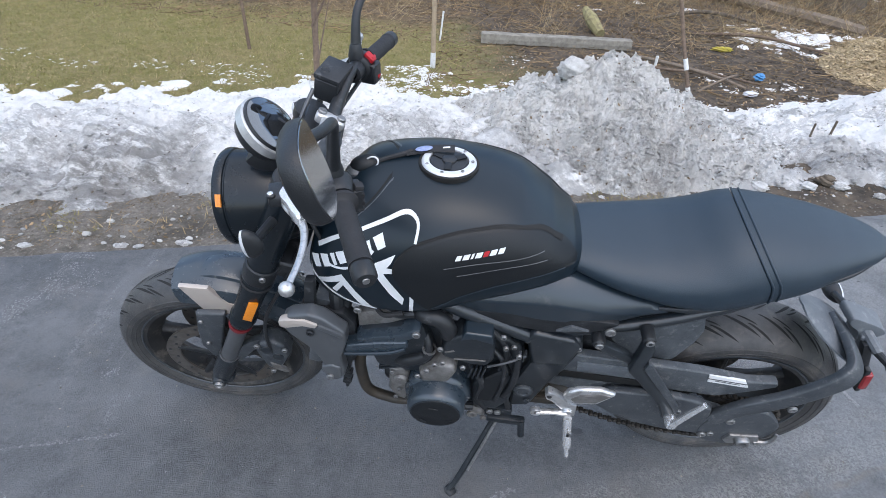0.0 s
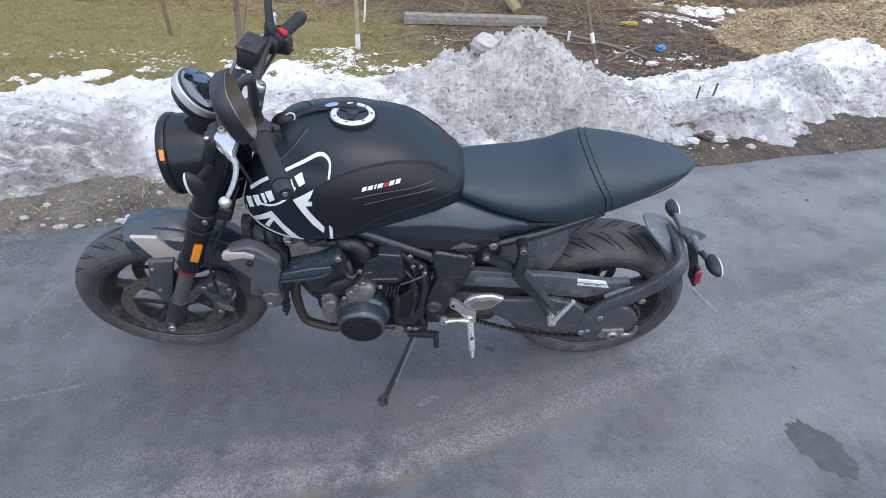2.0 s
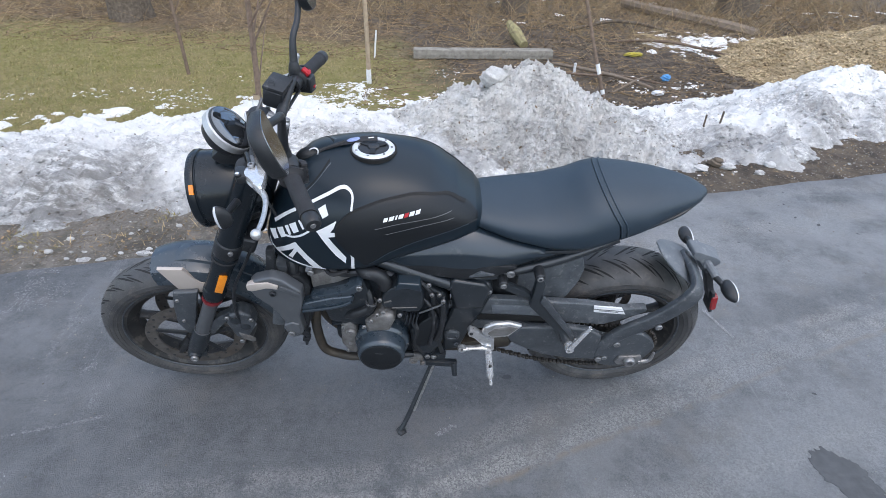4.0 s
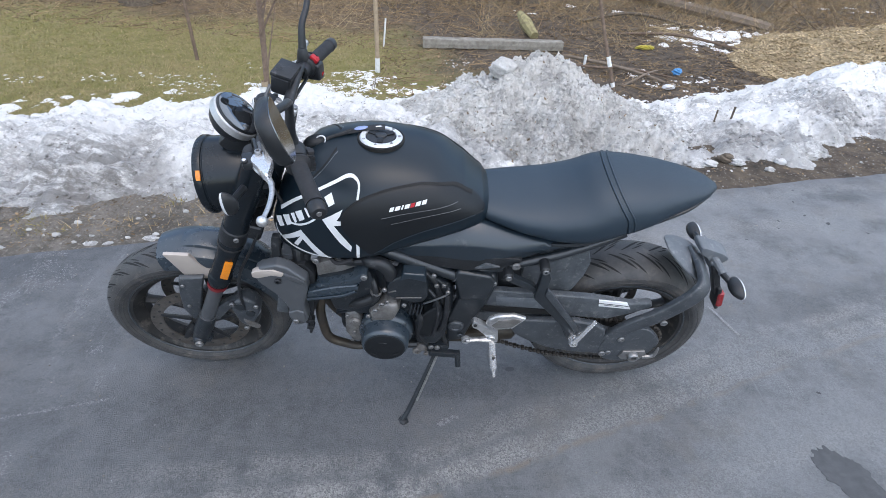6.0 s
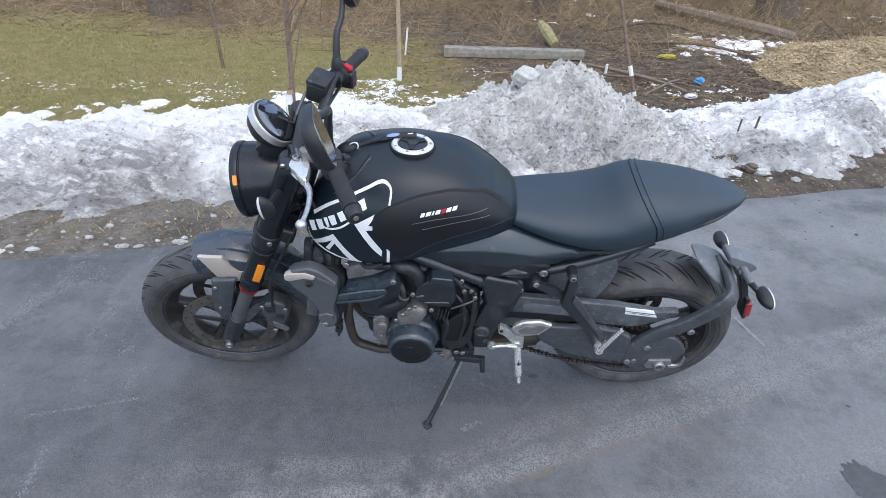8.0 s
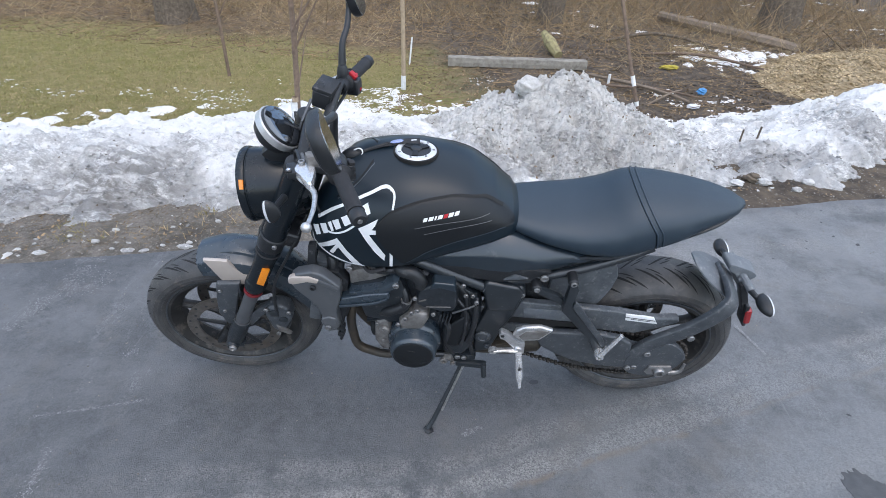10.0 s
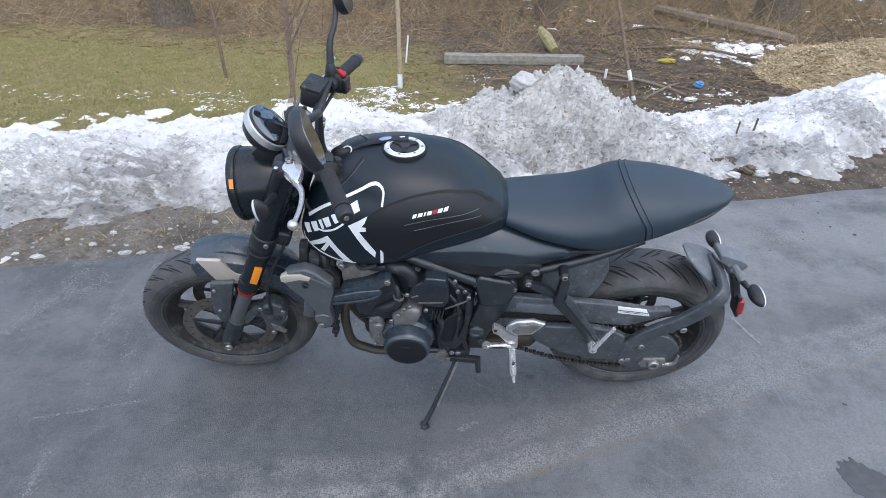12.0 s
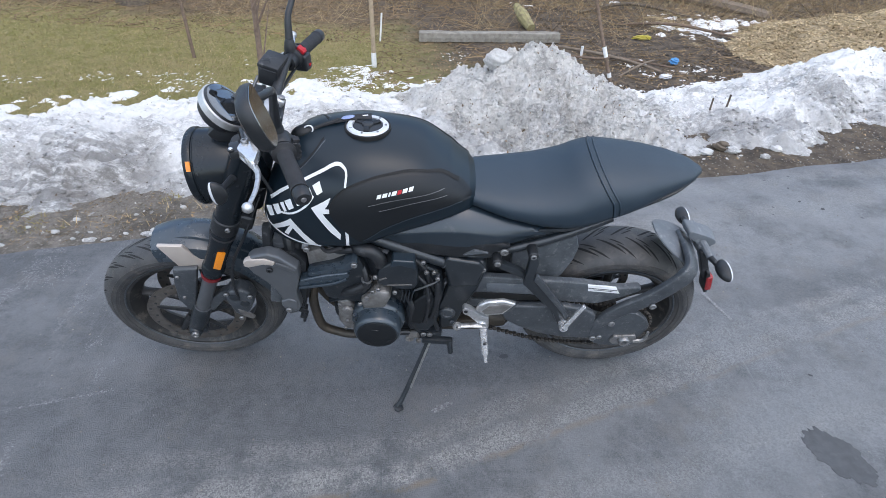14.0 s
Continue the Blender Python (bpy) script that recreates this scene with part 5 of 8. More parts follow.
# front indicators
def indicator(c, aim, xf, stem, deep=1.0, wide=1.0, tall=1.0):
    rings = []
    aim = Vector(aim).normalized()
    q = aim.to_track_quat("X", "Z").to_matrix().to_4x4()
    m = Matrix.Translation(c) @ q @ Matrix.Diagonal((deep, wide, tall, 1))
    for x, r in ((-0.034, 0.004), (-0.03, 0.011), (-0.018, 0.019), (0.0, 0.024), (0.012, 0.0255), (0.016, 0.025)):
        rings.append([m @ Vector((x, 1.5 * r * math.sin(t), 0.72 * r * math.cos(t))) for t in np.linspace(0, 2 * math.pi, 21)[:-1]])
    b = part("indicator", merge(loft(rings), tube([c, stem], [0.008, 0.01], 10)), M_BLACK, bike, "black teardrop indicator", xf)
    part("indicator_lens", loft([[m @ Vector((x, 1.5 * r * math.sin(t), 0.72 * r * math.cos(t))) for t in np.linspace(0, 2 * math.pi, 21)[:-1]] for x, r in ((0.0162, 0.0252), (0.024, 0.024), (0.03, 0.019), (0.033, 0.01))]), M_CLEAR, b, "pale indicator lens", xf)


for s in (-1, 1):
    indicator(Vector((-0.44, s * 0.22, 0.955 - 0.02 * s)), (-1, 0, -0.05), STEER, Vector((-0.425, s * 0.12, 0.945)), 0.55, 0.4, 1.85)


# tank
TANK = [(-0.385, 0.755, 0.81, 0.085), (-0.365, 0.735, 0.87, 0.122), (-0.32, 0.722, 0.93, 0.152), (-0.27, 0.718, 0.981, 0.17), (-0.2, 0.722, 0.9995, 0.182), (-0.11, 0.735, 1.0075, 0.182),
        (-0.02, 0.765, 0.9975, 0.168), (0.05, 0.785, 0.977, 0.154), (0.115, 0.803, 0.9325, 0.134), (0.165, 0.815, 0.8885, 0.106), (0.195, 0.825, 0.858, 0.07), (0.206, 0.83, 0.845, 0.04)]


def tank_at(u):
    us = [r[0] for r in TANK]
    k = max(0, min(len(us) - 2, int(np.searchsorted(us, u)) - 1))
    t = min(1.0, max(0.0, (u - us[k]) / (us[k + 1] - us[k])))
    r = [TANK[max(0, k - 1)], TANK[k], TANK[k + 1], TANK[min(len(us) - 1, k + 2)]]
    out = []
    for c in (1, 2, 3):
        a, b, cc, d = (q[c] for q in r)
        out.append(0.5 * (2 * b + (cc - a) * t + (2 * a - 5 * b + 4 * cc - d) * t * t + (3 * b - a - 3 * cc + d) * t**3))
    return out


def tank_side(u, w):
    """Half the tank's width at a height."""
    lo, hi, a = tank_at(u)
    mid = lo + 0.4 * (hi - lo)
    q = (w - mid) / (hi - mid) if w > mid else (mid - w) / (mid - lo)
    q = min(0.999, max(0.0, q))
    e = 2.3 if w > mid else 6.0
    return a * (1 - q**e) ** (1 / e)


def tank_ring(u, off=0.0, n=44):
    lo, hi, a = tank_at(u)
    mid = lo + 0.4 * (hi - lo)
    ring = []
    for k in range(n):
        t = 2 * math.pi * k / n
        c, s = math.cos(t), math.sin(t)
        e = 2.3 if s > 0 else 6.0
        h = hi - mid if s > 0 else mid - lo
        ring.append(Vector((u, (a + off) * math.copysign(abs(c) ** (2 / e), c), mid + (h + off) * math.copysign(abs(s) ** (2 / e), s))))
    return ring


tank = part("fuel_tank", loft([tank_ring(u, 0.0, 72) for u in list(np.linspace(-0.385, 0.206, 130))]), M_TANK, bike, "matte black fuel tank with white markings", sharp=60)


def skin(outline_rows, off, side=-1):
    """A patch that lies on the tank's flank; rows of (x, z)."""
    bm = bmesh.new()
    vs = [[bm.verts.new((u, side * (tank_side(u, w) + off), w)) for u, w in row] for row in outline_rows]
    back = [[bm.verts.new((u, side * (tank_side(u, w) - 0.004), w)) for u, w in row] for row in outline_rows]
    R, C = len(vs), len(vs[0])
    for i in range(R - 1):
        for j in range(C - 1):
            bm.faces.new((vs[i][j], vs[i][j + 1], vs[i + 1][j + 1], vs[i + 1][j]))
    rim = [(0, j) for j in range(C)] + [(i, C - 1) for i in range(1, R)] + [(R - 1, j) for j in range(C - 2, -1, -1)] + [(i, 0) for i in range(R - 2, 0, -1)]
    for a, b in zip(rim, rim[1:] + rim[:1]):
        bm.faces.new((vs[a[0]][a[1]], back[a[0]][a[1]], back[b[0]][b[1]], vs[b[0]][b[1]]))
    loose = [v for v in bm.verts if not v.link_faces]
    bmesh.ops.delete(bm, geom=loose, context="VERTS")
    bmesh.ops.recalc_face_normals(bm, faces=bm.faces)
    return bm


def stroke(pts, width, off=0.0012, n=24, side=-1, smooth_line=True):
    """A painted line on the flank; width: one or (start, end)."""
    w0, w1 = width if hasattr(width, "__len__") else (width, width)
    P3 = [(u, 0, w) for u, w in pts]
    line = curve_points(P3, n) if smooth_line else [Vector(p) for k in range(len(P3) - 1) for p in [Vector(P3[k]).lerp(Vector(P3[k + 1]), i / 8) for i in range(8)]] + [Vector(P3[-1])]
    rows = []
    for i, p in enumerate(line):
        d = (line[min(i + 1, len(line) - 1)] - line[max(i - 1, 0)]).normalized()
        q = Vector((-d.z, 0, d.x))
        h = (w0 + (w1 - w0) * i / (len(line) - 1)) / 2
        rows.append([(p.x + q.x * h * f, p.z + q.z * h * f) for f in (-1, -0.33, 0.33, 1)])
    return skin(rows, off, side)


def quad(a, b, c, d, off=0.0012, n=6, m=4, side=-1):
    """A four-cornered painted field."""
    rows = []
    for i in range(n):
        s = i / (n - 1)
        rows.append([((a[0] * (1 - t) + b[0] * t) * (1 - s) + (d[0] * (1 - t) + c[0] * t) * s, (a[1] * (1 - t) + b[1] * t) * (1 - s) + (d[1] * (1 - t) + c[1] * t) * s) for t in np.linspace(0, 1, m)])
    return skin(rows, off, side)


def patch(outline, off, side=-1, rings=16):
    """A raised pad on the flank, from its outline, thinning at the rim."""
    cu, cw = sum(p[0] for p in outline) / len(outline), sum(p[1] for p in outline) / len(outline)
    bm = bmesh.new()
    rows = []
    for k in range(rings):
        f = 1 - k / rings
        o = off * (0.0 if k == 0 else 1.0) - (0.002 if k == 0 else 0)
        f = 1.0 if k == 0 else (0.985 if k == 1 else f)
        row = []
        for u, w in outline:
            x, z = cu + (u - cu) * f, cw + (w - cw) * f
            row.append(bm.verts.new((x, side * (tank_side(x, z) + o), z)))
        rows.append(row)
    n = len(outline)
    for a, b in zip(rows, rows[1:]):
        for i in range(n):
            bm.faces.new((a[i], a[(i + 1) % n], b[(i + 1) % n], b[i]))
    c = bm.verts.new((cu, side * (tank_side(cu, cw) + off), cw))
    for i in range(n):
        bm.faces.new((rows[-1][i], rows[-1][(i + 1) % n], c))
    bmesh.ops.recalc_face_normals(bm, faces=bm.faces)
    return bm


KNEE = rounded([(-0.187, 0.866), (-0.184, 0.892), (-0.171, 0.914), (-0.14, 0.936), (-0.088, 0.953), (-0.04, 0.9595), (0.016, 0.96), (0.074, 0.946), (0.106, 0.9285), (0.137, 0.905), (0.162, 0.8805), (0.172, 0.864), (0.148, 0.861), (0.114, 0.86), (0.02, 0.841), (-0.053, 0.813), (-0.084, 0.793), (-0.115, 0.77), (-0.142, 0.795), (-0.17, 0.832)], 110)
LEFT_RAY = [(-0.355, 0.7811), (-0.292, 0.8335), (-0.266, 0.7942), (-0.228, 0.746), (-0.252, 0.7436), (-0.277, 0.78), (-0.292, 0.8009), (-0.31, 0.7702), (-0.32, 0.7743), (-0.298, 0.809), (-0.348, 0.7731)]
RIGHT_RAY = [(-0.232, 0.8793), (-0.18, 0.911), (-0.188, 0.8925), (-0.197, 0.8803), (-0.18, 0.88), (-0.179, 0.8696), (-0.204, 0.8656), (-0.165, 0.7998), (-0.169, 0.7792), (-0.192, 0.8072)]


def decal(outline, off=0.0012, side=-1):
    """A painted shape that follows the tank's flank."""
    bm = bmesh.new()
    bm.faces.new([bm.verts.new((u, 0, w)) for u, w in outline])
    bm.normal_update()
    bmesh.ops.triangulate(bm, faces=bm.faces)
    for _ in range(2):
        bmesh.ops.subdivide_edges(bm, edges=bm.edges, cuts=1, use_grid_fill=True)
    for v in bm.verts:
        v.co.y = side * (tank_side(v.co.x, v.co.z) + off)
    if sum(f.normal.y for f in bm.faces) * side < 0:
        bmesh.ops.reverse_faces(bm, faces=bm.faces)
    return bm


for s in (-1, 1):
    pad = part("knee_pad", patch(KNEE, 0.004, s), M_KNEE, tank, "black moulded knee pad", sharp=50)
    # the shadow along the pad's upper edge, painted as a dark line
    part("pad_shadow_line", stroke([(-0.185, 0.868), (-0.182, 0.891), (-0.169, 0.912), (-0.139, 0.934), (-0.088, 0.951), (-0.04, 0.9575), (0.016, 0.958), (0.073, 0.944), (0.105, 0.927), (0.135, 0.904)], 0.0028, 0.0046, side=s, n=90), M_GROOVE, pad, "shadow of the pad's upper edge, painted as a dark line")
    # light on the pad's lower edge, painted as a paler stroke
    part("pad_highlight", stroke([(-0.11, 0.777), (-0.083, 0.795), (-0.052, 0.815), (0.02, 0.843), (0.114, 0.862), (0.145, 0.863)], 0.0022, 0.0052, side=s, n=60), M_SIDE, pad, "highlight painted along the pad's lower edge")
    # white badge: shield frame, a word as plain blocks, rays
    part("badge_line", stroke([(-0.348, 0.8591), (-0.315, 0.8917), (-0.28, 0.9194), (-0.238, 0.9435), (-0.196, 0.9628), (-0.17, 0.9732), (-0.153, 0.9732), (-0.141, 0.9619), (-0.144, 0.9338)], 0.0052, side=s, n=60), M_WHITE, tank, "white badge outline")
    part("badge_line", stroke([(-0.37, 0.803), (-0.364, 0.787), (-0.344, 0.7713), (-0.31, 0.7591), (-0.27, 0.7482), (-0.225, 0.7445)], 0.005, side=s, n=40), M_WHITE, tank, "white badge outline")
    part("badge_line", stroke([(-0.151, 0.8392), (-0.15, 0.798), (-0.153, 0.7533)], 0.008, side=s), M_WHITE, tank, "white badge outline")
    part("badge_arc", stroke([(-0.325, 0.8461), (-0.311, 0.8442), (-0.29, 0.8494), (-0.266, 0.8635), (-0.242, 0.8844), (-0.223, 0.9095)], 0.0045, side=s), M_WHITE, tank, "white badge stroke")
    for ray in (LEFT_RAY, RIGHT_RAY):
        part("badge_ray", decal(ray, side=s), M_WHITE, tank, "white badge ray")
    # the word as seven plain blocks
    for k, (f0, f1) in enumerate(((0.01, 0.1), (0.16, 0.255), (0.315, 0.355), (0.4, 0.49), (0.56, 0.67), (0.735, 0.825), (0.89, 0.98))):
        a, b = ((-0.356 + 0.16 * f, 0.8102 + 0.1259 * f - 0.012 * f * f) for f in (f0, f1))
        part("badge_block", quad((a[0] - 0.0105, a[1] + 0.019), (b[0] - 0.007, b[1] + 0.0205), b, a, side=s), M_WHITE, tank, "white lettering as a plain block")
    for k, (f0, f1) in enumerate(((0.0, 0.11), (0.15, 0.28), (0.32, 0.37), (0.41, 0.54), (0.57, 0.68), (0.71, 0.84), (0.88, 1.0))):
        a, b = ((-0.069 + 0.088 * f, 0.9094 + 0.0121 * f) for f in (f0, f1))
        part("model_block", quad((a[0] + 0.003, a[1] + 0.009), (b[0] + 0.003, b[1] + 0.009), b, a, 0.0052, side=s), M_RED if k == 4 else M_WHITE, pad, "red lettering as a plain block" if k == 4 else "white lettering as a plain block")
    for pts in (((-0.089, 0.8924), (-0.02, 0.9023), (0.098, 0.9089)), ((-0.064, 0.875), (0.03, 0.8899), (0.105, 0.8929))):
        part("pad_line", stroke(pts, 0.0009, 0.0052, side=s, n=60), M_INK, pad)

SEAM = [(-0.203, 0.9965), (-0.213, 0.991), (-0.237, 0.973), (-0.262, 0.954), (-0.291, 0.931)]
for s in (-1, 1):
    part("tank_seam", stroke(SEAM, 0.0018, 0.0012, side=s, n=40), M_GROOVE, tank, "dark seam of the nose panel")
    # a light rim painted as a thin pale stroke beside the dark seam
    part("seam_lip", stroke([(u + 0.004, w - 0.001) for u, w in SEAM], 0.0009, 0.0016, side=s, n=40), M_STANCH, tank, "light rim painted along the seam")

# filler cap
cap_c = Vector((-0.098, -0.003, 1.0068))
cap = part("filler_cap", lathe([(0.0, 0.004), (0.03, 0.004), (0.036, 0.003), (0.036, -0.004), (0, -0.004)], cap_c, (0.02, 0.08, 1), 40), M_BLACK, tank, "black filler cap with an alloy ring")
part("filler_ring", lathe([(0.038, 0.0005), (0.039, 0.0042), (0.05, 0.0045), (0.0535, 0.001), (0.0535, -0.008), (0.038, -0.008)], cap_c, (0.02, 0.08, 1), 56, True), M_RING, cap, "pale alloy ring")
# shade in the dished recess round the filler, put in as a near-black ring
part("cap_shade_ring", lathe([(0.0535, -0.004), (0.0545, 0.0006), (0.0575, 0.0012), (0.059, -0.0005), (0.059, -0.012), (0.0535, -0.012)], cap_c, (0.02, 0.08, 1), 56, True), M_GROOVE, cap, "dark ring painted for the shade in the filler's recess")
for k in range(7):
    a = 2 * math.pi * k / 7
    part("ring_screw", bolt(cap_c + Vector((0.0455 * math.cos(a), 0.0455 * math.sin(a), 0.004 - 0.0036 * math.sin(a))), (0.02, 0.08, 1), 0.0032, 0.002), M_STEEL, cap)
part("filler_hub", lathe([(0, 0.009), (0.011, 0.009), (0.014, 0.007), (0.015, 0.003), (0, 0.003)], cap_c, (0.02, 0.08, 1), 24), M_BLACK, cap)
for k in range(3):
    a = 2 * math.pi * k / 3 + 0.5
    part("cap_spoke", box(cap_c + Vector((0.024 * math.cos(a), 0.024 * math.sin(a), 0.0055 - 0.0019 * math.sin(a))), (0.022, 0.014, 0.004), (0, 0, math.degrees(a)), 0.0015), M_KNEE, cap)

# dash cover and ignition in front of the tank
part("tank_nose_cover", loft([[Vector((u, a * math.cos(t), z + h * math.sin(t))) for t in np.linspace(0, 2 * math.pi, 25)[:-1]] for u, a, z, h in ((-0.35, 0.04, 0.87, 0.02), (-0.335, 0.06, 0.88, 0.03), (-0.3, 0.07, 0.9, 0.035), (-0.25, 0.08, 0.92, 0.035), (-0.2, 0.08, 0.935, 0.03))]), M_BLACK, bike, "black plastic cover ahead of the tank")
part("ignition_lock", lathe([(0.0, 0.03), (0.012, 0.03), (0.018, 0.026), (0.019, 0.0), (0, 0)], (-0.284, -0.016, 0.952), (0.0, -0.1, 1), 24), M_MATTE, bike, "", STEER)

# seat
SEAT = [(0.10, 0.838, 0.862, 0.05), (0.13, 0.825, 0.867, 0.075), (0.18, 0.805, 0.868, 0.1), (0.24, 0.782, 0.868, 0.125), (0.31, 0.762, 0.876, 0.142), (0.38, 0.758, 0.9, 0.148), (0.44, 0.77, 0.927, 0.142), (0.485, 0.785, 0.94, 0.135),
        (0.56, 0.812, 0.936, 0.122), (0.64, 0.838, 0.93, 0.1), (0.71, 0.855, 0.921, 0.076), (0.76, 0.868, 0.91, 0.05), (0.785, 0.875, 0.9, 0.026), (0.793, 0.882, 0.893, 0.008)]


def seat_at(u):
    us = [r[0] for r in SEAT]
    return [float(np.interp(u, us, [r[c] for r in SEAT])) for c in (1, 2, 3)]


def seat_ring(u, off=0.0, n=40):
    lo, hi, a = [sum(seat_at(u + d)[c] for d in (-0.012, 0, 0.012)) / 3 for c in range(3)]
    ring = []
    mid = lo + 0.46 * (hi - lo)
    for k in range(n):
        t = 2 * math.pi * k / n
        c, s = math.cos(t), math.sin(t)
        e = 2.4 if s > 0 else 2.7
        h = (hi - mid) if s > 0 else (mid - lo)
        ring.append(Vector((u, (a + off) * math.copysign(abs(c) ** (2 / e), c), mid + (h + off) * math.copysign(abs(s) ** (2 / e), s))))
    return ring


def leaned(ring, k):
    return [Vector((p.x + k * (min(0.94 - p.z, 0.07) + 0.3 * max(0.0, 0.87 - p.z)), p.y, p.z)) for p in ring]


seat = part("seat", loft([leaned(seat_ring(u), 0.75 * smooth(0.1, 0.4, u) * smooth(0.75, 0.5, u)) for u in np.linspace(0.10, 0.478, 34)]), M_SEAT, bike, "black vinyl rider's seat", sharp=60)
part("pillion_pad", loft([leaned(seat_ring(u, 0.0005), 0.75 * smooth(0.75, 0.5, u)) for u in np.linspace(0.484, 0.793, 30)]), M_SEAT, seat, "black vinyl pillion pad with piping", sharp=60)
for u in (0.482, 0.498):
    ring = leaned(seat_ring(u, 0.001), 0.75)
    part("seat_piping", tube(ring[-2:] + ring[0:23], 0.0024, 8), M_SEAT, seat, "raised piping")
# tail plastics below the seat
for s in (-1, 1):
    part("seat_skirt", tube([(0.36, s * 0.112, 0.755), (0.44, s * 0.118, 0.77), (0.56, s * 0.106, 0.812), (0.7, s * 0.072, 0.855), (0.775, s * 0.03, 0.877)], [0.005, 0.007, 0.007, 0.006, 0.003], 10, 40), M_FRAME, bike, "")
    part("subframe_rail", tube([(0.15, s * 0.12, 0.655), (0.23, s * 0.12, 0.672), (0.36, s * 0.115, 0.71), (0.48, s * 0.1, 0.752), (0.56, s * 0.085, 0.785)], 0.0135, 14, 30), M_FRAME, bike, "black subframe rail")
    rings = []
    for u in np.linspace(-0.1, 0.38, 40):
        top, ridge, low, vt, vr = (float(np.interp(u, (-0.1, -0.05, 0.0, 0.05, 0.115, 0.17, 0.235, 0.31, 0.38), row)) for row in (
            (0.745, 0.775, 0.803, 0.816, 0.828, 0.818, 0.797, 0.776, 0.756), (0.735, 0.757, 0.766, 0.771, 0.775, 0.772, 0.758, 0.75, 0.746), (0.728, 0.722, 0.71, 0.7, 0.692, 0.69, 0.7, 0.722, 0.738),
            (0.13, 0.118, 0.11, 0.106, 0.106, 0.108, 0.112, 0.114, 0.106), (0.135, 0.142, 0.147, 0.148, 0.149, 0.149, 0.144, 0.13, 0.112)))
        rings.append([Vector((u, s * v, w)) for v, w in ((vt - 0.006, top + 0.002), (vt, top), (0.5 * (vt + vr) + 0.004, 0.5 * (top + ridge)), (vr - 0.002, ridge + 0.005), (vr, ridge), (vr - 0.001, ridge - 0.006), (vr - 0.004, 0.5 * (ridge + low)), (vr - 0.01, low), (0.06, low), (0.06, top))])
    sc = part("side_cover", loft(rings), M_SIDE, bike, "satin black side cover", sharp=50)
    low = [(-0.05, 0.722), (0.06, 0.735), (0.2, 0.728), (0.27, 0.728), (0.285, 0.722), (0.262, 0.705), (0.22, 0.683), (0.14, 0.675), (0.04, 0.69)]
    part("side_cover_trim", slab(low, s * 0.143, s * 0.1, 0.005), M_BLACK, sc)
    part("cover_vent", slab([(0.155, 0.69), (0.185, 0.712), (0.225, 0.7)], s * 0.15, s * 0.14, 0.002), M_DIRTY, sc)
    part("cover_bolt", bolt((0.268, s * 0.147, 0.705), (0, s, 0), 0.012, 0.006), M_STEEL, sc)

# frame
for s in (-1, 1):
    part("frame_tube", tube([(-0.3, s * 0.06, 0.84), (-0.2, s * 0.11, 0.79), (-0.1, s * 0.135, 0.745), (0.1, s * 0.135, 0.65), (0.17, s * 0.125, 0.615)], [0.026, 0.021, 0.0165, 0.0165, 0.019], 18, 40), M_FRAME, bike, "thick black frame tube")
    plate = [(0.098, 0.652), (0.111, 0.68), (0.223, 0.659), (0.23, 0.622), (0.205, 0.531), (0.182, 0.476), (0.145, 0.348), (0.095, 0.335), (0.09, 0.457), (0.118, 0.559)]
    part("frame_joint", lathe([(0.0165, -0.002), (0.0188, -0.0012), (0.0188, 0.0012), (0.0165, 0.002)], (0.105, s * 0.1345, 0.647), (0.9, 0, -0.43), 24, True), M_MATTE, bike, "")
    pl = part("pivot_plate", slab(plate, s * 0.145, s * 0.085, 0.012, 0.02, 3), M_FRAME, bike, "black swingarm pivot plate")
    part("plate_brow", slab([(0.098, 0.655), (0.112, 0.68), (0.205, 0.662), (0.224, 0.64), (0.206, 0.56), (0.122, 0.552)], s * 0.152, s * 0.13, 0.014, 0.03, 4), M_FRAME, pl, "smooth upper face of the plate")
    part("pivot_boss", lathe([(0.0, 0.004), (0.012, 0.004), (0.014, 0.006), (0.02, 0.006), (0.0255, 0.002), (0.0265, -0.01), (0, -0.01)], (0.119, s * 0.147, 0.426), (0, s, 0), 32), M_MATTE, pl, "round pivot cap")
    for u, w in ((0.215, 0.63), (0.135, 0.38)):
        part("plate_bolt", bolt((u, s * 0.146, w), (0, s, 0), 0.009, 0.005), M_STEEL if w > 0.6 else M_MATTE, pl)
    part("down_tube", tube([(-0.36, s * 0.05, 0.84), (-0.34, s * 0.1, 0.7), (-0.3, s * 0.12, 0.58), (-0.2, s * 0.12, 0.5)], 0.016, 12, 24), M_FRAME, bike, "")

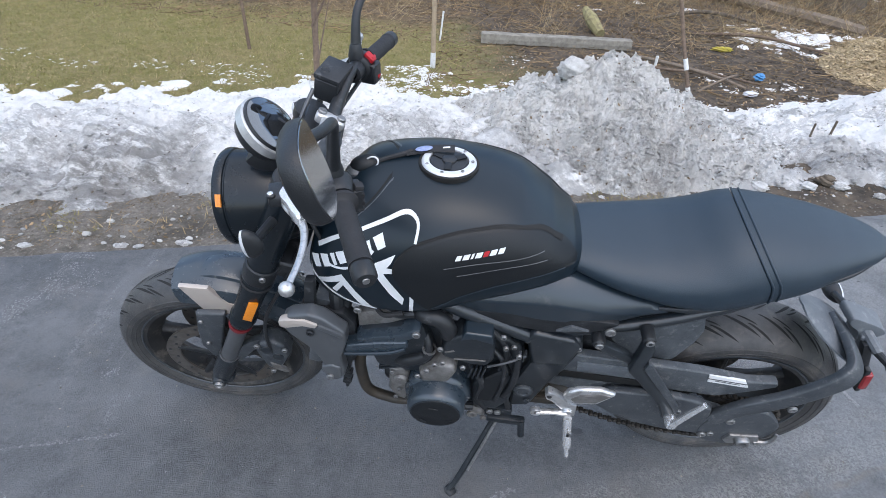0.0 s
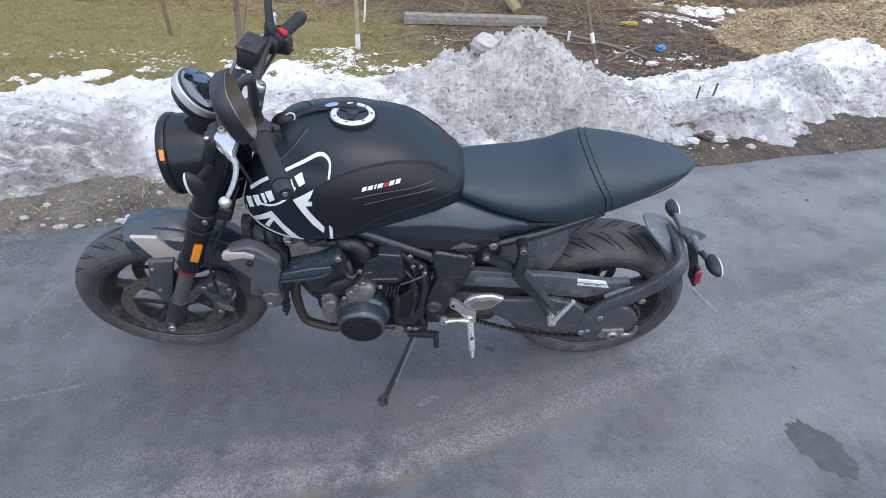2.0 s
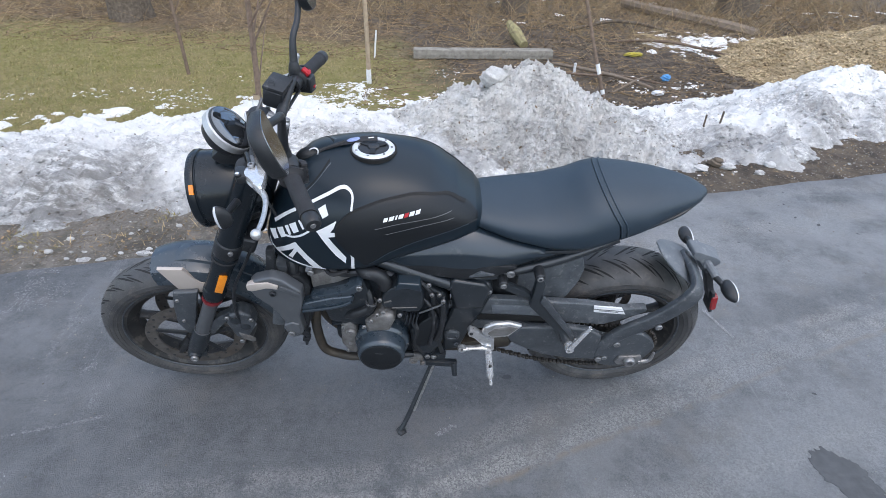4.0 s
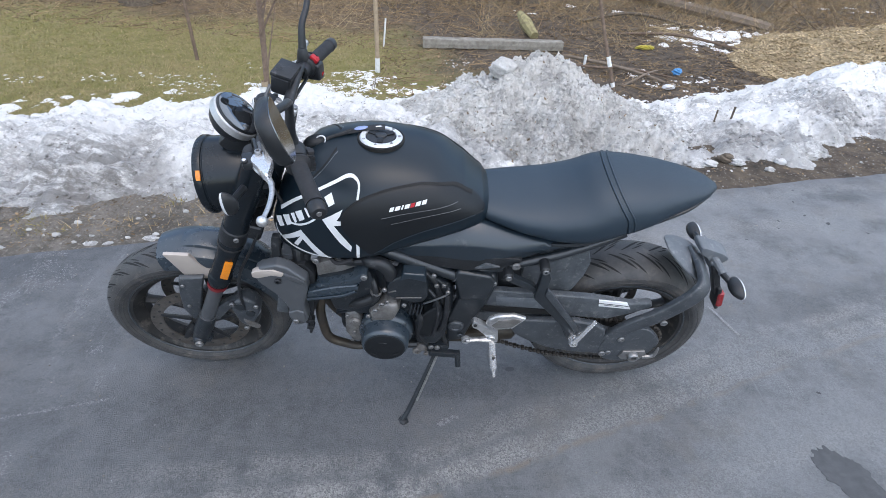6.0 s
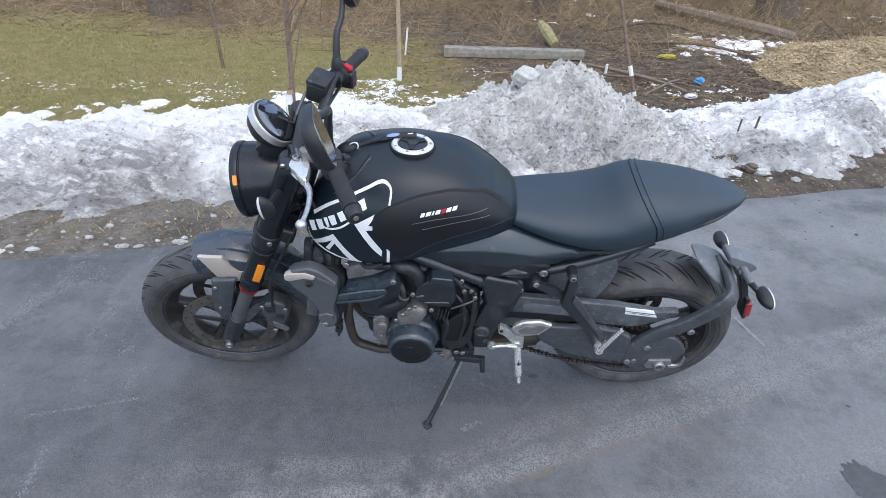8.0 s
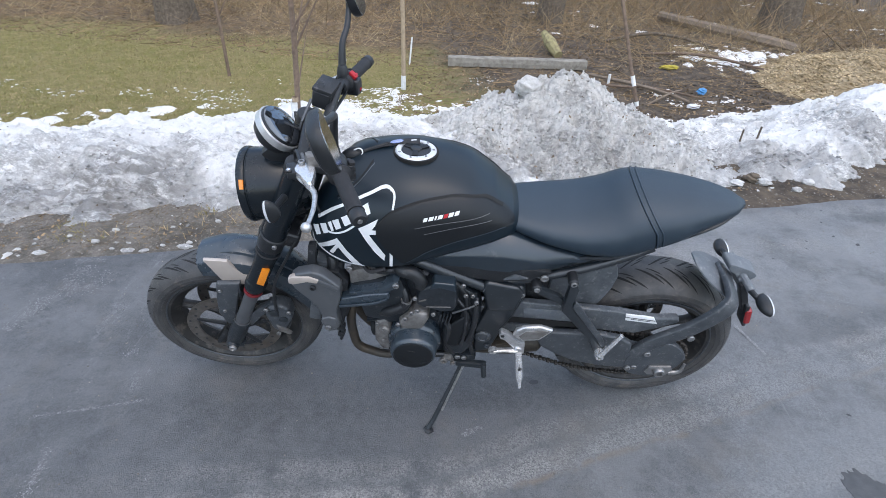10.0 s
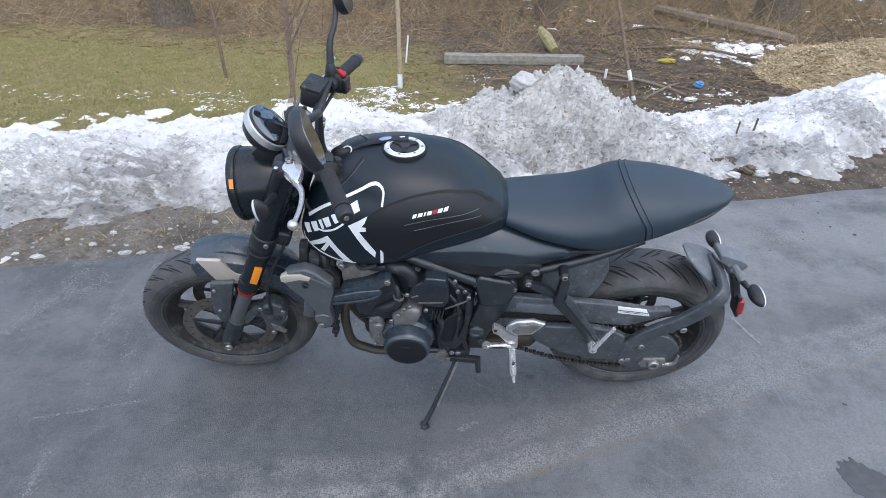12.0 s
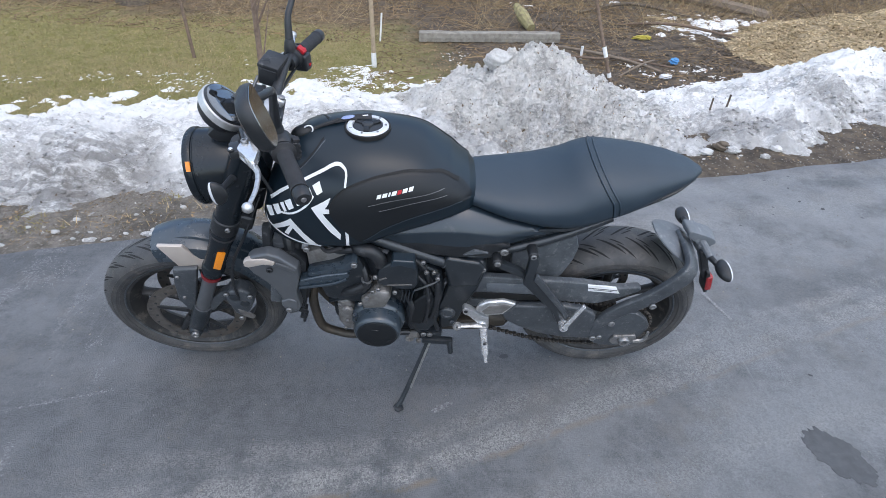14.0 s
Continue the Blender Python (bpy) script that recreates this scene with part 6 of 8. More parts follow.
# radiator and shrouds
rad = part("radiator", box((-0.375, 0, 0.6), (0.035, 0.3, 0.26), (0, 12, 0), 0.008), M_DIRTY, bike, "black radiator behind the front wheel")
for k in range(16):
    part("radiator_fin", box((-0.394 + 0.0005 * k, 0, 0.49 + 0.0142 * k), (0.012, 0.26, 0.004), (0, 12, 0), 0), M_BLACK, rad)
for s in (-1, 1):
    sh = [(-0.424, 0.715), (-0.406, 0.731), (-0.364, 0.744), (-0.334, 0.732), (-0.291, 0.686), (-0.293, 0.644), (-0.311, 0.582), (-0.308, 0.513), (-0.322, 0.49), (-0.347, 0.482), (-0.366, 0.525), (-0.356, 0.552), (-0.366, 0.59), (-0.385, 0.626), (-0.416, 0.665), (-0.428, 0.69)]
    shroud = part("radiator_shroud", slab(sh, s * 0.204, s * 0.17, 0.007, 0.03, 3), M_SHROUD, bike, "grey radiator shroud with a silver-beige cap")
    part("shroud_cap", slab([(-0.43, 0.714), (-0.418, 0.722), (-0.372, 0.726), (-0.346, 0.714), (-0.352, 0.702), (-0.378, 0.706), (-0.418, 0.694), (-0.43, 0.698)], s * 0.2095, s * 0.19, 0.004), M_CHAMP, shroud, "silver-beige cap")
    part("shroud_bolt", bolt((-0.366, s * 0.206, 0.684), (0, s, 0), 0.009), M_BLACK, shroud)
    part("shroud_foot", slab([(-0.362, 0.55), (-0.336, 0.562), (-0.316, 0.553), (-0.314, 0.512), (-0.344, 0.492), (-0.36, 0.528)], s * 0.2085, s * 0.19, 0.005, 0.06, 3), M_SHROUD, shroud, "grey foot of the shroud")
    part("shroud_bolt", bolt((-0.343, s * 0.209, 0.516), (0, s, 0), 0.009), M_STEEL, shroud)
    part("shroud_ridge", slab([(-0.346, 0.714), (-0.3, 0.688), (-0.294, 0.68), (-0.302, 0.672), (-0.352, 0.702)], s * 0.209, s * 0.19, 0.004), M_SHROUD, shroud, "raised grey ridge")
    part("shroud_back", slab([(-0.4, 0.708), (-0.3, 0.708), (-0.278, 0.668), (-0.285, 0.588), (-0.315, 0.448), (-0.335, 0.448), (-0.345, 0.588), (-0.39, 0.648)], s * 0.168, s * 0.13, 0.006), M_BLACK, shroud, "black inner shroud")
    part("shroud_strut", slab([(-0.388, 0.702), (-0.37, 0.809), (-0.349, 0.810), (-0.362, 0.708)], s * 0.172, s * 0.15, 0.005), M_BLACK, shroud)

# engine
eng = part("engine", merge(
    slab([(-0.27, 0.7), (-0.1, 0.71), (0.02, 0.66), (0.1, 0.6), (0.12, 0.42), (0.06, 0.33), (-0.12, 0.31), (-0.2, 0.38), (-0.235, 0.5)], -0.14, 0.14, 0.02, 0.0, 3),
    slab([(-0.27, 0.66), (-0.13, 0.7), (-0.1, 0.58), (-0.13, 0.5), (-0.24, 0.52)], -0.17, 0.17, 0.012, 0, 2)), M_ENGINE, bike, "black three-cylinder engine, dusty")
for k in range(7):
    part("cylinder_fin", box((-0.185 + 0.002 * k, 0, 0.515 + 0.013 * k), (0.11, 0.335, 0.004), (0, -18, 0), 0.001), M_ENGINE, eng)
duct = [(-0.308, 0.609), (-0.3, 0.63), (-0.223, 0.653), (-0.16, 0.664), (-0.157, 0.642), (-0.19, 0.616), (-0.3, 0.594)]
part("cam_cover", slab(duct, -0.197, -0.12, 0.006, 0.03, 3), M_GUARD, eng, "black cam cover with a bevelled lip")
part("cam_cover_lip", tube([(-0.302, -0.199, 0.602), (-0.25, -0.2, 0.612), (-0.2, -0.2, 0.624), (-0.165, -0.199, 0.642)], 0.0042, 8, 24), M_SIDE, eng, "rounded lower lip")
part("cam_cover_rail", slab([(-0.275, 0.655), (-0.179, 0.682), (-0.148, 0.706), (-0.131, 0.706), (-0.133, 0.688), (-0.148, 0.675), (-0.171, 0.659), (-0.27, 0.641)], -0.193, -0.15, 0.004, 0.02), M_GUARD, eng, "stepped upper rail")
part("head_casting", slab([(-0.21, 0.57), (-0.154, 0.612), (-0.112, 0.612), (-0.104, 0.56), (-0.13, 0.502), (-0.172, 0.482), (-0.205, 0.515)], -0.166, -0.1, 0.016, 0.08, 3), M_ENGINE, eng, "dark cylinder head casting")
part("head_pipe", tube([(-0.2, -0.15, 0.53), (-0.165, -0.172, 0.56), (-0.125, -0.174, 0.585), (-0.108, -0.165, 0.61)], [0.014, 0.016, 0.015, 0.012], 14, 24), M_BLACK, eng, "black coolant pipe round the head")
part("air_box", slab([(-0.274, 0.705), (-0.227, 0.722), (-0.156, 0.716), (-0.162, 0.698), (-0.212, 0.671), (-0.275, 0.652)], -0.16, 0.16, 0.01), M_CAST, eng, "dusty air box")
for p in ((-0.1405, -0.192, 0.694), (-0.27, -0.16, 0.72)):
    part("engine_bolt", bolt(p, (0, -1, 0), 0.009, 0.007), M_STEEL, eng)
C = Vector((-0.093, 0, 0.426))
alt = part("alternator_cover", lathe([(0, -0.2325), (0.05, -0.2325), (0.061, -0.231), (0.067, -0.226), (0.07, -0.218), (0.073, -0.185), (0.079, -0.18), (0.082, -0.17), (0.082, -0.14), (0, -0.14)], C, (0, 1, 0), 56), M_GUARD, eng, "round black alternator cover")
part("cover_face", lathe([(0, -0.2345), (0.055, -0.2345), (0.058, -0.2325), (0.058, -0.23), (0, -0.23)], C, (0, 1, 0), 48), M_KNEE, alt, "matte black face plate")
part("cover_ring", lathe([(0.0585, -0.233), (0.061, -0.233), (0.0615, -0.228), (0.058, -0.228)], C, (0, 1, 0), 48, True), M_ENGINE, alt)
for k in range(3):
    part("cover_groove", box((C.x + (-0.004, -0.03, 0.034)[k], -0.235, C.z + (0.026, -0.036, -0.028)[k]), (0.022, 0.002, 0.0035), (0, (8, 40, -34)[k], 0), 0.0008), M_BLACK, alt)
for k in range(9):
    a = 2 * math.pi * k / 9
    part("cover_screw", bolt((C.x + 0.077 * math.cos(a), -0.178, C.z + 0.077 * math.sin(a)), (0, -1, 0), 0.0045), M_MATTE, alt)
part("starter_cover", slab([(-0.09, 0.63), (-0.078, 0.67), (-0.046, 0.69), (-0.034, 0.702), (0.023, 0.698), (0.033, 0.66), (0.035, 0.606), (0.022, 0.578), (-0.016, 0.576), (-0.07, 0.594), (-0.089, 0.603)], -0.184, -0.12, 0.009, 0.07, 3), M_ENGINE, eng, "angular black side casing")
# the bevel's bluish highlight is put into the paint's colour here
part("casing_brow", slab([(-0.05, 0.672), (-0.038, 0.705), (0.022, 0.7), (0.027, 0.668), (-0.02, 0.682)], -0.1855, -0.15, 0.005, 0.04, 3), M_SIDE, eng, "bevelled brow with its highlight put into a bluer paint")
part("casing_groove", box((-0.022, -0.1855, 0.604), (0.07, 0.003, 0.003), (0, -3, 0), 0.0008), M_CAST, eng)
part("casing_mark", box((-0.068, -0.1835, 0.627), (0.022, 0.003, 0.006), (0, -24, 0), 0.001), M_CAST, eng)
part("pump_housing", slab([(-0.143, 0.532), (-0.09, 0.579), (-0.05, 0.571), (-0.046, 0.545), (-0.066, 0.493), (-0.138, 0.488)], -0.188, -0.12, 0.012, 0.1, 3), M_CAST, eng, "bare grey water pump housing")
part("front_casing", slab([(-0.215, 0.5), (-0.17, 0.52), (-0.16, 0.44), (-0.17, 0.345), (-0.2, 0.355), (-0.22, 0.4)], -0.165, -0.1, 0.012, 0.08, 3), M_CAST, eng, "bare grey crankcase front")
part("sprocket_cover", slab([(-0.01, 0.484), (0.027, 0.528), (0.066, 0.568), (0.078, 0.55), (0.06, 0.455), (0.04, 0.4), (-0.008, 0.409)], -0.178, -0.12, 0.01, 0.05, 3), M_KNEE, eng, "black sprocket cover")
part("sensor_wire", tube([(0.02, -0.178, 0.571), (0.055, -0.18, 0.594), (0.085, -0.172, 0.607), (0.088, -0.168, 0.63)], 0.003, 8, 20), M_STANCH, eng, "thin grey sensor wire")
for p in ((0.045, -0.172, 0.686), (0.054, -0.172, 0.645), (-0.089, -0.184, 0.636), (0.086, -0.172, 0.618), (-0.083, -0.186, 0.585), (-0.119, -0.188, 0.548), (-0.036, -0.186, 0.573), (-0.187, -0.168, 0.469), (0.045, -0.16, 0.4), (-0.1, -0.187, 0.575), (-0.14, -0.187, 0.52), (0.075, -0.15, 0.62)):
    part("engine_bolt", bolt(p, (0, -1, 0), 0.0068, 0.006), M_STEEL, eng)
part("wiring", tube([(-0.02, -0.16, 0.56), (0.01, -0.175, 0.5), (0.005, -0.17, 0.42), (0.03, -0.165, 0.36)], 0.009, 8, 24), M_BLACK, eng)
part("wiring", tube([(0.06, -0.155, 0.6), (0.085, -0.16, 0.52), (0.075, -0.165, 0.44), (0.09, -0.16, 0.36)], 0.008, 8, 24), M_BLACK, eng)
part("coolant_hose", tube([(-0.15, -0.13, 0.71), (-0.125, -0.16, 0.722), (-0.096, -0.165, 0.718), (-0.075, -0.168, 0.692), (-0.075, -0.165, 0.67)], 0.019, 14, 24), M_BLACK, eng, "thick black coolant elbow")
part("coolant_hose", tube([(-0.3, -0.13, 0.72), (-0.31, -0.15, 0.65), (-0.29, -0.15, 0.58), (-0.31, -0.14, 0.5)], 0.013, 12, 24), M_BLACK, eng)
part("exhaust_pipe", tube([(-0.2, -0.11, 0.57), (-0.268, -0.12, 0.555), (-0.292, -0.128, 0.48), (-0.292, -0.13, 0.39), (-0.28, -0.13, 0.328), (-0.24, -0.128, 0.297), (-0.18, -0.12, 0.272), (-0.05, -0.08, 0.25), (0.05, -0.04, 0.24)], 0.0145, 14, 48), M_PIPE, eng, "heat-browned exhaust header pipe")
for s, n in ((-0.03, 2), (0.06, 3)):
    part("exhaust_pipe", tube([(-0.22, s, 0.57), (-0.28, s * 1.02, 0.55), (-0.3, s, 0.46), (-0.27, s, 0.36), (-0.2, s * 0.8, 0.28), (-0.08, s * 0.5, 0.24), (0.05, s * 0.3, 0.23)], 0.0195, 14, 40), M_PIPE, eng, "dark exhaust header pipe")
part("silencer", loft([[Vector((u, 0.03 + a * math.cos(t), z + h * math.sin(t))) for t in np.linspace(0, 2 * math.pi, 25)[:-1]] for u, a, z, h in ((0.0, 0.06, 0.24, 0.03), (0.04, 0.1, 0.245, 0.06), (0.22, 0.11, 0.26, 0.065), (0.32, 0.1, 0.27, 0.06), (0.36, 0.06, 0.275, 0.04))]), M_PIPE, eng, "underslung exhaust box")
# more of the engine's left side: hoses, clamps, wiring, ribs
for pts, r in (([(-0.24, -0.12, 0.735), (-0.2, -0.15, 0.71), (-0.13, -0.155, 0.715), (-0.07, -0.15, 0.7)], 0.011), ([(-0.33, -0.1, 0.78), (-0.32, -0.14, 0.72), (-0.325, -0.15, 0.66)], 0.016), ([(-0.02, -0.14, 0.7), (0.04, -0.16, 0.66), (0.06, -0.16, 0.6), (0.05, -0.165, 0.54)], 0.007),
               ([(0.02, -0.15, 0.62), (0.055, -0.17, 0.58), (0.06, -0.178, 0.5), (0.05, -0.178, 0.42)], 0.006), ([(-0.13, -0.15, 0.66), (-0.115, -0.175, 0.62), (-0.13, -0.18, 0.57)], 0.009), ([(-0.2, -0.14, 0.38), (-0.15, -0.16, 0.35), (-0.09, -0.16, 0.34), (0.0, -0.15, 0.33)], 0.012)):
    part("hose", tube(pts, r, 10, 24), M_BLACK, eng)
for c, d in (((-0.115, -0.17, 0.61), (0.2, 0, 1)), ((-0.322, -0.145, 0.69), (0, 0.2, 1)), ((-0.08, -0.16, 0.685), (0.6, 0, 1))):
    part("hose_clamp", lathe([(0.0125, -0.004), (0.0165, -0.004), (0.0165, 0.004), (0.0125, 0.004)], c, d, 16, True), M_STEEL, eng)
for k in range(4):
    part("casing_rib", box((-0.018 + 0.01 * k, -0.178, 0.545), (0.004, 0.012, 0.045), (0, 10, 0), 0.001), M_ENGINE, eng)
part("brass_bracket", slab([(0.125, 0.345), (0.235, 0.36), (0.24, 0.335), (0.13, 0.322)], -0.12, -0.1, 0.003), M_PIPE, eng, "rust-brown bracket under the engine")
ring_pts = []
for k in range(15):
    f = k / 14
    ring_pts.append(Vector((0.085 - 0.02 * f + 0.01 * math.sin(3 * f), -0.168 - 0.008 * math.sin(3 * f), 0.6 - 0.17 * f)))
part("breather_hose", tube([q for k in range(len(ring_pts) - 1) for q in (ring_pts[k], ring_pts[k].lerp(ring_pts[k + 1], 0.5))], [0.0095 if k % 2 else 0.0075 for k in range(28)], 10), M_BLACK, eng, "corrugated black breather hose")
part("rear_crankcase", slab([(0.0, 0.47), (0.02, 0.53), (0.075, 0.56), (0.098, 0.5), (0.09, 0.4), (0.06, 0.35), (-0.005, 0.36), (-0.012, 0.42)], -0.172, -0.11, 0.014, 0.08, 3), M_ENGINE, eng, "black rear crankcase half")
part("timing_boss", lathe([(0, 0.008), (0.014, 0.008), (0.018, 0.004), (0.019, 0), (0, 0)], (-0.185, -0.166, 0.46), (0, -1, 0), 24), M_CAST, eng, "bare grey core plug")
for u, w in ((-0.205, 0.49), (-0.165, 0.375), (-0.19, 0.41), (-0.2, 0.372)):
    part("engine_bolt", bolt((u, -0.166, w), (0, -1, 0), 0.006, 0.005), M_STEEL, eng)
for k, (u, w) in enumerate(((-0.32, 0.5), (-0.314, 0.47), (-0.318, 0.44))):
    part("loom_plug", box((u, -0.168, w), (0.02, 0.024, 0.018), (0, 12 + 9 * k, 0), 0.004), M_BLACK, eng)
part("loom", tube([(-0.33, -0.16, 0.6), (-0.318, -0.172, 0.53), (-0.312, -0.172, 0.46), (-0.322, -0.17, 0.41)], 0.005, 8, 20), M_BLACK, eng)
part("spark_lead", tube([(-0.25, -0.1, 0.74), (-0.22, -0.165, 0.72), (-0.17, -0.17, 0.735)], 0.006, 8, 16), M_GRIP, eng)
part("oil_filter", lathe([(0, -0.03), (0.03, -0.03), (0.034, -0.024), (0.034, 0.03), (0, 0.03)], (-0.21, -0.07, 0.36), (1, 0, 0.2), 24), M_BLACK, eng)

# swingarm
for s in (-1, 1):
    arm = [(0.09, 0.5), (0.2, 0.552), (0.42, 0.545), (0.6, 0.52), (0.66, 0.47), (0.69, 0.4), (0.735, 0.335), (0.72, 0.27), (0.62, 0.275), (0.5, 0.335), (0.3, 0.42), (0.12, 0.43)] if s > 0 else [(0.09, 0.54), (0.223, 0.572), (0.419, 0.559), (0.527, 0.55), (0.64, 0.529), (0.704, 0.535), (0.71, 0.516), (0.654, 0.483), (0.588, 0.452), (0.44, 0.463), (0.232, 0.488), (0.12, 0.48)]
    sw = part("swingarm", slab(arm, s * 0.125, s * 0.1, 0.008, 0.0, 3), M_DIRTY, bike, "dusty black swingarm")
part("swingarm_lower", slab([(0.1, 0.47), (0.3, 0.465), (0.5, 0.42), (0.62, 0.385), (0.74, 0.345), (0.75, 0.28), (0.68, 0.262), (0.55, 0.3), (0.4, 0.345), (0.22, 0.425), (0.1, 0.44)], -0.122, -0.1, 0.006), M_DIRTY, sw)
part("chain_guard", slab([(0.285, 0.425), (0.326, 0.468), (0.477, 0.47), (0.55, 0.454), (0.59, 0.426), (0.601, 0.353), (0.6, 0.297), (0.5, 0.304), (0.415, 0.325), (0.345, 0.362), (0.3, 0.395)], -0.15, -0.128, 0.008, 0.03, 3), M_MATTE, sw, "black chain guard")
stk = part("warning_sticker", slab([(0.54, 0.545), (0.629, 0.532), (0.645, 0.506), (0.545, 0.517)], -0.1268, -0.12, 0.0005), M_STICK, sw, "pale warning sticker with unreadable print")
part("print_bar", slab([(0.541, 0.533), (0.635, 0.522), (0.635, 0.519), (0.541, 0.53)], -0.1276, -0.126, 0), M_INK, stk)
part("print_bar", slab([(0.56, 0.525), (0.62, 0.5175), (0.62, 0.5155), (0.56, 0.523)], -0.1276, -0.126, 0), M_INK, stk)
part("dust_panel", slab([(0.232, 0.548), (0.36, 0.544), (0.388, 0.5), (0.3, 0.506), (0.238, 0.512)], -0.1285, -0.12, 0.002), M_DUSTY, sw, "dust-caked upper panel")
# shade round the chain, painted as a flat near-black band
part("chain_shade", slab([(0.19, 0.506), (0.3, 0.5), (0.45, 0.49), (0.45, 0.468), (0.3, 0.474), (0.19, 0.482)], -0.1275, -0.12, 0.001), M_GROOVE, sw, "dark band painted for the shade round the chain")
part("rear_axle", merge(bolt((0.70, -0.158, 0.31), (0, -1, 0), 0.019, 0.016), slab([(0.655, 0.3), (0.665, 0.328), (0.735, 0.334), (0.745, 0.31), (0.73, 0.288), (0.67, 0.284)], -0.16, -0.15, 0.004)), M_STEEL, sw, "steel axle nut and adjuster plate")
part("adjuster_hook", merge(tube([(0.735, -0.157, 0.3), (0.768, -0.158, 0.312), (0.772, -0.158, 0.352)], [0.008, 0.007, 0.004], 8, 12)), M_STEEL, sw)
for p in ((0.62, -0.151, 0.315), (0.69, -0.127, 0.37), (0.505, -0.151, 0.41)):
    part("arm_bolt", bolt(p, (0, -1, 0), 0.009, 0.006), M_STEEL, sw)
# chain and sprocket
part("sprocket", lathe([(0.03, -0.103), (0.098, -0.103), (0.098, -0.097), (0.03, -0.097)], REAR, (0, 1, 0), 60, True), M_CHAIN, rear, "steel rear sprocket")
cb = []
path = [Vector((0.08, -0.1, 0.485)).lerp(Vector((0.69, -0.1, 0.41)), t) for t in np.linspace(0, 1, 40)] + curve_points([(0.1, -0.1, 0.36), (0.265, -0.104, 0.295), (0.417, -0.106, 0.24), (0.562, -0.104, 0.214), (0.69, -0.1, 0.208)], 44)
path += [REAR + Vector((0.1 * math.cos(t), -0.1, 0.1 * math.sin(t))) for t in np.linspace(-1.5, 1.5, 20)]
for k, p in enumerate(path):
    cb.append(box(p, (0.0125, 0.016 if k % 2 else 0.011, 0.0105), (0, 7 if k < 40 else 17, 0), 0.002, 1))
part("drive_chain", merge(*cb), M_CHAIN, sw, "oily drive chain")

# hugger and plate arm
rings = []
for k in range(16):
    th = radians(176 - 36 * k / 15)
    ring = []
    for px, dr in ((-1.0, -0.045), (-0.97, -0.01), (-0.7, 0.006), (0, 0.012), (0.7, 0.006), (0.97, -0.01), (1.0, -0.045), (0.96, -0.045), (0.92, -0.012), (0.7, 0.0), (0, 0.006), (-0.7, 0.0), (-0.92, -0.012), (-0.96, -0.045)):
        r = 0.337 + dr
        ring.append(REAR + Vector((r * math.cos(th), 0.083 * px, r * math.sin(th))))
    rings.append(ring)
part("rear_hugger", loft(rings), M_DIRTY, bike, "dusty black inner rear mudguard")
plate = rounded([(0.59, 0.3), (0.585, 0.36), (0.615, 0.41), (0.66, 0.435), (0.71, 0.44), (0.755, 0.4), (0.77, 0.36), (0.745, 0.3), (0.7, 0.268), (0.63, 0.268)], 40)
pa = part("plate_arm", merge(slab(plate, -0.152, -0.13, 0.008, 0.0, 3), tube([(0.6, -0.142, 0.375), (0.65, -0.145, 0.443), (0.728, -0.147, 0.51), (0.784, -0.146, 0.576), (0.81, -0.14, 0.612), (0.826, -0.118, 0.628), (0.834, -0.06, 0.632), (0.836, 0.02, 0.626)], [0.0105, 0.0115, 0.0115, 0.0115, 0.0115, 0.0105, 0.01, 0.009], 20, 60, 2.1, sq=0.35)), M_MATTE, bike, "dusty black plate carrier arm curving behind the wheel")
for p in ((0.642, -0.153, 0.39), (0.742, -0.161, 0.49), (0.6, -0.153, 0.31)):
    part("arm_bolt", bolt(p, (0, -1, 0), 0.011, 0.006), M_STEEL, pa)
flap = []
for k in range(22):
    f = k / 21
    a = Vector((0.73 + 0.14 * f, 0, 0.676 - 0.07 * f))
    up = Vector((0.447, 0, 0.894))
    wid = 0.004 + 0.092 * math.sin(math.pi / 2 * f) ** 0.62
    cross = [(p, -0.02 * wid / 0.088 * p * p) for p in np.linspace(-1, 1, 13)]
    flap.append([a + up * (q + o) + Vector((0, p * wid, 0)) for o, row in ((0.004, cross), (0.0, cross[::-1])) for p, q in row])
part("rear_mudguard", loft(flap), M_DUSTY, pa, "dusty grey rear mudguard")
hold = part("plate_holder", merge(slab(rounded([(0.832, 0.68), (0.872, 0.669), (0.915, 0.652), (0.936, 0.632), (0.922, 0.612), (0.905, 0.585), (0.885, 0.59), (0.868, 0.63), (0.835, 0.654)], 36), -0.026, 0.026, 0.009, 0.12, 3), tube([(0.87, 0.05, 0.648), (0.885, -0.01, 0.635), (0.905, -0.07, 0.615)], 0.012, 10, 12), box((0.9, -0.025, 0.6), (0.026, 0.03, 0.07), (0, -24, 0), 0.008, 3)), M_DUSTY, pa, "dusty grey plate holder")
part("tail_reflector", box((0.946, -0.06, 0.494), (0.022, 0.028, 0.066), (0, -14, 0), 0.01, 3), M_REDLENS, hold, "red rear reflector")
part("reflector_bracket", merge(box((0.915, -0.035, 0.56), (0.02, 0.04, 0.13), (0, -24, 0), 0.004), box((0.94, -0.045, 0.495), (0.012, 0.05, 0.095), (0, -14, 0), 0.004)), M_BLACK, hold)
for s, c, stem in ((-1, (0.92, -0.125, 0.617), (0.89, -0.03, 0.615)), (1, (0.885, 0.13, 0.6), (0.87, 0.03, 0.64))):
    indicator(Vector(c), (1, 0, -0.1), None, Vector(stem), 0.55, 1.1, 1.15)

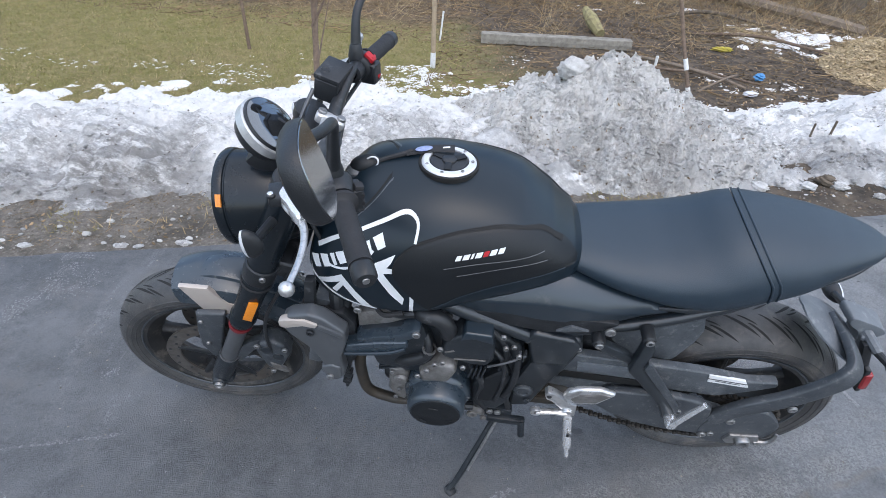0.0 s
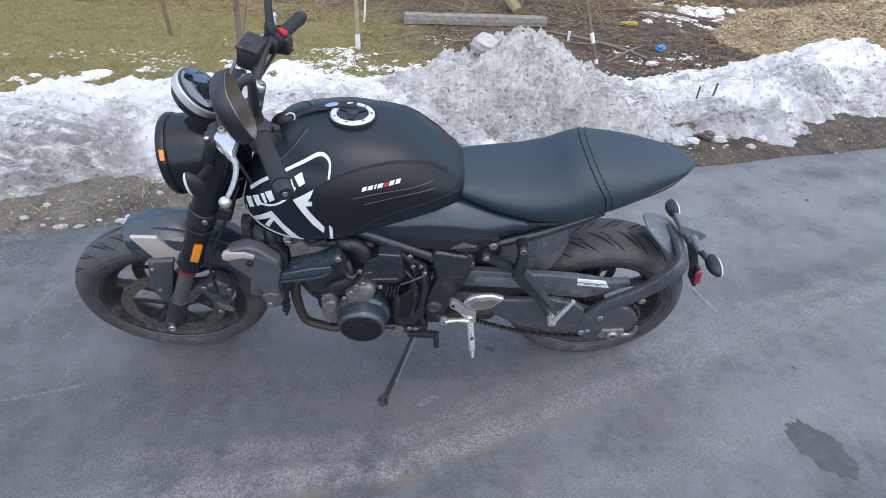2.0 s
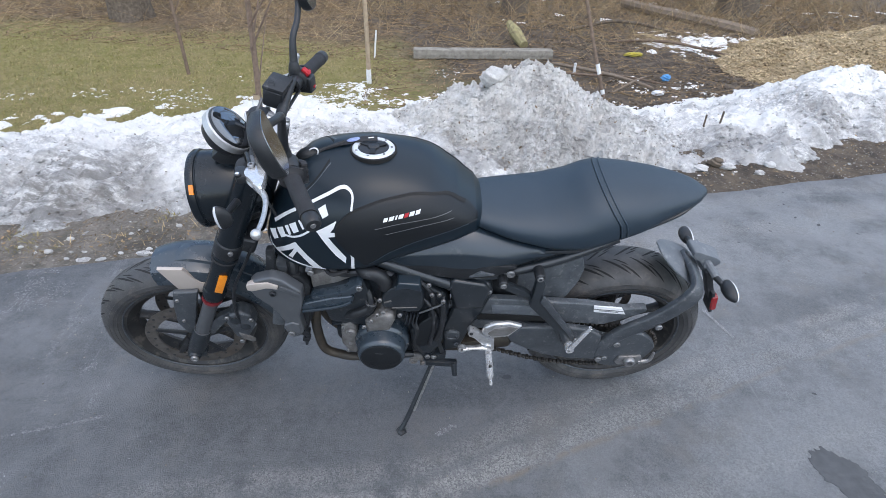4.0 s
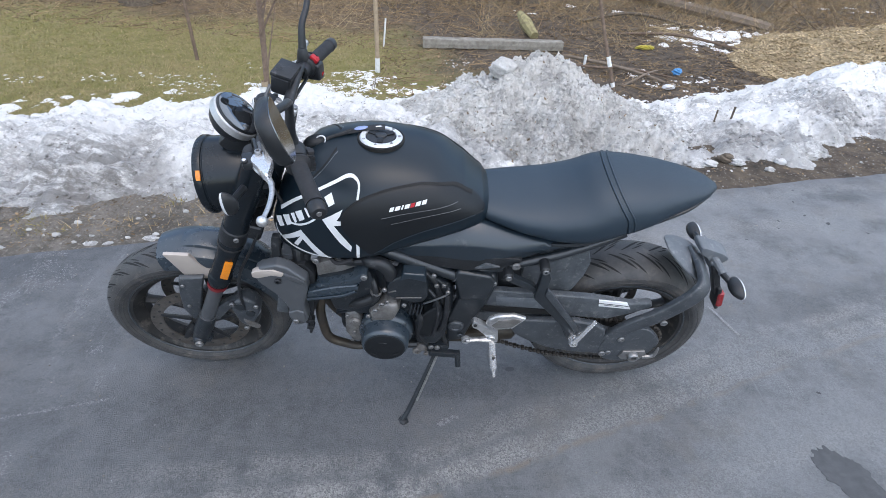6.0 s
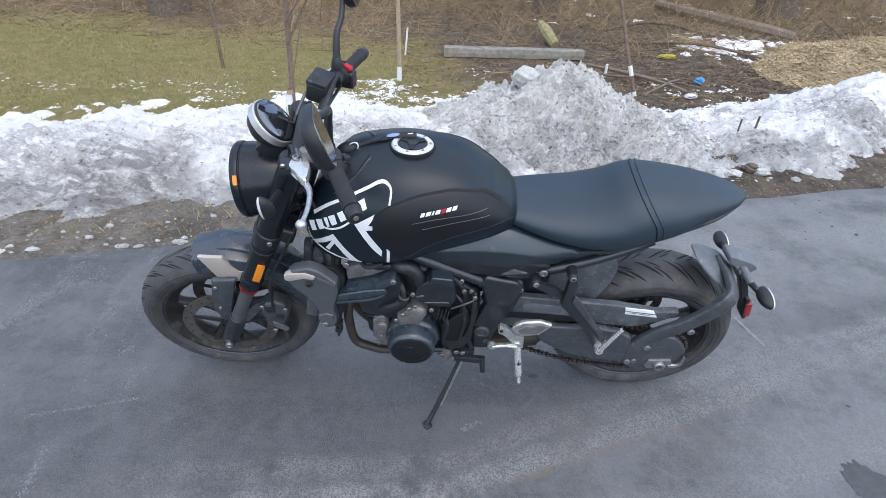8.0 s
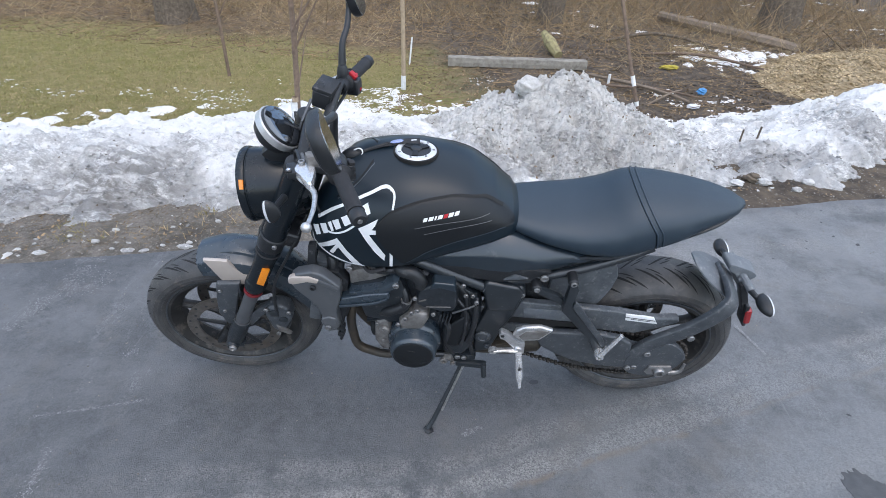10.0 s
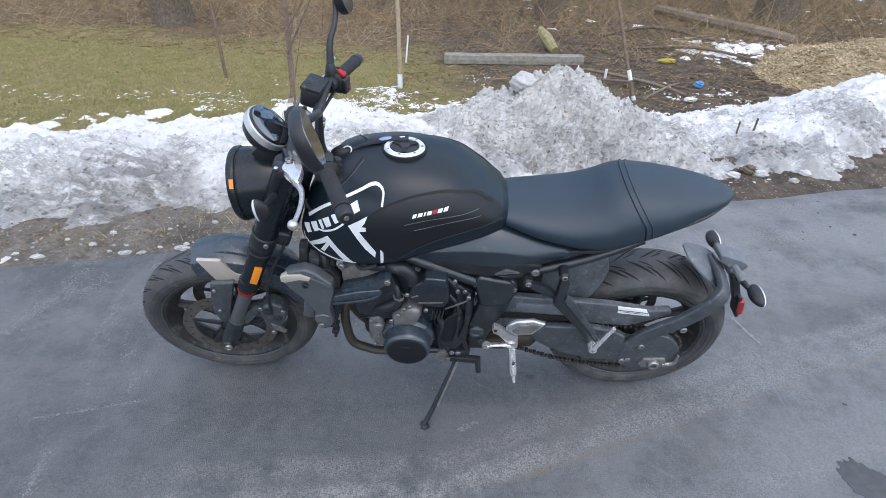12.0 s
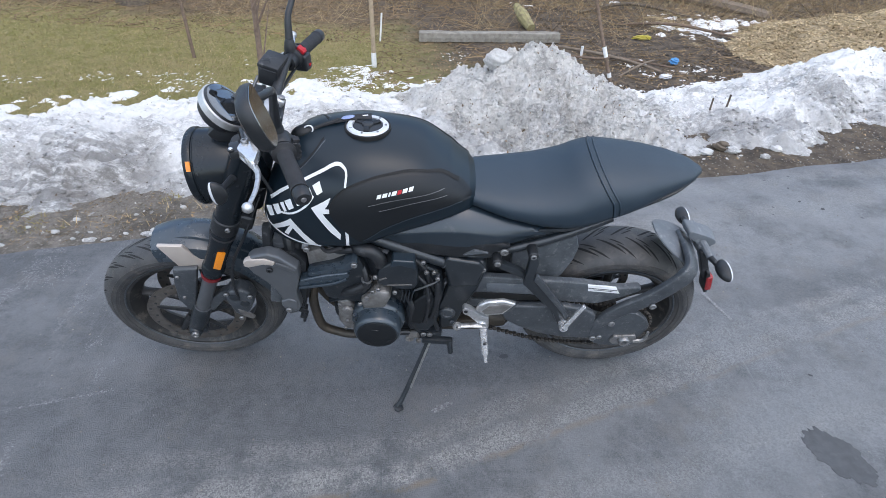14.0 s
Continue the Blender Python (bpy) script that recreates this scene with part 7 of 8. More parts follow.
# inner frame, battery box and shock between seat and swingarm
part("battery_box", box((0.23, 0, 0.625), (0.34, 0.17, 0.2), (0, 6, 0), 0.02, 3), M_BLACK, bike, "black battery box under the seat")
part("inner_mudguard", slab([(0.3, 0.74), (0.45, 0.735), (0.48, 0.712), (0.493, 0.668), (0.486, 0.617), (0.464, 0.555), (0.44, 0.517), (0.4, 0.515), (0.3, 0.6)], -0.097, 0.097, 0.014), M_DIRTY, bike, "dusty inner mudguard")
shock = part("shock_absorber", tube([(0.2, 0.0, 0.6), (0.16, 0.0, 0.36)], 0.028, 16), M_BLACK, bike, "black rear shock absorber")
part("spring", tube([Vector((0.2 - 0.04 * t, 0.036 * math.cos(t * 44), 0.6 - 0.22 * t)) + Vector((0.036 * math.sin(t * 44), 0, 0)) for t in np.linspace(0, 1, 90)], 0.006, 6), M_STEEL, shock)

# hangers, pegs, stand
hang = part("pillion_hanger", merge(slab([(0.24, 0.662), (0.254, 0.678), (0.32, 0.643), (0.36, 0.605), (0.345, 0.585), (0.323, 0.614)], -0.162, -0.14, 0.005), slab([(0.336, 0.71), (0.353, 0.717), (0.364, 0.69), (0.359, 0.619), (0.478, 0.455), (0.486, 0.412), (0.464, 0.404), (0.437, 0.472), (0.33, 0.6), (0.335, 0.66)], -0.176, -0.15, 0.006)), M_FRAME, bike, "black pillion footrest hanger")
for p, h in (((0.251, -0.158, 0.672), 0.03), ((0.345, -0.168, 0.712), 0.034)):
    part("hanger_boss", lathe([(0, 0.004), (0.01, 0.004), (0.0135, 0.001), (0.0145, -0.004), (0.0145, -h), (0, -h)], p, (0, -1, 0), 20), M_BLACK, hang)
part("hanger_rib", slab([(0.362, 0.645), (0.37, 0.64), (0.48, 0.478), (0.487, 0.45), (0.478, 0.45), (0.462, 0.478), (0.358, 0.622)], -0.181, -0.17, 0.002), M_MATTE, hang)
for p in ((0.251, -0.162, 0.672), (0.345, -0.172, 0.712), (0.472, -0.177, 0.428)):
    part("hanger_bolt", bolt(p, (0, -1, 0), 0.009, 0.005), M_STEEL, hang)
pg = []
for k in range(9):
    pg.append(box(Vector((0.484, -0.2, 0.452)).lerp(Vector((0.514, -0.2, 0.529)), k / 8), (0.017, 0.014, 0.004), (0, -60, 0), 0.001, 1))
part("pillion_peg", merge(tube([(0.476, -0.2, 0.43), (0.516, -0.2, 0.535)], [0.0085, 0.006], 10), bolt((0.476, -0.176, 0.424), (0, -1, 0), 0.014, 0.028), *pg), M_PEG, hang, "folded ribbed alloy pillion peg")
hz = [(0.199, 0.513), (0.206, 0.54), (0.23, 0.556), (0.278, 0.562), (0.317, 0.547), (0.281, 0.497), (0.231, 0.489)]
rh = part("rider_hanger", merge(slab(hz, -0.207, -0.192, 0.006, 0.04, 3), slab([(0.16, 0.505), (0.166, 0.52), (0.185, 0.511), (0.222, 0.478), (0.242, 0.47), (0.246, 0.42), (0.22, 0.414), (0.209, 0.446), (0.181, 0.48), (0.165, 0.489)], -0.2, -0.178, 0.005), lathe([(0, 0.008), (0.012, 0.008), (0.014, 0.004), (0.014, -0.01), (0, -0.01)], (0.224, -0.198, 0.44), (0, -1, 0), 20)), M_ALU, bike, "silver rider's footrest hanger with heel plate")
part("heel_plate_inset", slab([(0.217, 0.515), (0.236, 0.539), (0.279, 0.548), (0.304, 0.543), (0.276, 0.508), (0.229, 0.501)], -0.2085, -0.2, 0.002), M_CAST, rh)
part("hanger_eye", lathe([(0.0, 0.002), (0.005, 0.002), (0.0055, 0.0), (0, 0.0)], (0.171, -0.2005, 0.504), (0, -1, 0), 16), M_BLACK, rh)
part("shift_lever", merge(tube([(0.222, -0.2, 0.438), (0.185, -0.202, 0.439), (0.15, -0.204, 0.437)], [0.0115, 0.0085, 0.0095], 10, 16, 0.55), lathe([(0.0045, -0.006), (0.013, -0.006), (0.014, 0), (0.013, 0.006), (0.0045, 0.006)], (0.148, -0.204, 0.437), (0, 1, 0), 20, True)), M_ALU, rh, "silver gear lever")
pr = [(0.0, -0.002)]
for k in range(9):
    pr += [(0.0115, 0.006 * k * 1.6), (0.0108, 0.006 * k * 1.6 + 0.005)]
pr += [(0.009, 0.09), (0.0055, 0.095), (0.006, 0.115), (0.0, 0.117)]
part("rider_peg", lathe(pr, (0.228, -0.205, 0.42), (0.12, -0.42, -0.9), 16), M_PEG, rh, "folded ribbed alloy footpeg")
part("peg_slot", box((0.2335, -0.2335, 0.385), (0.0065, 0.007, 0.036), (25, 7, 0), 0.001), M_BLACK, rh)
stand_pts = [(0.075, -0.14, 0.31), (0.05, -0.17, 0.255), (-0.02, -0.25, 0.1), (-0.042, -0.272, 0.062)]
sd = part("side_stand", tube(stand_pts, [0.0145, 0.0095, 0.0085, 0.0085], 10, 24, 0.8), M_ENGINE, bike, "extended black side stand")
part("stand_foot", tube([(-0.05, -0.262, 0.052), (-0.04, -0.272, 0.052), (-0.03, -0.285, 0.053)], [0.012, 0.017, 0.012], 14, 8, 0.7), M_BLACK, sd)
part("stand_bracket", merge(box((0.06, -0.135, 0.32), (0.085, 0.05, 0.045), (0, 10, 0), 0.008), box((0.09, -0.165, 0.305), (0.1, 0.02, 0.022), (0, 5, 0), 0.005), tube([(0.13, -0.17, 0.31), (0.134, -0.19, 0.27)], 0.009, 10)), M_ENGINE, sd)
for p in ((0.045, -0.162, 0.335), (0.065, -0.162, 0.333)):
    part("stand_bolt", bolt(p, (0, -1, 0), 0.009, 0.006), M_STEEL, sd)
part("stand_spring", tube([(0.066, -0.172, 0.3), (0.004, -0.245, 0.14)], 0.0042, 8), M_STEEL, sd)
part("linkage", merge(tube([(0.0, -0.15, 0.32), (0.03, -0.16, 0.33)], 0.014, 10), bolt((0.0, -0.16, 0.31), (0, -1, 0), 0.014, 0.008), bolt((0.03, -0.165, 0.305), (0, -1, 0), 0.008, 0.008)), M_CAST, eng)

# key in the lock, with a fob and a strap lying across the tank
fob = bmesh.new()
bmesh.ops.create_uvsphere(fob, u_segments=20, v_segments=12, radius=1, matrix=pose(-0.266, 0.002, 0.983, 0, -14, 10) @ Matrix.Diagonal((0.031, 0.022, 0.016, 1)))
kf = tagged(link("key_fob", fob, M_KNEE), "black key fob and strap lying across the tank", "key ring")
kf.matrix_basis = bike.matrix_basis.copy()
part("key_ring", tube([Vector((-0.25 + 0.0135 * math.cos(t), -0.008 + 0.006 * math.sin(t), 0.993 + 0.01 * math.sin(t) + 0.004 * math.cos(t))) for t in np.linspace(0, 6.28, 24)], 0.0019, 6), M_RING, kf, "steel split ring")
part("key_cord", tube([(-0.246, -0.004, 0.99), (-0.22, 0.004, 0.9985), (-0.19, 0.012, 1.0055), (-0.172, 0.018, 1.0095)], [0.006, 0.0045, 0.0055, 0.006], 8, 20), M_GRIP, kf)
strap_line = [Vector(q) for q in ((-0.182, 0.015, 1.0075), (-0.153, 0.022, 1.0115), (-0.125, 0.027, 1.0148), (-0.09, 0.029, 1.0155))]
part("key_strap", loft([[q + Vector((-0.1, 1, 0)).normalized() * (a * wd) + Vector((0, 0, b)) for a, b in ((-1, -0.001), (-0.9, 0.001), (-0.3, 0.002), (0.3, 0.002), (0.9, 0.001), (1, -0.001), (0, -0.002))] for q, wd in zip(curve_points(strap_line, 16), np.linspace(0.009, 0.0125, 16))]), M_GRIP, kf, "black woven strap")
part("strap_print", box((-0.106, 0.028, 1.0179), (0.014, 0.004, 0.0006), (0, 0, 14), 0), M_STICK, kf, "pale print on the strap")
tag = bmesh.new()
bmesh.ops.create_uvsphere(tag, u_segments=20, v_segments=8, radius=1, matrix=pose(-0.15, 0.022, 1.0152, -6, -4, 16) @ Matrix.Diagonal((0.0175, 0.0095, 0.0022, 1)))
part("strap_tag", tag, M_TAG, kf, "small pale blue oval tag")

# ---- verge and woods ----
def sapling(name, base, top, r0, r1, material, label, category, bend=0.03, twigs=0, seed=0):
    rnd = random.Random(seed)
    a, b = Vector(base), Vector(top)
    pts = [a.lerp(b, t) + Vector((rnd.uniform(-bend, bend), rnd.uniform(-bend, bend), 0)) * (1 if 0 < t < 1 else 0) for t in np.linspace(0, 1, 6)]
    root = new(name)
    root.location = a
    tagged(root, label, category, group={"tree": "young trees on the verge", "stake": "marker stakes"}[category])
    part("trunk", tube([p - a for p in pts], [r0 + (r1 - r0) * t for t in np.linspace(0, 1, 6)], 10, 30), material, root)
    for k in range(twigs):
        t = rnd.uniform(0.14, 0.8)
        p = a.lerp(b, t) - a
        ang, ln = rnd.uniform(0, 6.28), rnd.uniform(0.35, 0.9)
        d = Vector((math.cos(ang), math.sin(ang), rnd.uniform(0.5, 1.3))).normalized()
        mid = p + d * ln * 0.5 + Vector((0, 0, 0.06))
        part("branch", tube([p, mid, p + d * ln + Vector((0, 0, 0.12))], [r0 * 0.4, r0 * 0.25, 0.002], 6, 10), material, root)
    return root


def band(parent, at, d, r, h, label="white painted band"):
    d = Vector(d).normalized()
    return part("paint_band", lathe([(r * 0.9, -h / 2), (r, -h / 2), (r, h / 2), (r * 0.9, h / 2)], at, d, 12, True), M_LIME, parent, label)


st1 = sapling("young_tree", (-0.574, 4.53, -0.24), (-0.62, 4.6, 2.6), 0.024, 0.016, M_STAKE, "slim young trunk with a whitewashed foot", "tree", 0.012, 0, 1)
band(st1, Vector((0, 0, 0.07)), (0, 0, 1), 0.0265, 0.17, "whitewashed foot")
sapling("marker_stake", (-0.60, 5.55, -0.25), (-0.57, 5.57, 0.09), 0.011, 0.011, M_LIME, "short white marker stake", "stake", 0.0, 0, 2)
st3 = sapling("young_tree", (1.86, 4.05, -0.25), (0.95, 4.45, 2.4), 0.018, 0.013, M_SAPL, "thin leaning dark trunk with white bands", "tree", 0.012, 0, 3)
dd = Vector((0.95 - 1.86, 0.4, 2.65)).normalized()
band(st3, dd * 0.36, dd, 0.0205, 0.1)
band(st3, dd * 0.13, dd, 0.0205, 0.045)
band(st3, dd * 0.04, dd, 0.0205, 0.03)
sapling("young_tree", (-2.55, 4.71, -0.25), (-2.55, 4.76, 2.3), 0.019, 0.012, M_SAPL, "thin bare brown sapling in the lawn", "tree", 0.02, 5, 4)
t5 = sapling("young_tree", (-1.205, 2.6, -0.17), (-1.1, 2.62, 2.5), 0.0215, 0.013, M_SAPL, "bare reddish sapling with a whitewashed foot in the snow", "tree", 0.018, 8, 5)
band(t5, Vector((0, 0, 0.2)), (0, 0, 1), 0.0265, 0.38, "whitewashed foot")
band(t5, Vector((0.012, 0, 0.41)), (0, 0, 1), 0.024, 0.035, "rusty tie above the whitewash").data.materials[0] = M_STAKE
sapling("marker_stake", (1.77, 5.06, -0.25), (1.77, 5.06, -0.11), 0.016, 0.016, M_LIME, "short white stake in the mud", "stake", 0.0, 0, 6)


def trunk(x, y, r, h, seed, label):
    root = new("tree")
    root.location = (x, y, -0.3)
    tagged(root, label, "tree", group="old trees at the edge of the woods")
    bm = bmesh.new()
    seg = 48
    rings = []
    for z in (0.0, 0.1, 0.25, 0.5, 0.9, 1.6, 2.6, h):
        ring = []
        for k in range(seg):
            a = 2 * math.pi * k / seg
            rr = r * (1 + 0.5 * math.exp(-z / 0.25) * (0.6 + 0.5 * fbm(math.cos(a), math.sin(a), 1.2, 2, seed)) - 0.12 * z / h)
            rr += 0.035 * r * math.sin(a * 17 + 3 * fbm(math.cos(a) * 2, z, 1.5, 2, seed)) + 0.03 * r * fbm(math.cos(a) * 4, math.sin(a) * 4 + z, 3, 2, seed)
            ring.append(Vector((rr * math.cos(a), rr * math.sin(a), z)))
        rings.append(ring)
    part("trunk", loft(rings), M_BARK, root, sharp=70)
    rnd = random.Random(int(seed * 10))
    for k in range(5):
        a = rnd.uniform(0, 6.28)
        p = Vector((0, 0, rnd.uniform(2.2, h)))
        d = Vector((math.cos(a), math.sin(a), rnd.uniform(0.4, 1.2)))
        part("limb", tube([p, p + d * 0.8, p + d * 1.9 + Vector((0, 0, 0.3))], [r * 0.35, r * 0.22, r * 0.06], 8, 12), M_BARK, root)
    return root


trunk(-4.35, 7.4, 0.27, 4.5, 1.0, "thick grey trunk with ridged bark")
trunk(1.55, 8.6, 0.2, 4.5, 2.0, "mossy trunk at the edge of the woods")
trunk(0.95, 10.6, 0.22, 4.5, 3.0, "bare trunk at the edge of the woods")
trunk(5.6, 9.0, 0.3, 4.5, 4.0, "leaning old trunk at the edge of the woods")
trunk(-8.2, 11.0, 0.25, 4.5, 5.0, "bare trunk at the edge of the woods")
trunk(4.6, 12.5, 0.16, 4.5, 6.0, "thin bare trunk among brush")
trunk(-1.5, 13.0, 0.18, 4.5, 7.0, "thin bare trunk among brush")

# weathered beam
bm = bmesh.new()
rings = []
for k in range(40):
    t = k / 39
    c = Vector((-0.12, 5.62, -0.175)).lerp(Vector((1.63, 5.72, -0.175)), t)
    w = 0.07 + 0.004 * fbm(t * 6, 0, 1, 2, 31.0)
    h = 0.052 + 0.006 * fbm(t * 7, 1, 1, 2, 32.0)
    rings.append([c + Vector((0, a * w, b * h)) for a, b in ((-1, -1), (-1, -0.2), (-1.02, -0.1), (-1, 0.0), (-0.98, 0.9), (-0.9, 1.0), (-0.1, 1.02), (0.0, 0.97), (0.1, 1.02), (0.9, 1), (1, 0.9), (1, -1))])
tagged(link("timber_beam", loft(rings), M_BEAM, sharp=40), "weathered grey timber beam lying on the ground", "beam")


def fallen(name, pts, radii, material, label, category, n=30):
    return tagged(link(name, tube(pts, radii, 9, n), material), label, category, group="fallen branches" if category == "branch" else "")


fallen("fallen_log", [(3.6, 9.2, -0.1), (4.1, 8.4, -0.12), (4.7, 7.5, -0.14), (5.0, 7.1, -0.16)], [0.075, 0.09, 0.1, 0.08], M_BARK2, "fallen dark log at the edge of the woods", "log")
fallen("fallen_branch", [(1.55, 5.3, -0.18), (1.95, 4.95, -0.16), (2.3, 4.62, -0.17), (2.5, 4.45, -0.2)], [0.016, 0.019, 0.017, 0.012], M_BARK2, "bare fallen branch on the mud", "branch")
fallen("fallen_branch", [(1.5, 5.0, -0.2), (1.9, 4.8, -0.17), (2.2, 4.9, -0.19), (2.7, 4.6, -0.2)], [0.013, 0.015, 0.013, 0.008], M_SAPL, "thin fallen branch on the mud", "branch")
fallen("fallen_branch", [(2.0, 4.3, -0.21), (2.3, 4.5, -0.13), (2.55, 4.85, -0.19)], [0.01, 0.011, 0.007], M_BARK2, "thin fallen branch on the mud", "branch")
fallen("fallen_branch", [(2.6, 6.6, -0.2), (3.3, 6.3, -0.12), (4.0, 5.9, -0.18)], [0.018, 0.021, 0.012], M_SAPL, "fallen branch by the brush", "branch")
fallen("fallen_branch", [(2.2, 7.3, -0.2), (3.0, 7.4, -0.08), (3.9, 7.0, -0.18)], [0.022, 0.026, 0.014], M_BARK, "fallen branch by the brush", "branch")


def lump(name, c, size, seed, material, label, category, rough_=0.25, group=""):
    bm = bmesh.new()
    bmesh.ops.create_icosphere(bm, subdivisions=4, radius=1)
    for v in bm.verts:
        n = v.co.normalized()
        k = 1 + rough_ * fbm(n.x + n.z * 2, n.y - n.z, 1.5, 4, seed)
        v.co = Vector((c[0] + n.x * size[0] * k, c[1] + n.y * size[1] * k, c[2] + n.z * size[2] * k))
    return tagged(link(name, bm, material, sharp=80), label, category, group=group)


lump("snow_lump", (0.525, 2.6, 0.415), (0.095, 0.085, 0.07), 41.0, M_PILE, "rounded icy lump on the snow heap", "snow lump")
fallen("broken_stub", [(1.2, 6.75, -0.02), (1.27, 6.5, -0.1), (1.36, 6.25, -0.2)], [0.045, 0.085, 0.06], M_MOSS, "mossy broken stub of dead wood in the litter", "dead wood")
lump("blue_litter", (2.77, 4.83, -0.19), (0.05, 0.04, 0.035), 43.0, M_BLUE, "crumpled blue plastic litter on the mud", "litter", 0.5)
lump("yellow_litter", (2.75, 5.9, -0.2), (0.1, 0.04, 0.022), 44.0, M_YELLOW, "crumpled yellow plastic litter on the mud", "litter", 0.6)
lump("pale_litter", (2.47, 4.26, -0.19), (0.06, 0.03, 0.025), 45.0, M_CLEAR, "crushed clear bottle on the mud", "litter", 0.3)
for k, (x, y, r) in enumerate(((2.05, 2.1, 0.05), (2.6, 2.35, 0.06), (-1.45, 1.62, 0.04), (0.2, 1.95, 0.045), (0.66, 2.08, 0.055), (1.75, 2.35, 0.035), (2.3, 2.45, 0.03))):
    lump("dirt_clod", (x, y, ground_z(x, y) + r * 0.4), (r, r * 0.8, r * 0.6), 50.0 + k, M_BARK, "dark clod of earth in the snow", "clod", 0.5, "clods in the snow")


# pale stones along the asphalt's edge
for k, (x, y, r) in enumerate(((-1.97, 0.99, 0.013), (-1.81, 0.95, 0.02), (-1.77, 1.07, 0.017), (-1.47, 0.96, 0.013), (-1.7, 0.9, 0.012), (-1.28, 1.22, 0.015), (-1.99, 1.24, 0.012), (-2.12, 0.95, 0.011), (-1.35, 1.0, 0.015), (-1.5, 1.14, 0.011))):
    lump("stone", (x, y, ground_z(x, y) + r * 0.3), (r, r * 0.75, r * 0.55), 150.0 + k, M_GREY, "pale rough stone on the muddy verge", "stone", 0.4, "stones on the verge")
# chunks of snow fallen from the bank
for k, (x, y, r) in enumerate(((2.11, 2.06, 0.05), (2.44, 2.1, 0.04), (1.91, 2.02, 0.045), (2.69, 2.2, 0.055), (1.62, 1.98, 0.05), (2.3, 1.98, 0.03), (1.4, 2.02, 0.04), (3.1, 2.55, 0.06))):
    lump("snow_chunk", (x, y, ground_z(x, y) + r * 0.25), (r, r * 0.8, r * 0.5), 170.0 + k, M_CHUNK, "chunk of old snow on the muddy verge", "snow chunk", 0.4, "snow chunks on the verge")
# low ice along the asphalt
for k, (x, y, r) in enumerate(((-1.54, 0.905, 0.022), (-1.62, 0.9, 0.03), (-2.02, 0.83, 0.03), (-1.36, 0.965, 0.03), (-2.3, 0.78, 0.025))):
    lump("ice_scrap", (x, y, ground_z(x, y) + 0.003), (r, r * 0.55, 0.007), 190.0 + k, M_CHUNK, "flat scrap of ice beside the asphalt", "ice", 0.6, "ice scraps on the verge")


# wood chips: a mound covered with chips
def mound(x, y):
    h = 0.62 * max(0.0, 1.02 - math.hypot((x - 6.0) / 2.45, (y - 5.4) / 1.6)) ** 0.95
    return h + 0.06 * fbm(x, y, 1.8, 4, 61.0) - 0.04


chips = grid_mesh("wood_chip_mound", [float(v) for v in np.arange(3.2, 8.6, 0.05)], [float(v) for v in np.arange(3.8, 7.2, 0.05)], lambda x, y: ground_z(x, y) + mound(x, y), M_CHIP, keep=lambda x, y, z: mound(x, y) > -0.02)
tagged(chips, "mound of pale wood chips and straw", "wood chips")


def scatter(name, count, place, shape, material, label, category, parent=None, seed=0):
    """Many small pieces in one mesh. place(rnd) gives a spot or None; shape(rnd, spot) gives corners and faces."""
    rnd = random.Random(seed)
    verts, faces = [], []
    for _ in range(count):
        p = place(rnd)
        if p is None:
            continue
        v, f = shape(rnd, p)
        o = len(verts)
        verts += v
        faces += [[i + o for i in q] for q in f]
    me = bpy.data.meshes.new(name)
    me.from_pydata(verts, [], faces)
    me.materials.append(material)
    if "snow" in name:
        me.shade_smooth()
    ob = new(name, me)
    if parent is not None:
        ob.parent = parent
        ob["kind"] = "stuff"
        return ob
    return tagged(ob, label, category, kind="stuff")


def blade(lo, hi, w, lean=0.6):
    def make(rnd, p):
        h, a = rnd.uniform(lo, hi), rnd.uniform(0, 6.28)
        dx, dy = math.cos(a), math.sin(a)
        l1 = rnd.uniform(0.1, lean) * h
        b = rnd.uniform(0, 6.28)
        ex, ey = math.cos(b) * l1, math.sin(b) * l1
        x, y, z = p
        ww = w * rnd.uniform(0.6, 1.4)
        return ([(x - dx * ww, y - dy * ww, z), (x + dx * ww, y + dy * ww, z), (x + ex * 0.5 + dx * ww * 0.7, y + ey * 0.5 + dy * ww * 0.7, z + h * 0.6), (x + ex * 0.5 - dx * ww * 0.7, y + ey * 0.5 - dy * ww * 0.7, z + h * 0.6), (x + ex * 1.3, y + ey * 1.3, z + h)],
                [(0, 1, 2, 3), (3, 2, 4)])
    return make


def stick(lo, hi, r, up):
    def make(rnd, p):
        ln, a = rnd.uniform(lo, hi), rnd.uniform(0, 6.28)
        d = Vector((math.cos(a), math.sin(a), rnd.uniform(*up))).normalized()
        bend = Vector((rnd.uniform(-1, 1), rnd.uniform(-1, 1), rnd.uniform(-0.4, 0.6))) * ln * 0.12
        s = d.cross(Vector((0, 0, 1)))
        s = s.normalized() if s.length > 0.01 else Vector((1, 0, 0))
        t = s.cross(d)
        p = Vector(p)
        rr = r * rnd.uniform(0.6, 1.6)
        out, f = [], []
        for k, (q, w) in enumerate(((p, 1.0), (p + d * ln * 0.5 + bend, 0.8), (p + d * ln, 0.35))):
            for j in range(3):
                an = 2.094 * j
                out.append(tuple(q + (s * math.cos(an) + t * math.sin(an)) * rr * w))
            if k:
                o = 3 * (k - 1)
                f += [(o + j, o + (j + 1) % 3, o + 3 + (j + 1) % 3, o + 3 + j) for j in range(3)]
        return out, f
    return make


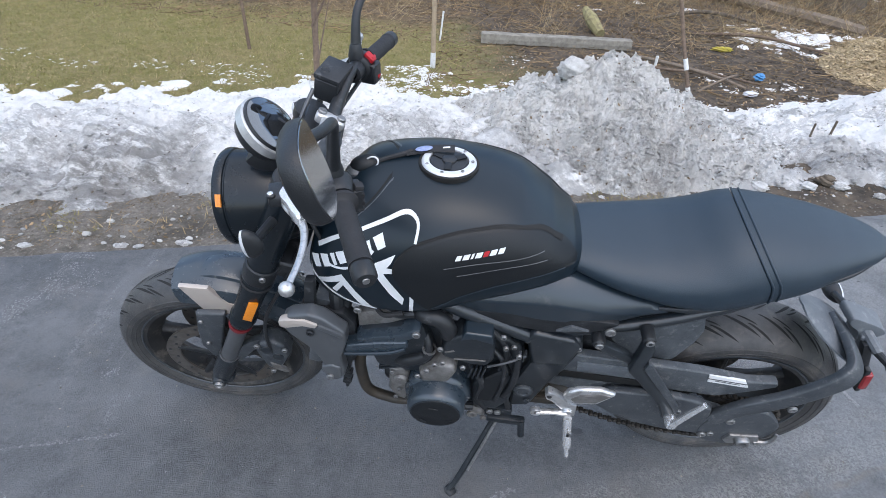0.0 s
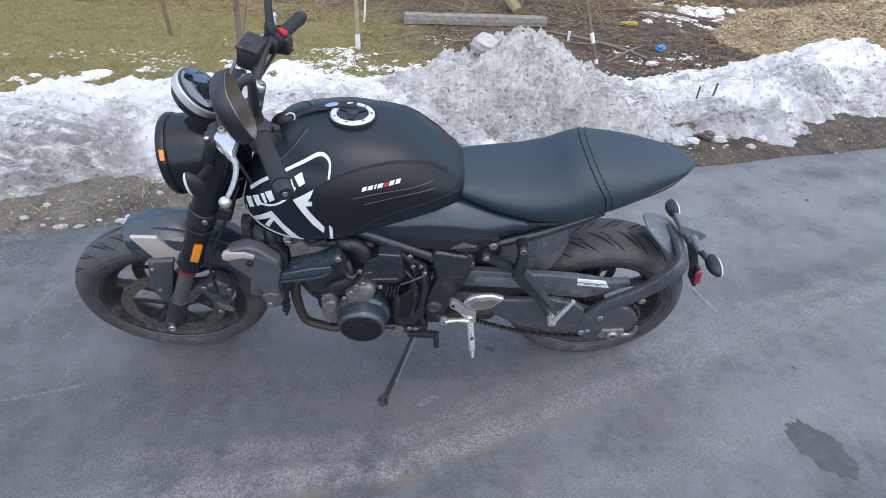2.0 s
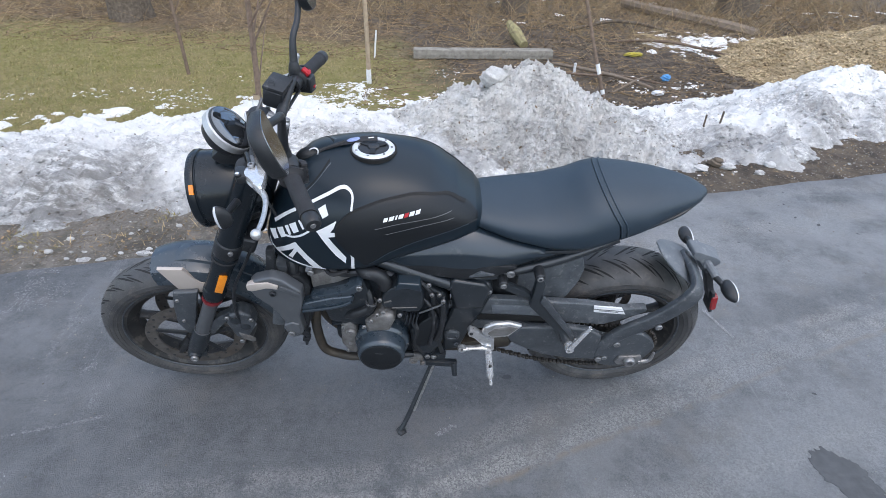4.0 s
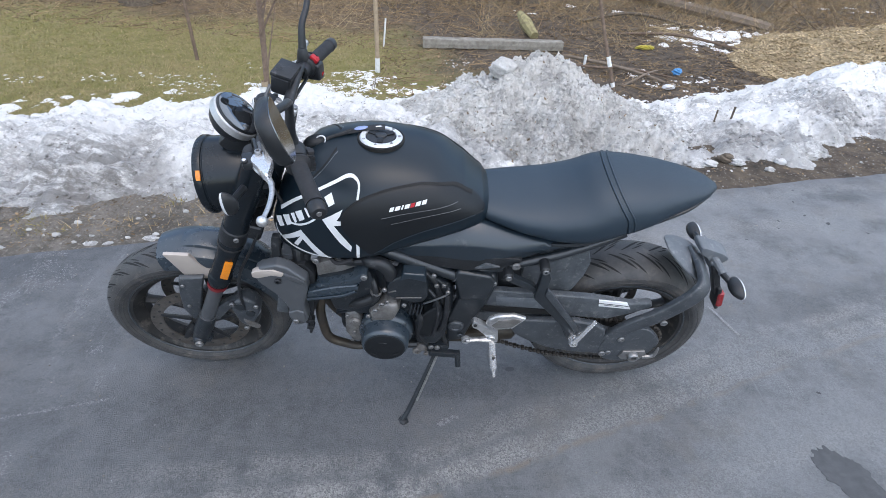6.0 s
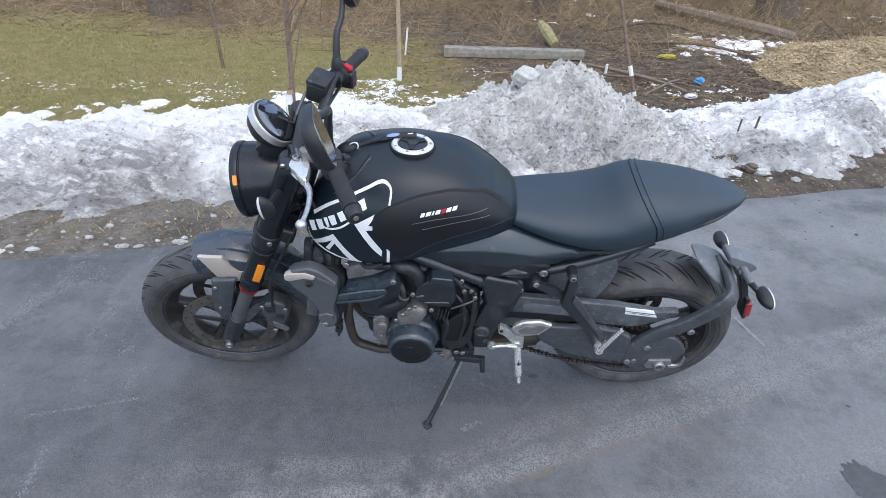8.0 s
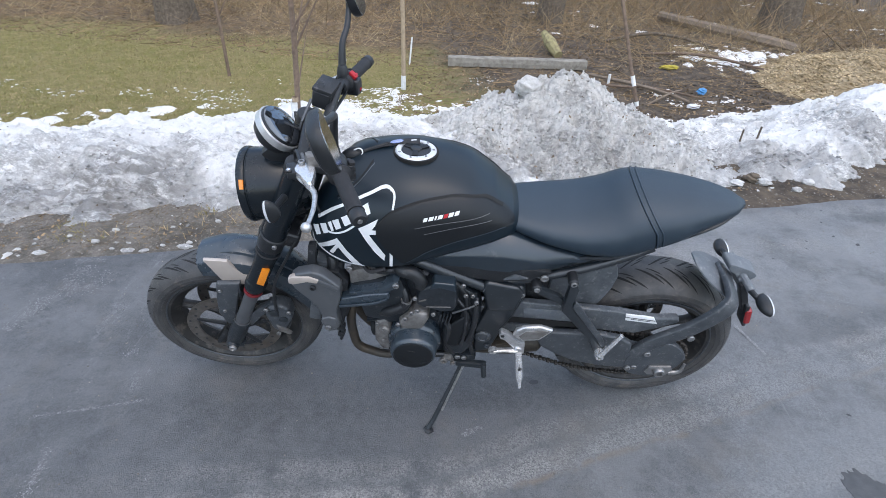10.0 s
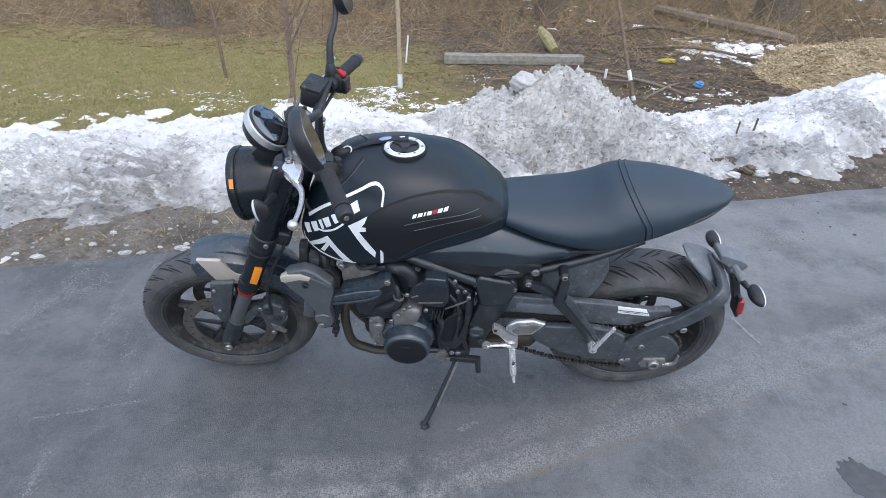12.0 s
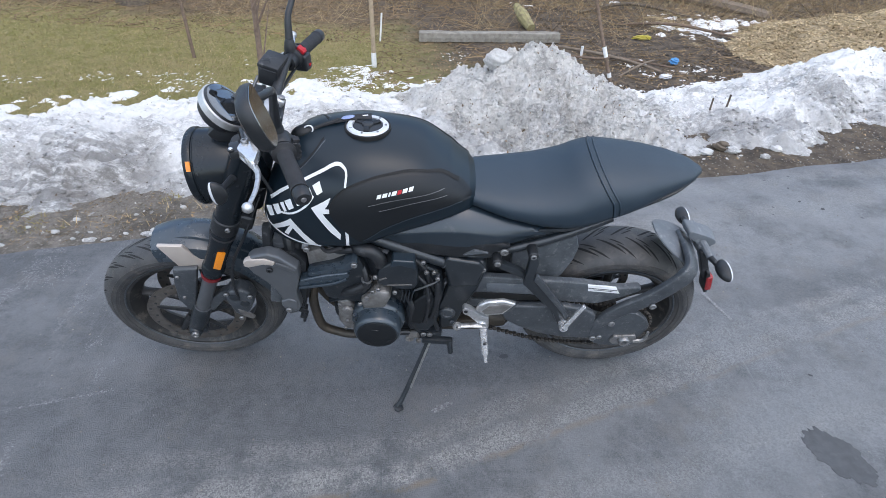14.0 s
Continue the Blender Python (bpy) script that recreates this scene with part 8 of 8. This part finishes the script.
def flake(lo, hi, tilt=0.6, thick=0.3):
    def make(rnd, p):
        s = rnd.uniform(lo, hi)
        m = Matrix.Translation(p) @ Euler((rnd.uniform(-tilt, tilt), rnd.uniform(-tilt, tilt), rnd.uniform(0, 6.28))).to_matrix().to_4x4()
        c = rnd.uniform(0.1, thick) * s
        pts = [(-s, 0, c), (-0.3 * s, -0.5 * s, 0), (0.6 * s, -0.4 * s, 0.4 * c), (s, 0, c), (0.5 * s, 0.45 * s, 0), (-0.4 * s, 0.5 * s, 0.3 * c)]
        return [tuple(m @ Vector(q)) for q in pts], [(0, 1, 2, 3), (0, 3, 4, 5)]
    return make


def drift(lo, hi, high=0.25):
    """A low ragged scrap of snow."""
    def make(rnd, p):
        s = rnd.uniform(lo, hi) * rnd.uniform(0.4, 1.0)
        a0, st = rnd.uniform(0, 6.28), rnd.uniform(0.4, 1.0)
        pts = [Vector((0, 0, high * s))]
        for k in range(11):
            a, r = 6.283 * k / 11, s * rnd.uniform(0.35, 1.4)
            x, y = r * math.cos(a), r * st * math.sin(a)
            pts.append(Vector((x * math.cos(a0) - y * math.sin(a0), x * math.sin(a0) + y * math.cos(a0), -0.006)))
        for k in range(11):
            pts.append(pts[k + 1] * 0.65 + Vector((0, 0, high * s * rnd.uniform(0.6, 1.0))))
        f = [(1 + k, 1 + (k + 1) % 11, 12 + (k + 1) % 11, 12 + k) for k in range(11)] + [(12 + k, 12 + (k + 1) % 11, 0) for k in range(11)]
        return [tuple(Vector(p) + q) for q in pts], f
    return make


def pebble(lo, hi):
    base = [(1, 0, 0), (-1, 0, 0), (0, 1, 0), (0, -1, 0), (0, 0, 1), (0, 0, -1), (0.6, 0.6, 0.5), (-0.6, 0.6, 0.5), (-0.6, -0.6, 0.5), (0.6, -0.6, 0.5)]
    fc = [(4, 6, 7), (4, 7, 8), (4, 8, 9), (4, 9, 6), (0, 2, 6), (2, 7, 6), (2, 1, 7), (1, 8, 7), (1, 3, 8), (3, 9, 8), (3, 0, 9), (0, 6, 9), (5, 2, 0), (5, 1, 2), (5, 3, 1), (5, 0, 3)]
    def make(rnd, p):
        s = rnd.uniform(lo, hi) * rnd.uniform(0.5, 1.0)
        m = Matrix.Translation(p) @ Euler((rnd.uniform(-0.4, 0.4), rnd.uniform(-0.4, 0.4), rnd.uniform(0, 6.28))).to_matrix().to_4x4() @ Matrix.Diagonal((s, s * rnd.uniform(0.6, 1), s * rnd.uniform(0.4, 0.8), 1))
        return [tuple(m @ (Vector(q) * rnd.uniform(0.85, 1.15))) for q in base], fc
    return make


def area(x0, x1, d0, d1, test=None, lift=0.0, bare=True):
    """Spots on the ground between two distances past the road's edge, where no snow lies."""
    def place(rnd):
        x = rnd.uniform(x0, x1)
        d = rnd.uniform(d0, d1)
        y = 1.24 + 0.24 * x + d
        if test and not test(rnd, x, y, d):
            return None
        if bare and d < 3.2 and (bank_h(x, y) > 0.004 or (abs(x - 0.8) < 1.3 and pile_h(x, y) > 0)):
            return None
        return (x, y, ground_z(x, y) + lift)
    return place


def lawn_here(rnd, x, y, d):
    """Lawn fades into litter towards the right and the woods."""
    e = y - 5.9 + 0.15 * x + 0.9 * fbm(x, y, 0.7, 3, 71.0)
    return rnd.random() > smooth(-1.0, 0.7, e) and rnd.random() > smooth(-0.2, 0.8, x + 0.95 + 0.5 * fbm(x, y, 0.9, 2, 72.0))


scatter("grass", 120000, area(-7.5, 1.0, 1.4, 7.5, lawn_here), blade(0.008, 0.03, 0.0024, 1.8), M_GRASS, "short matted olive and straw winter grass", "grass", seed=1)
scatter("dry_grass", 60000, area(-7.5, 1.6, 1.4, 7.5, lambda r, x, y, d: lawn_here(r, x, y, d) and r.random() < 0.45 + 0.55 * smooth(4.6, 3.0, d + 0.8 * fbm(x, y, 0.8, 2, 76.0)) + 0.9 * smooth(0.05, 0.3, fbm(x * 0.5, y, 1.1, 3, 86.0))), blade(0.008, 0.03, 0.0022, 2.2), M_STRAW, "flattened straw-coloured dead grass", "grass", seed=2)
scatter("verge_grass", 2600, area(-5.5, 4.5, 0.12, 0.7, lambda r, x, y, d: x < 1.2 and fbm(x, y, 1.5, 2, 73.0) > 0.0), blade(0.015, 0.05, 0.0018, 1.5), M_STRAW, "sparse dead grass on the muddy verge", "grass", seed=3)
not_lawn = lambda r, x, y, d: (y - 5.9 + 0.15 * x > -0.6 or x > -0.6) and (x < 3.4 or mound(x, y) < 0)
scatter("leaf_litter", 75000, area(-8.5, 8.5, 1.6, 11.0, not_lawn, 0.01), flake(0.006, 0.019, 0.8), M_LEAF, "brown leaf litter under the brush", "leaves", seed=4)
scatter("verge_litter", 4000, area(-5.0, 5.0, 0.04, 1.2, None, 0.004), flake(0.003, 0.013, 0.5), M_LEAF, "scattered dead leaves on the verge", "leaves", seed=5)
scatter("gravel", 8000, area(-5.0, 5.0, -0.03, 0.9, None, 0.002), pebble(0.002, 0.01), M_STONE, "loose gravel on the muddy verge", "gravel", seed=6)
scatter("brush", 6000, area(-9, 9, 4.4, 12.5, lambda r, x, y, d: y - 6.2 + 0.15 * x > 0.0 and r.random() < smooth(0, 3, y - 6.0 + 0.15 * x) + 0.25), stick(0.25, 1.0, 0.003, (0.05, 1.7)), M_TWIG, "tangled bare brush at the edge of the woods", "brush", seed=7)
scatter("dry_stalks", 9000, area(-9, 9, 4.0, 12.0, lambda r, x, y, d: y - 5.9 + 0.15 * x > 0.0 and fbm(x, y, 0.8, 2, 74.0) > -0.1), stick(0.12, 0.55, 0.002, (0.0, 1.2)), M_STRAW, "pale dry stalks among the brush", "brush", seed=8)
scatter("twig_litter", 8000, area(-8, 8, 2.2, 10.0, not_lawn, 0.012), stick(0.06, 0.4, 0.003, (-0.05, 0.25)), M_TWIG, "twigs lying on the leaf litter", "twigs", seed=9)


scatter("verge_moss", 16000, area(-5.0, 4.5, 0.16, 0.75, lambda r, x, y, d: x < 1.3 and fbm(x, y, 2.2, 3, 77.0) > 0.12 - 0.3 * smooth(0.2, 0.45, d)), blade(0.006, 0.022, 0.002, 1.8), M_GRASS, "olive moss and grass on the muddy verge", "moss", seed=21)
scatter("verge_straw", 3000, area(-5.0, 1.6, 0.06, 1.0, None, 0.004), stick(0.015, 0.07, 0.0009, (-0.05, 0.15)), M_TWIG, "bits of straw lying on the verge", "straw", seed=22)
scatter("verge_stone", 90, area(-5.5, 5.5, 0.0, 0.7, None, 0.003), pebble(0.007, 0.02), M_GREY, "pale stones on the muddy verge", "stones", seed=19)
scatter("woods_snow", 260, area(1.2, 9.0, 6.0, 11.5, lambda r, x, y, d: fbm(x, y, 0.5, 2, 84.0) > 0.05, 0.004, False), drift(0.03, 0.2, 0.1), M_SNOW, "remains of snow among the brush", "snow", seed=33)
scatter("mud_clods", 5000, area(0.2, 5.5, 1.6, 5.0, lambda r, x, y, d: fbm(x, y, 1.3, 3, 83.0) > 0.0 and (x < 3.2 or mound(x, y) < 0)), pebble(0.008, 0.035), M_SOIL, "dark clods and crumbs of mud", "mud", seed=32)
scatter("far_woods", 800, lambda r: (r.uniform(-26, 26), 12.5 + abs(r.gauss(0, 7)), -0.3), stick(3.0, 8.0, 0.022, (5.0, 12.0)), M_BARK, "bare winter woods behind the brush", "woods", seed=20)


# unseen woods behind the camera, added to darken the horizon in reflections
scatter("added_woods", 500, lambda r: (r.uniform(-40, 40), -17.0 - abs(r.gauss(0, 6)), -0.1), stick(3.0, 9.0, 0.03, (4.0, 12.0)), M_BARK, "unseen bare woods added across the road to darken reflections", "woods", seed=26)


def on_mound(rnd):
    x, y = rnd.uniform(3.3, 8.4), rnd.uniform(3.9, 7.1)
    return (x, y, ground_z(x, y) + mound(x, y) + 0.004) if mound(x, y) > -0.01 else None


scatter("wood_chip", 42000, on_mound, flake(0.006, 0.024, 0.6, 0.4), M_CHIP, "", "", parent=chips, seed=10)


scatter("straw", 9000, on_mound, stick(0.03, 0.14, 0.0018, (-0.1, 0.3)), M_STRAW, "", "", parent=chips, seed=30)
scatter("dead_leaf", 12000, lambda r: (lambda p: p if p and fbm(p[0], p[1], 1.4, 3, 62.0) > 0.1 - 0.3 * smooth(4.4, 3.5, p[0]) else None)(on_mound(r)), flake(0.006, 0.02, 0.8), M_LEAF, "", "", parent=chips, seed=31)


def on_pile(rnd):
    x, y = rnd.uniform(-0.5, 2.2), rnd.uniform(1.6, 3.4)
    h = pile_h(x, y)
    return (x, y, ground_z(x, y) + h) if h > 0.02 else None


scatter("snow_crumb", 14000, on_pile, pebble(0.004, 0.02), M_PILE, "", "", parent=pile, seed=11)
scatter("pile_grit", 3000, on_pile, pebble(0.002, 0.008), M_STONE, "", "", parent=pile, seed=12)


def on_bank(rnd):
    x = rnd.uniform(-5, 5.2)
    d = rnd.uniform(0.25, 2.4)
    y = 1.24 + 0.24 * x + d
    h = bank_h(x, y)
    return (x, y, ground_z(x, y) + h) if h > 0.0 else None


scatter("pile_leaves", 700, on_pile, flake(0.006, 0.016, 0.9), M_LEAF, "", "", parent=pile, seed=28)
scatter("snow_crumbs", 7000, on_bank, pebble(0.005, 0.025), M_SNOW, "loose crumbs of old snow", "snow", seed=13)
scatter("bank_grit", 2200, on_bank, flake(0.003, 0.011, 0.6), M_BARK, "grit and leaf scraps on the snow", "grit", seed=14)


def patch_h(x, y):
    r = math.hypot((x - 3.95) / 0.75, (y - 6.55) / 0.6)
    return 0.03 - 0.05 * r + 0.05 * fbm(x, y, 2.4, 3, 81.0) + 0.06 * fbm(x, y, 7.0, 4, 82.0)


spot = grid_mesh("snow_patch", [float(v) for v in np.arange(2.7, 5.3, 0.03)], [float(v) for v in np.arange(5.6, 7.5, 0.03)], lambda x, y: ground_z(x, y) + patch_h(x, y), M_SNOW, keep=lambda x, y, z: patch_h(x, y) > -0.01)
tagged(spot, "patch of old snow by the fallen log", "snow", kind="stuff")
scatter("verge_snow", 110, area(-5.0, 5.0, 0.03, 0.5, lambda r, x, y, d: fbm(x, y, 1.2, 2, 75.0) > 0.0, 0.002), drift(0.01, 0.045, 0.3), M_CHUNK, "thin scraps of ice on the muddy verge", "snow", seed=18)
scatter("snow_scraps", 2600, area(-5.5, 0.8, 2.6, 4.3, lambda r, x, y, d: fbm(x, y, 1.6, 3, 78.0) > -0.05 + 0.5 * smooth(2.8, 4.2, d), 0.003), drift(0.006, 0.04, 0.12), M_SNOW, "scraps of snow left in the grass", "snow", seed=16)
scatter("heap_snow", 2000, area(-1.7, 0.6, 2.0, 3.5, lambda r, x, y, d: fbm(x, y, 2.0, 3, 80.0) > -0.1 + 0.4 * smooth(2.4, 3.4, d), 0.003), drift(0.012, 0.075, 0.13), M_SNOW, "thin patches of snow behind the heap", "snow", seed=24)
scatter("mud_snow", 1000, area(1.4, 4.8, 1.7, 3.2, lambda r, x, y, d: fbm(x, y, 1.8, 3, 79.0) > 0.05 + 0.35 * smooth(1.9, 3.1, d), 0.003), drift(0.01, 0.06, 0.16), M_SNOW, "scraps of snow left on the mud", "snow", seed=23)
scatter("road_grit", 1400, lambda r: (lambda x: (x, edge(x) - abs(r.gauss(0, 0.9)) - 0.02, 0.001))(r.uniform(-3.5, 3.5)), pebble(0.0015, 0.005), M_STONE, "fine grit on the asphalt", "grit", seed=17)

# small iron hook ends sticking out of the snow
iron = new("bent_iron")
iron.location = (2.27, 2.68, bank(2.27, 2.68) - 0.025)
tagged(iron, "dark bent iron prongs sticking out of the snow", "scrap iron")
part("prong", tube([(-0.06, 0.02, -0.03), (-0.06, 0.02, 0.1)], 0.007, 8), M_BARK, iron)
part("prong", tube([(0.05, 0, -0.03), (0.055, 0, 0.135)], 0.008, 8), M_BARK, iron)
part("crossbar", tube([(-0.06, 0.02, 0.005), (0.0, 0.01, 0.0), (0.05, 0, 0.01)], 0.006, 8), M_BARK, iron)
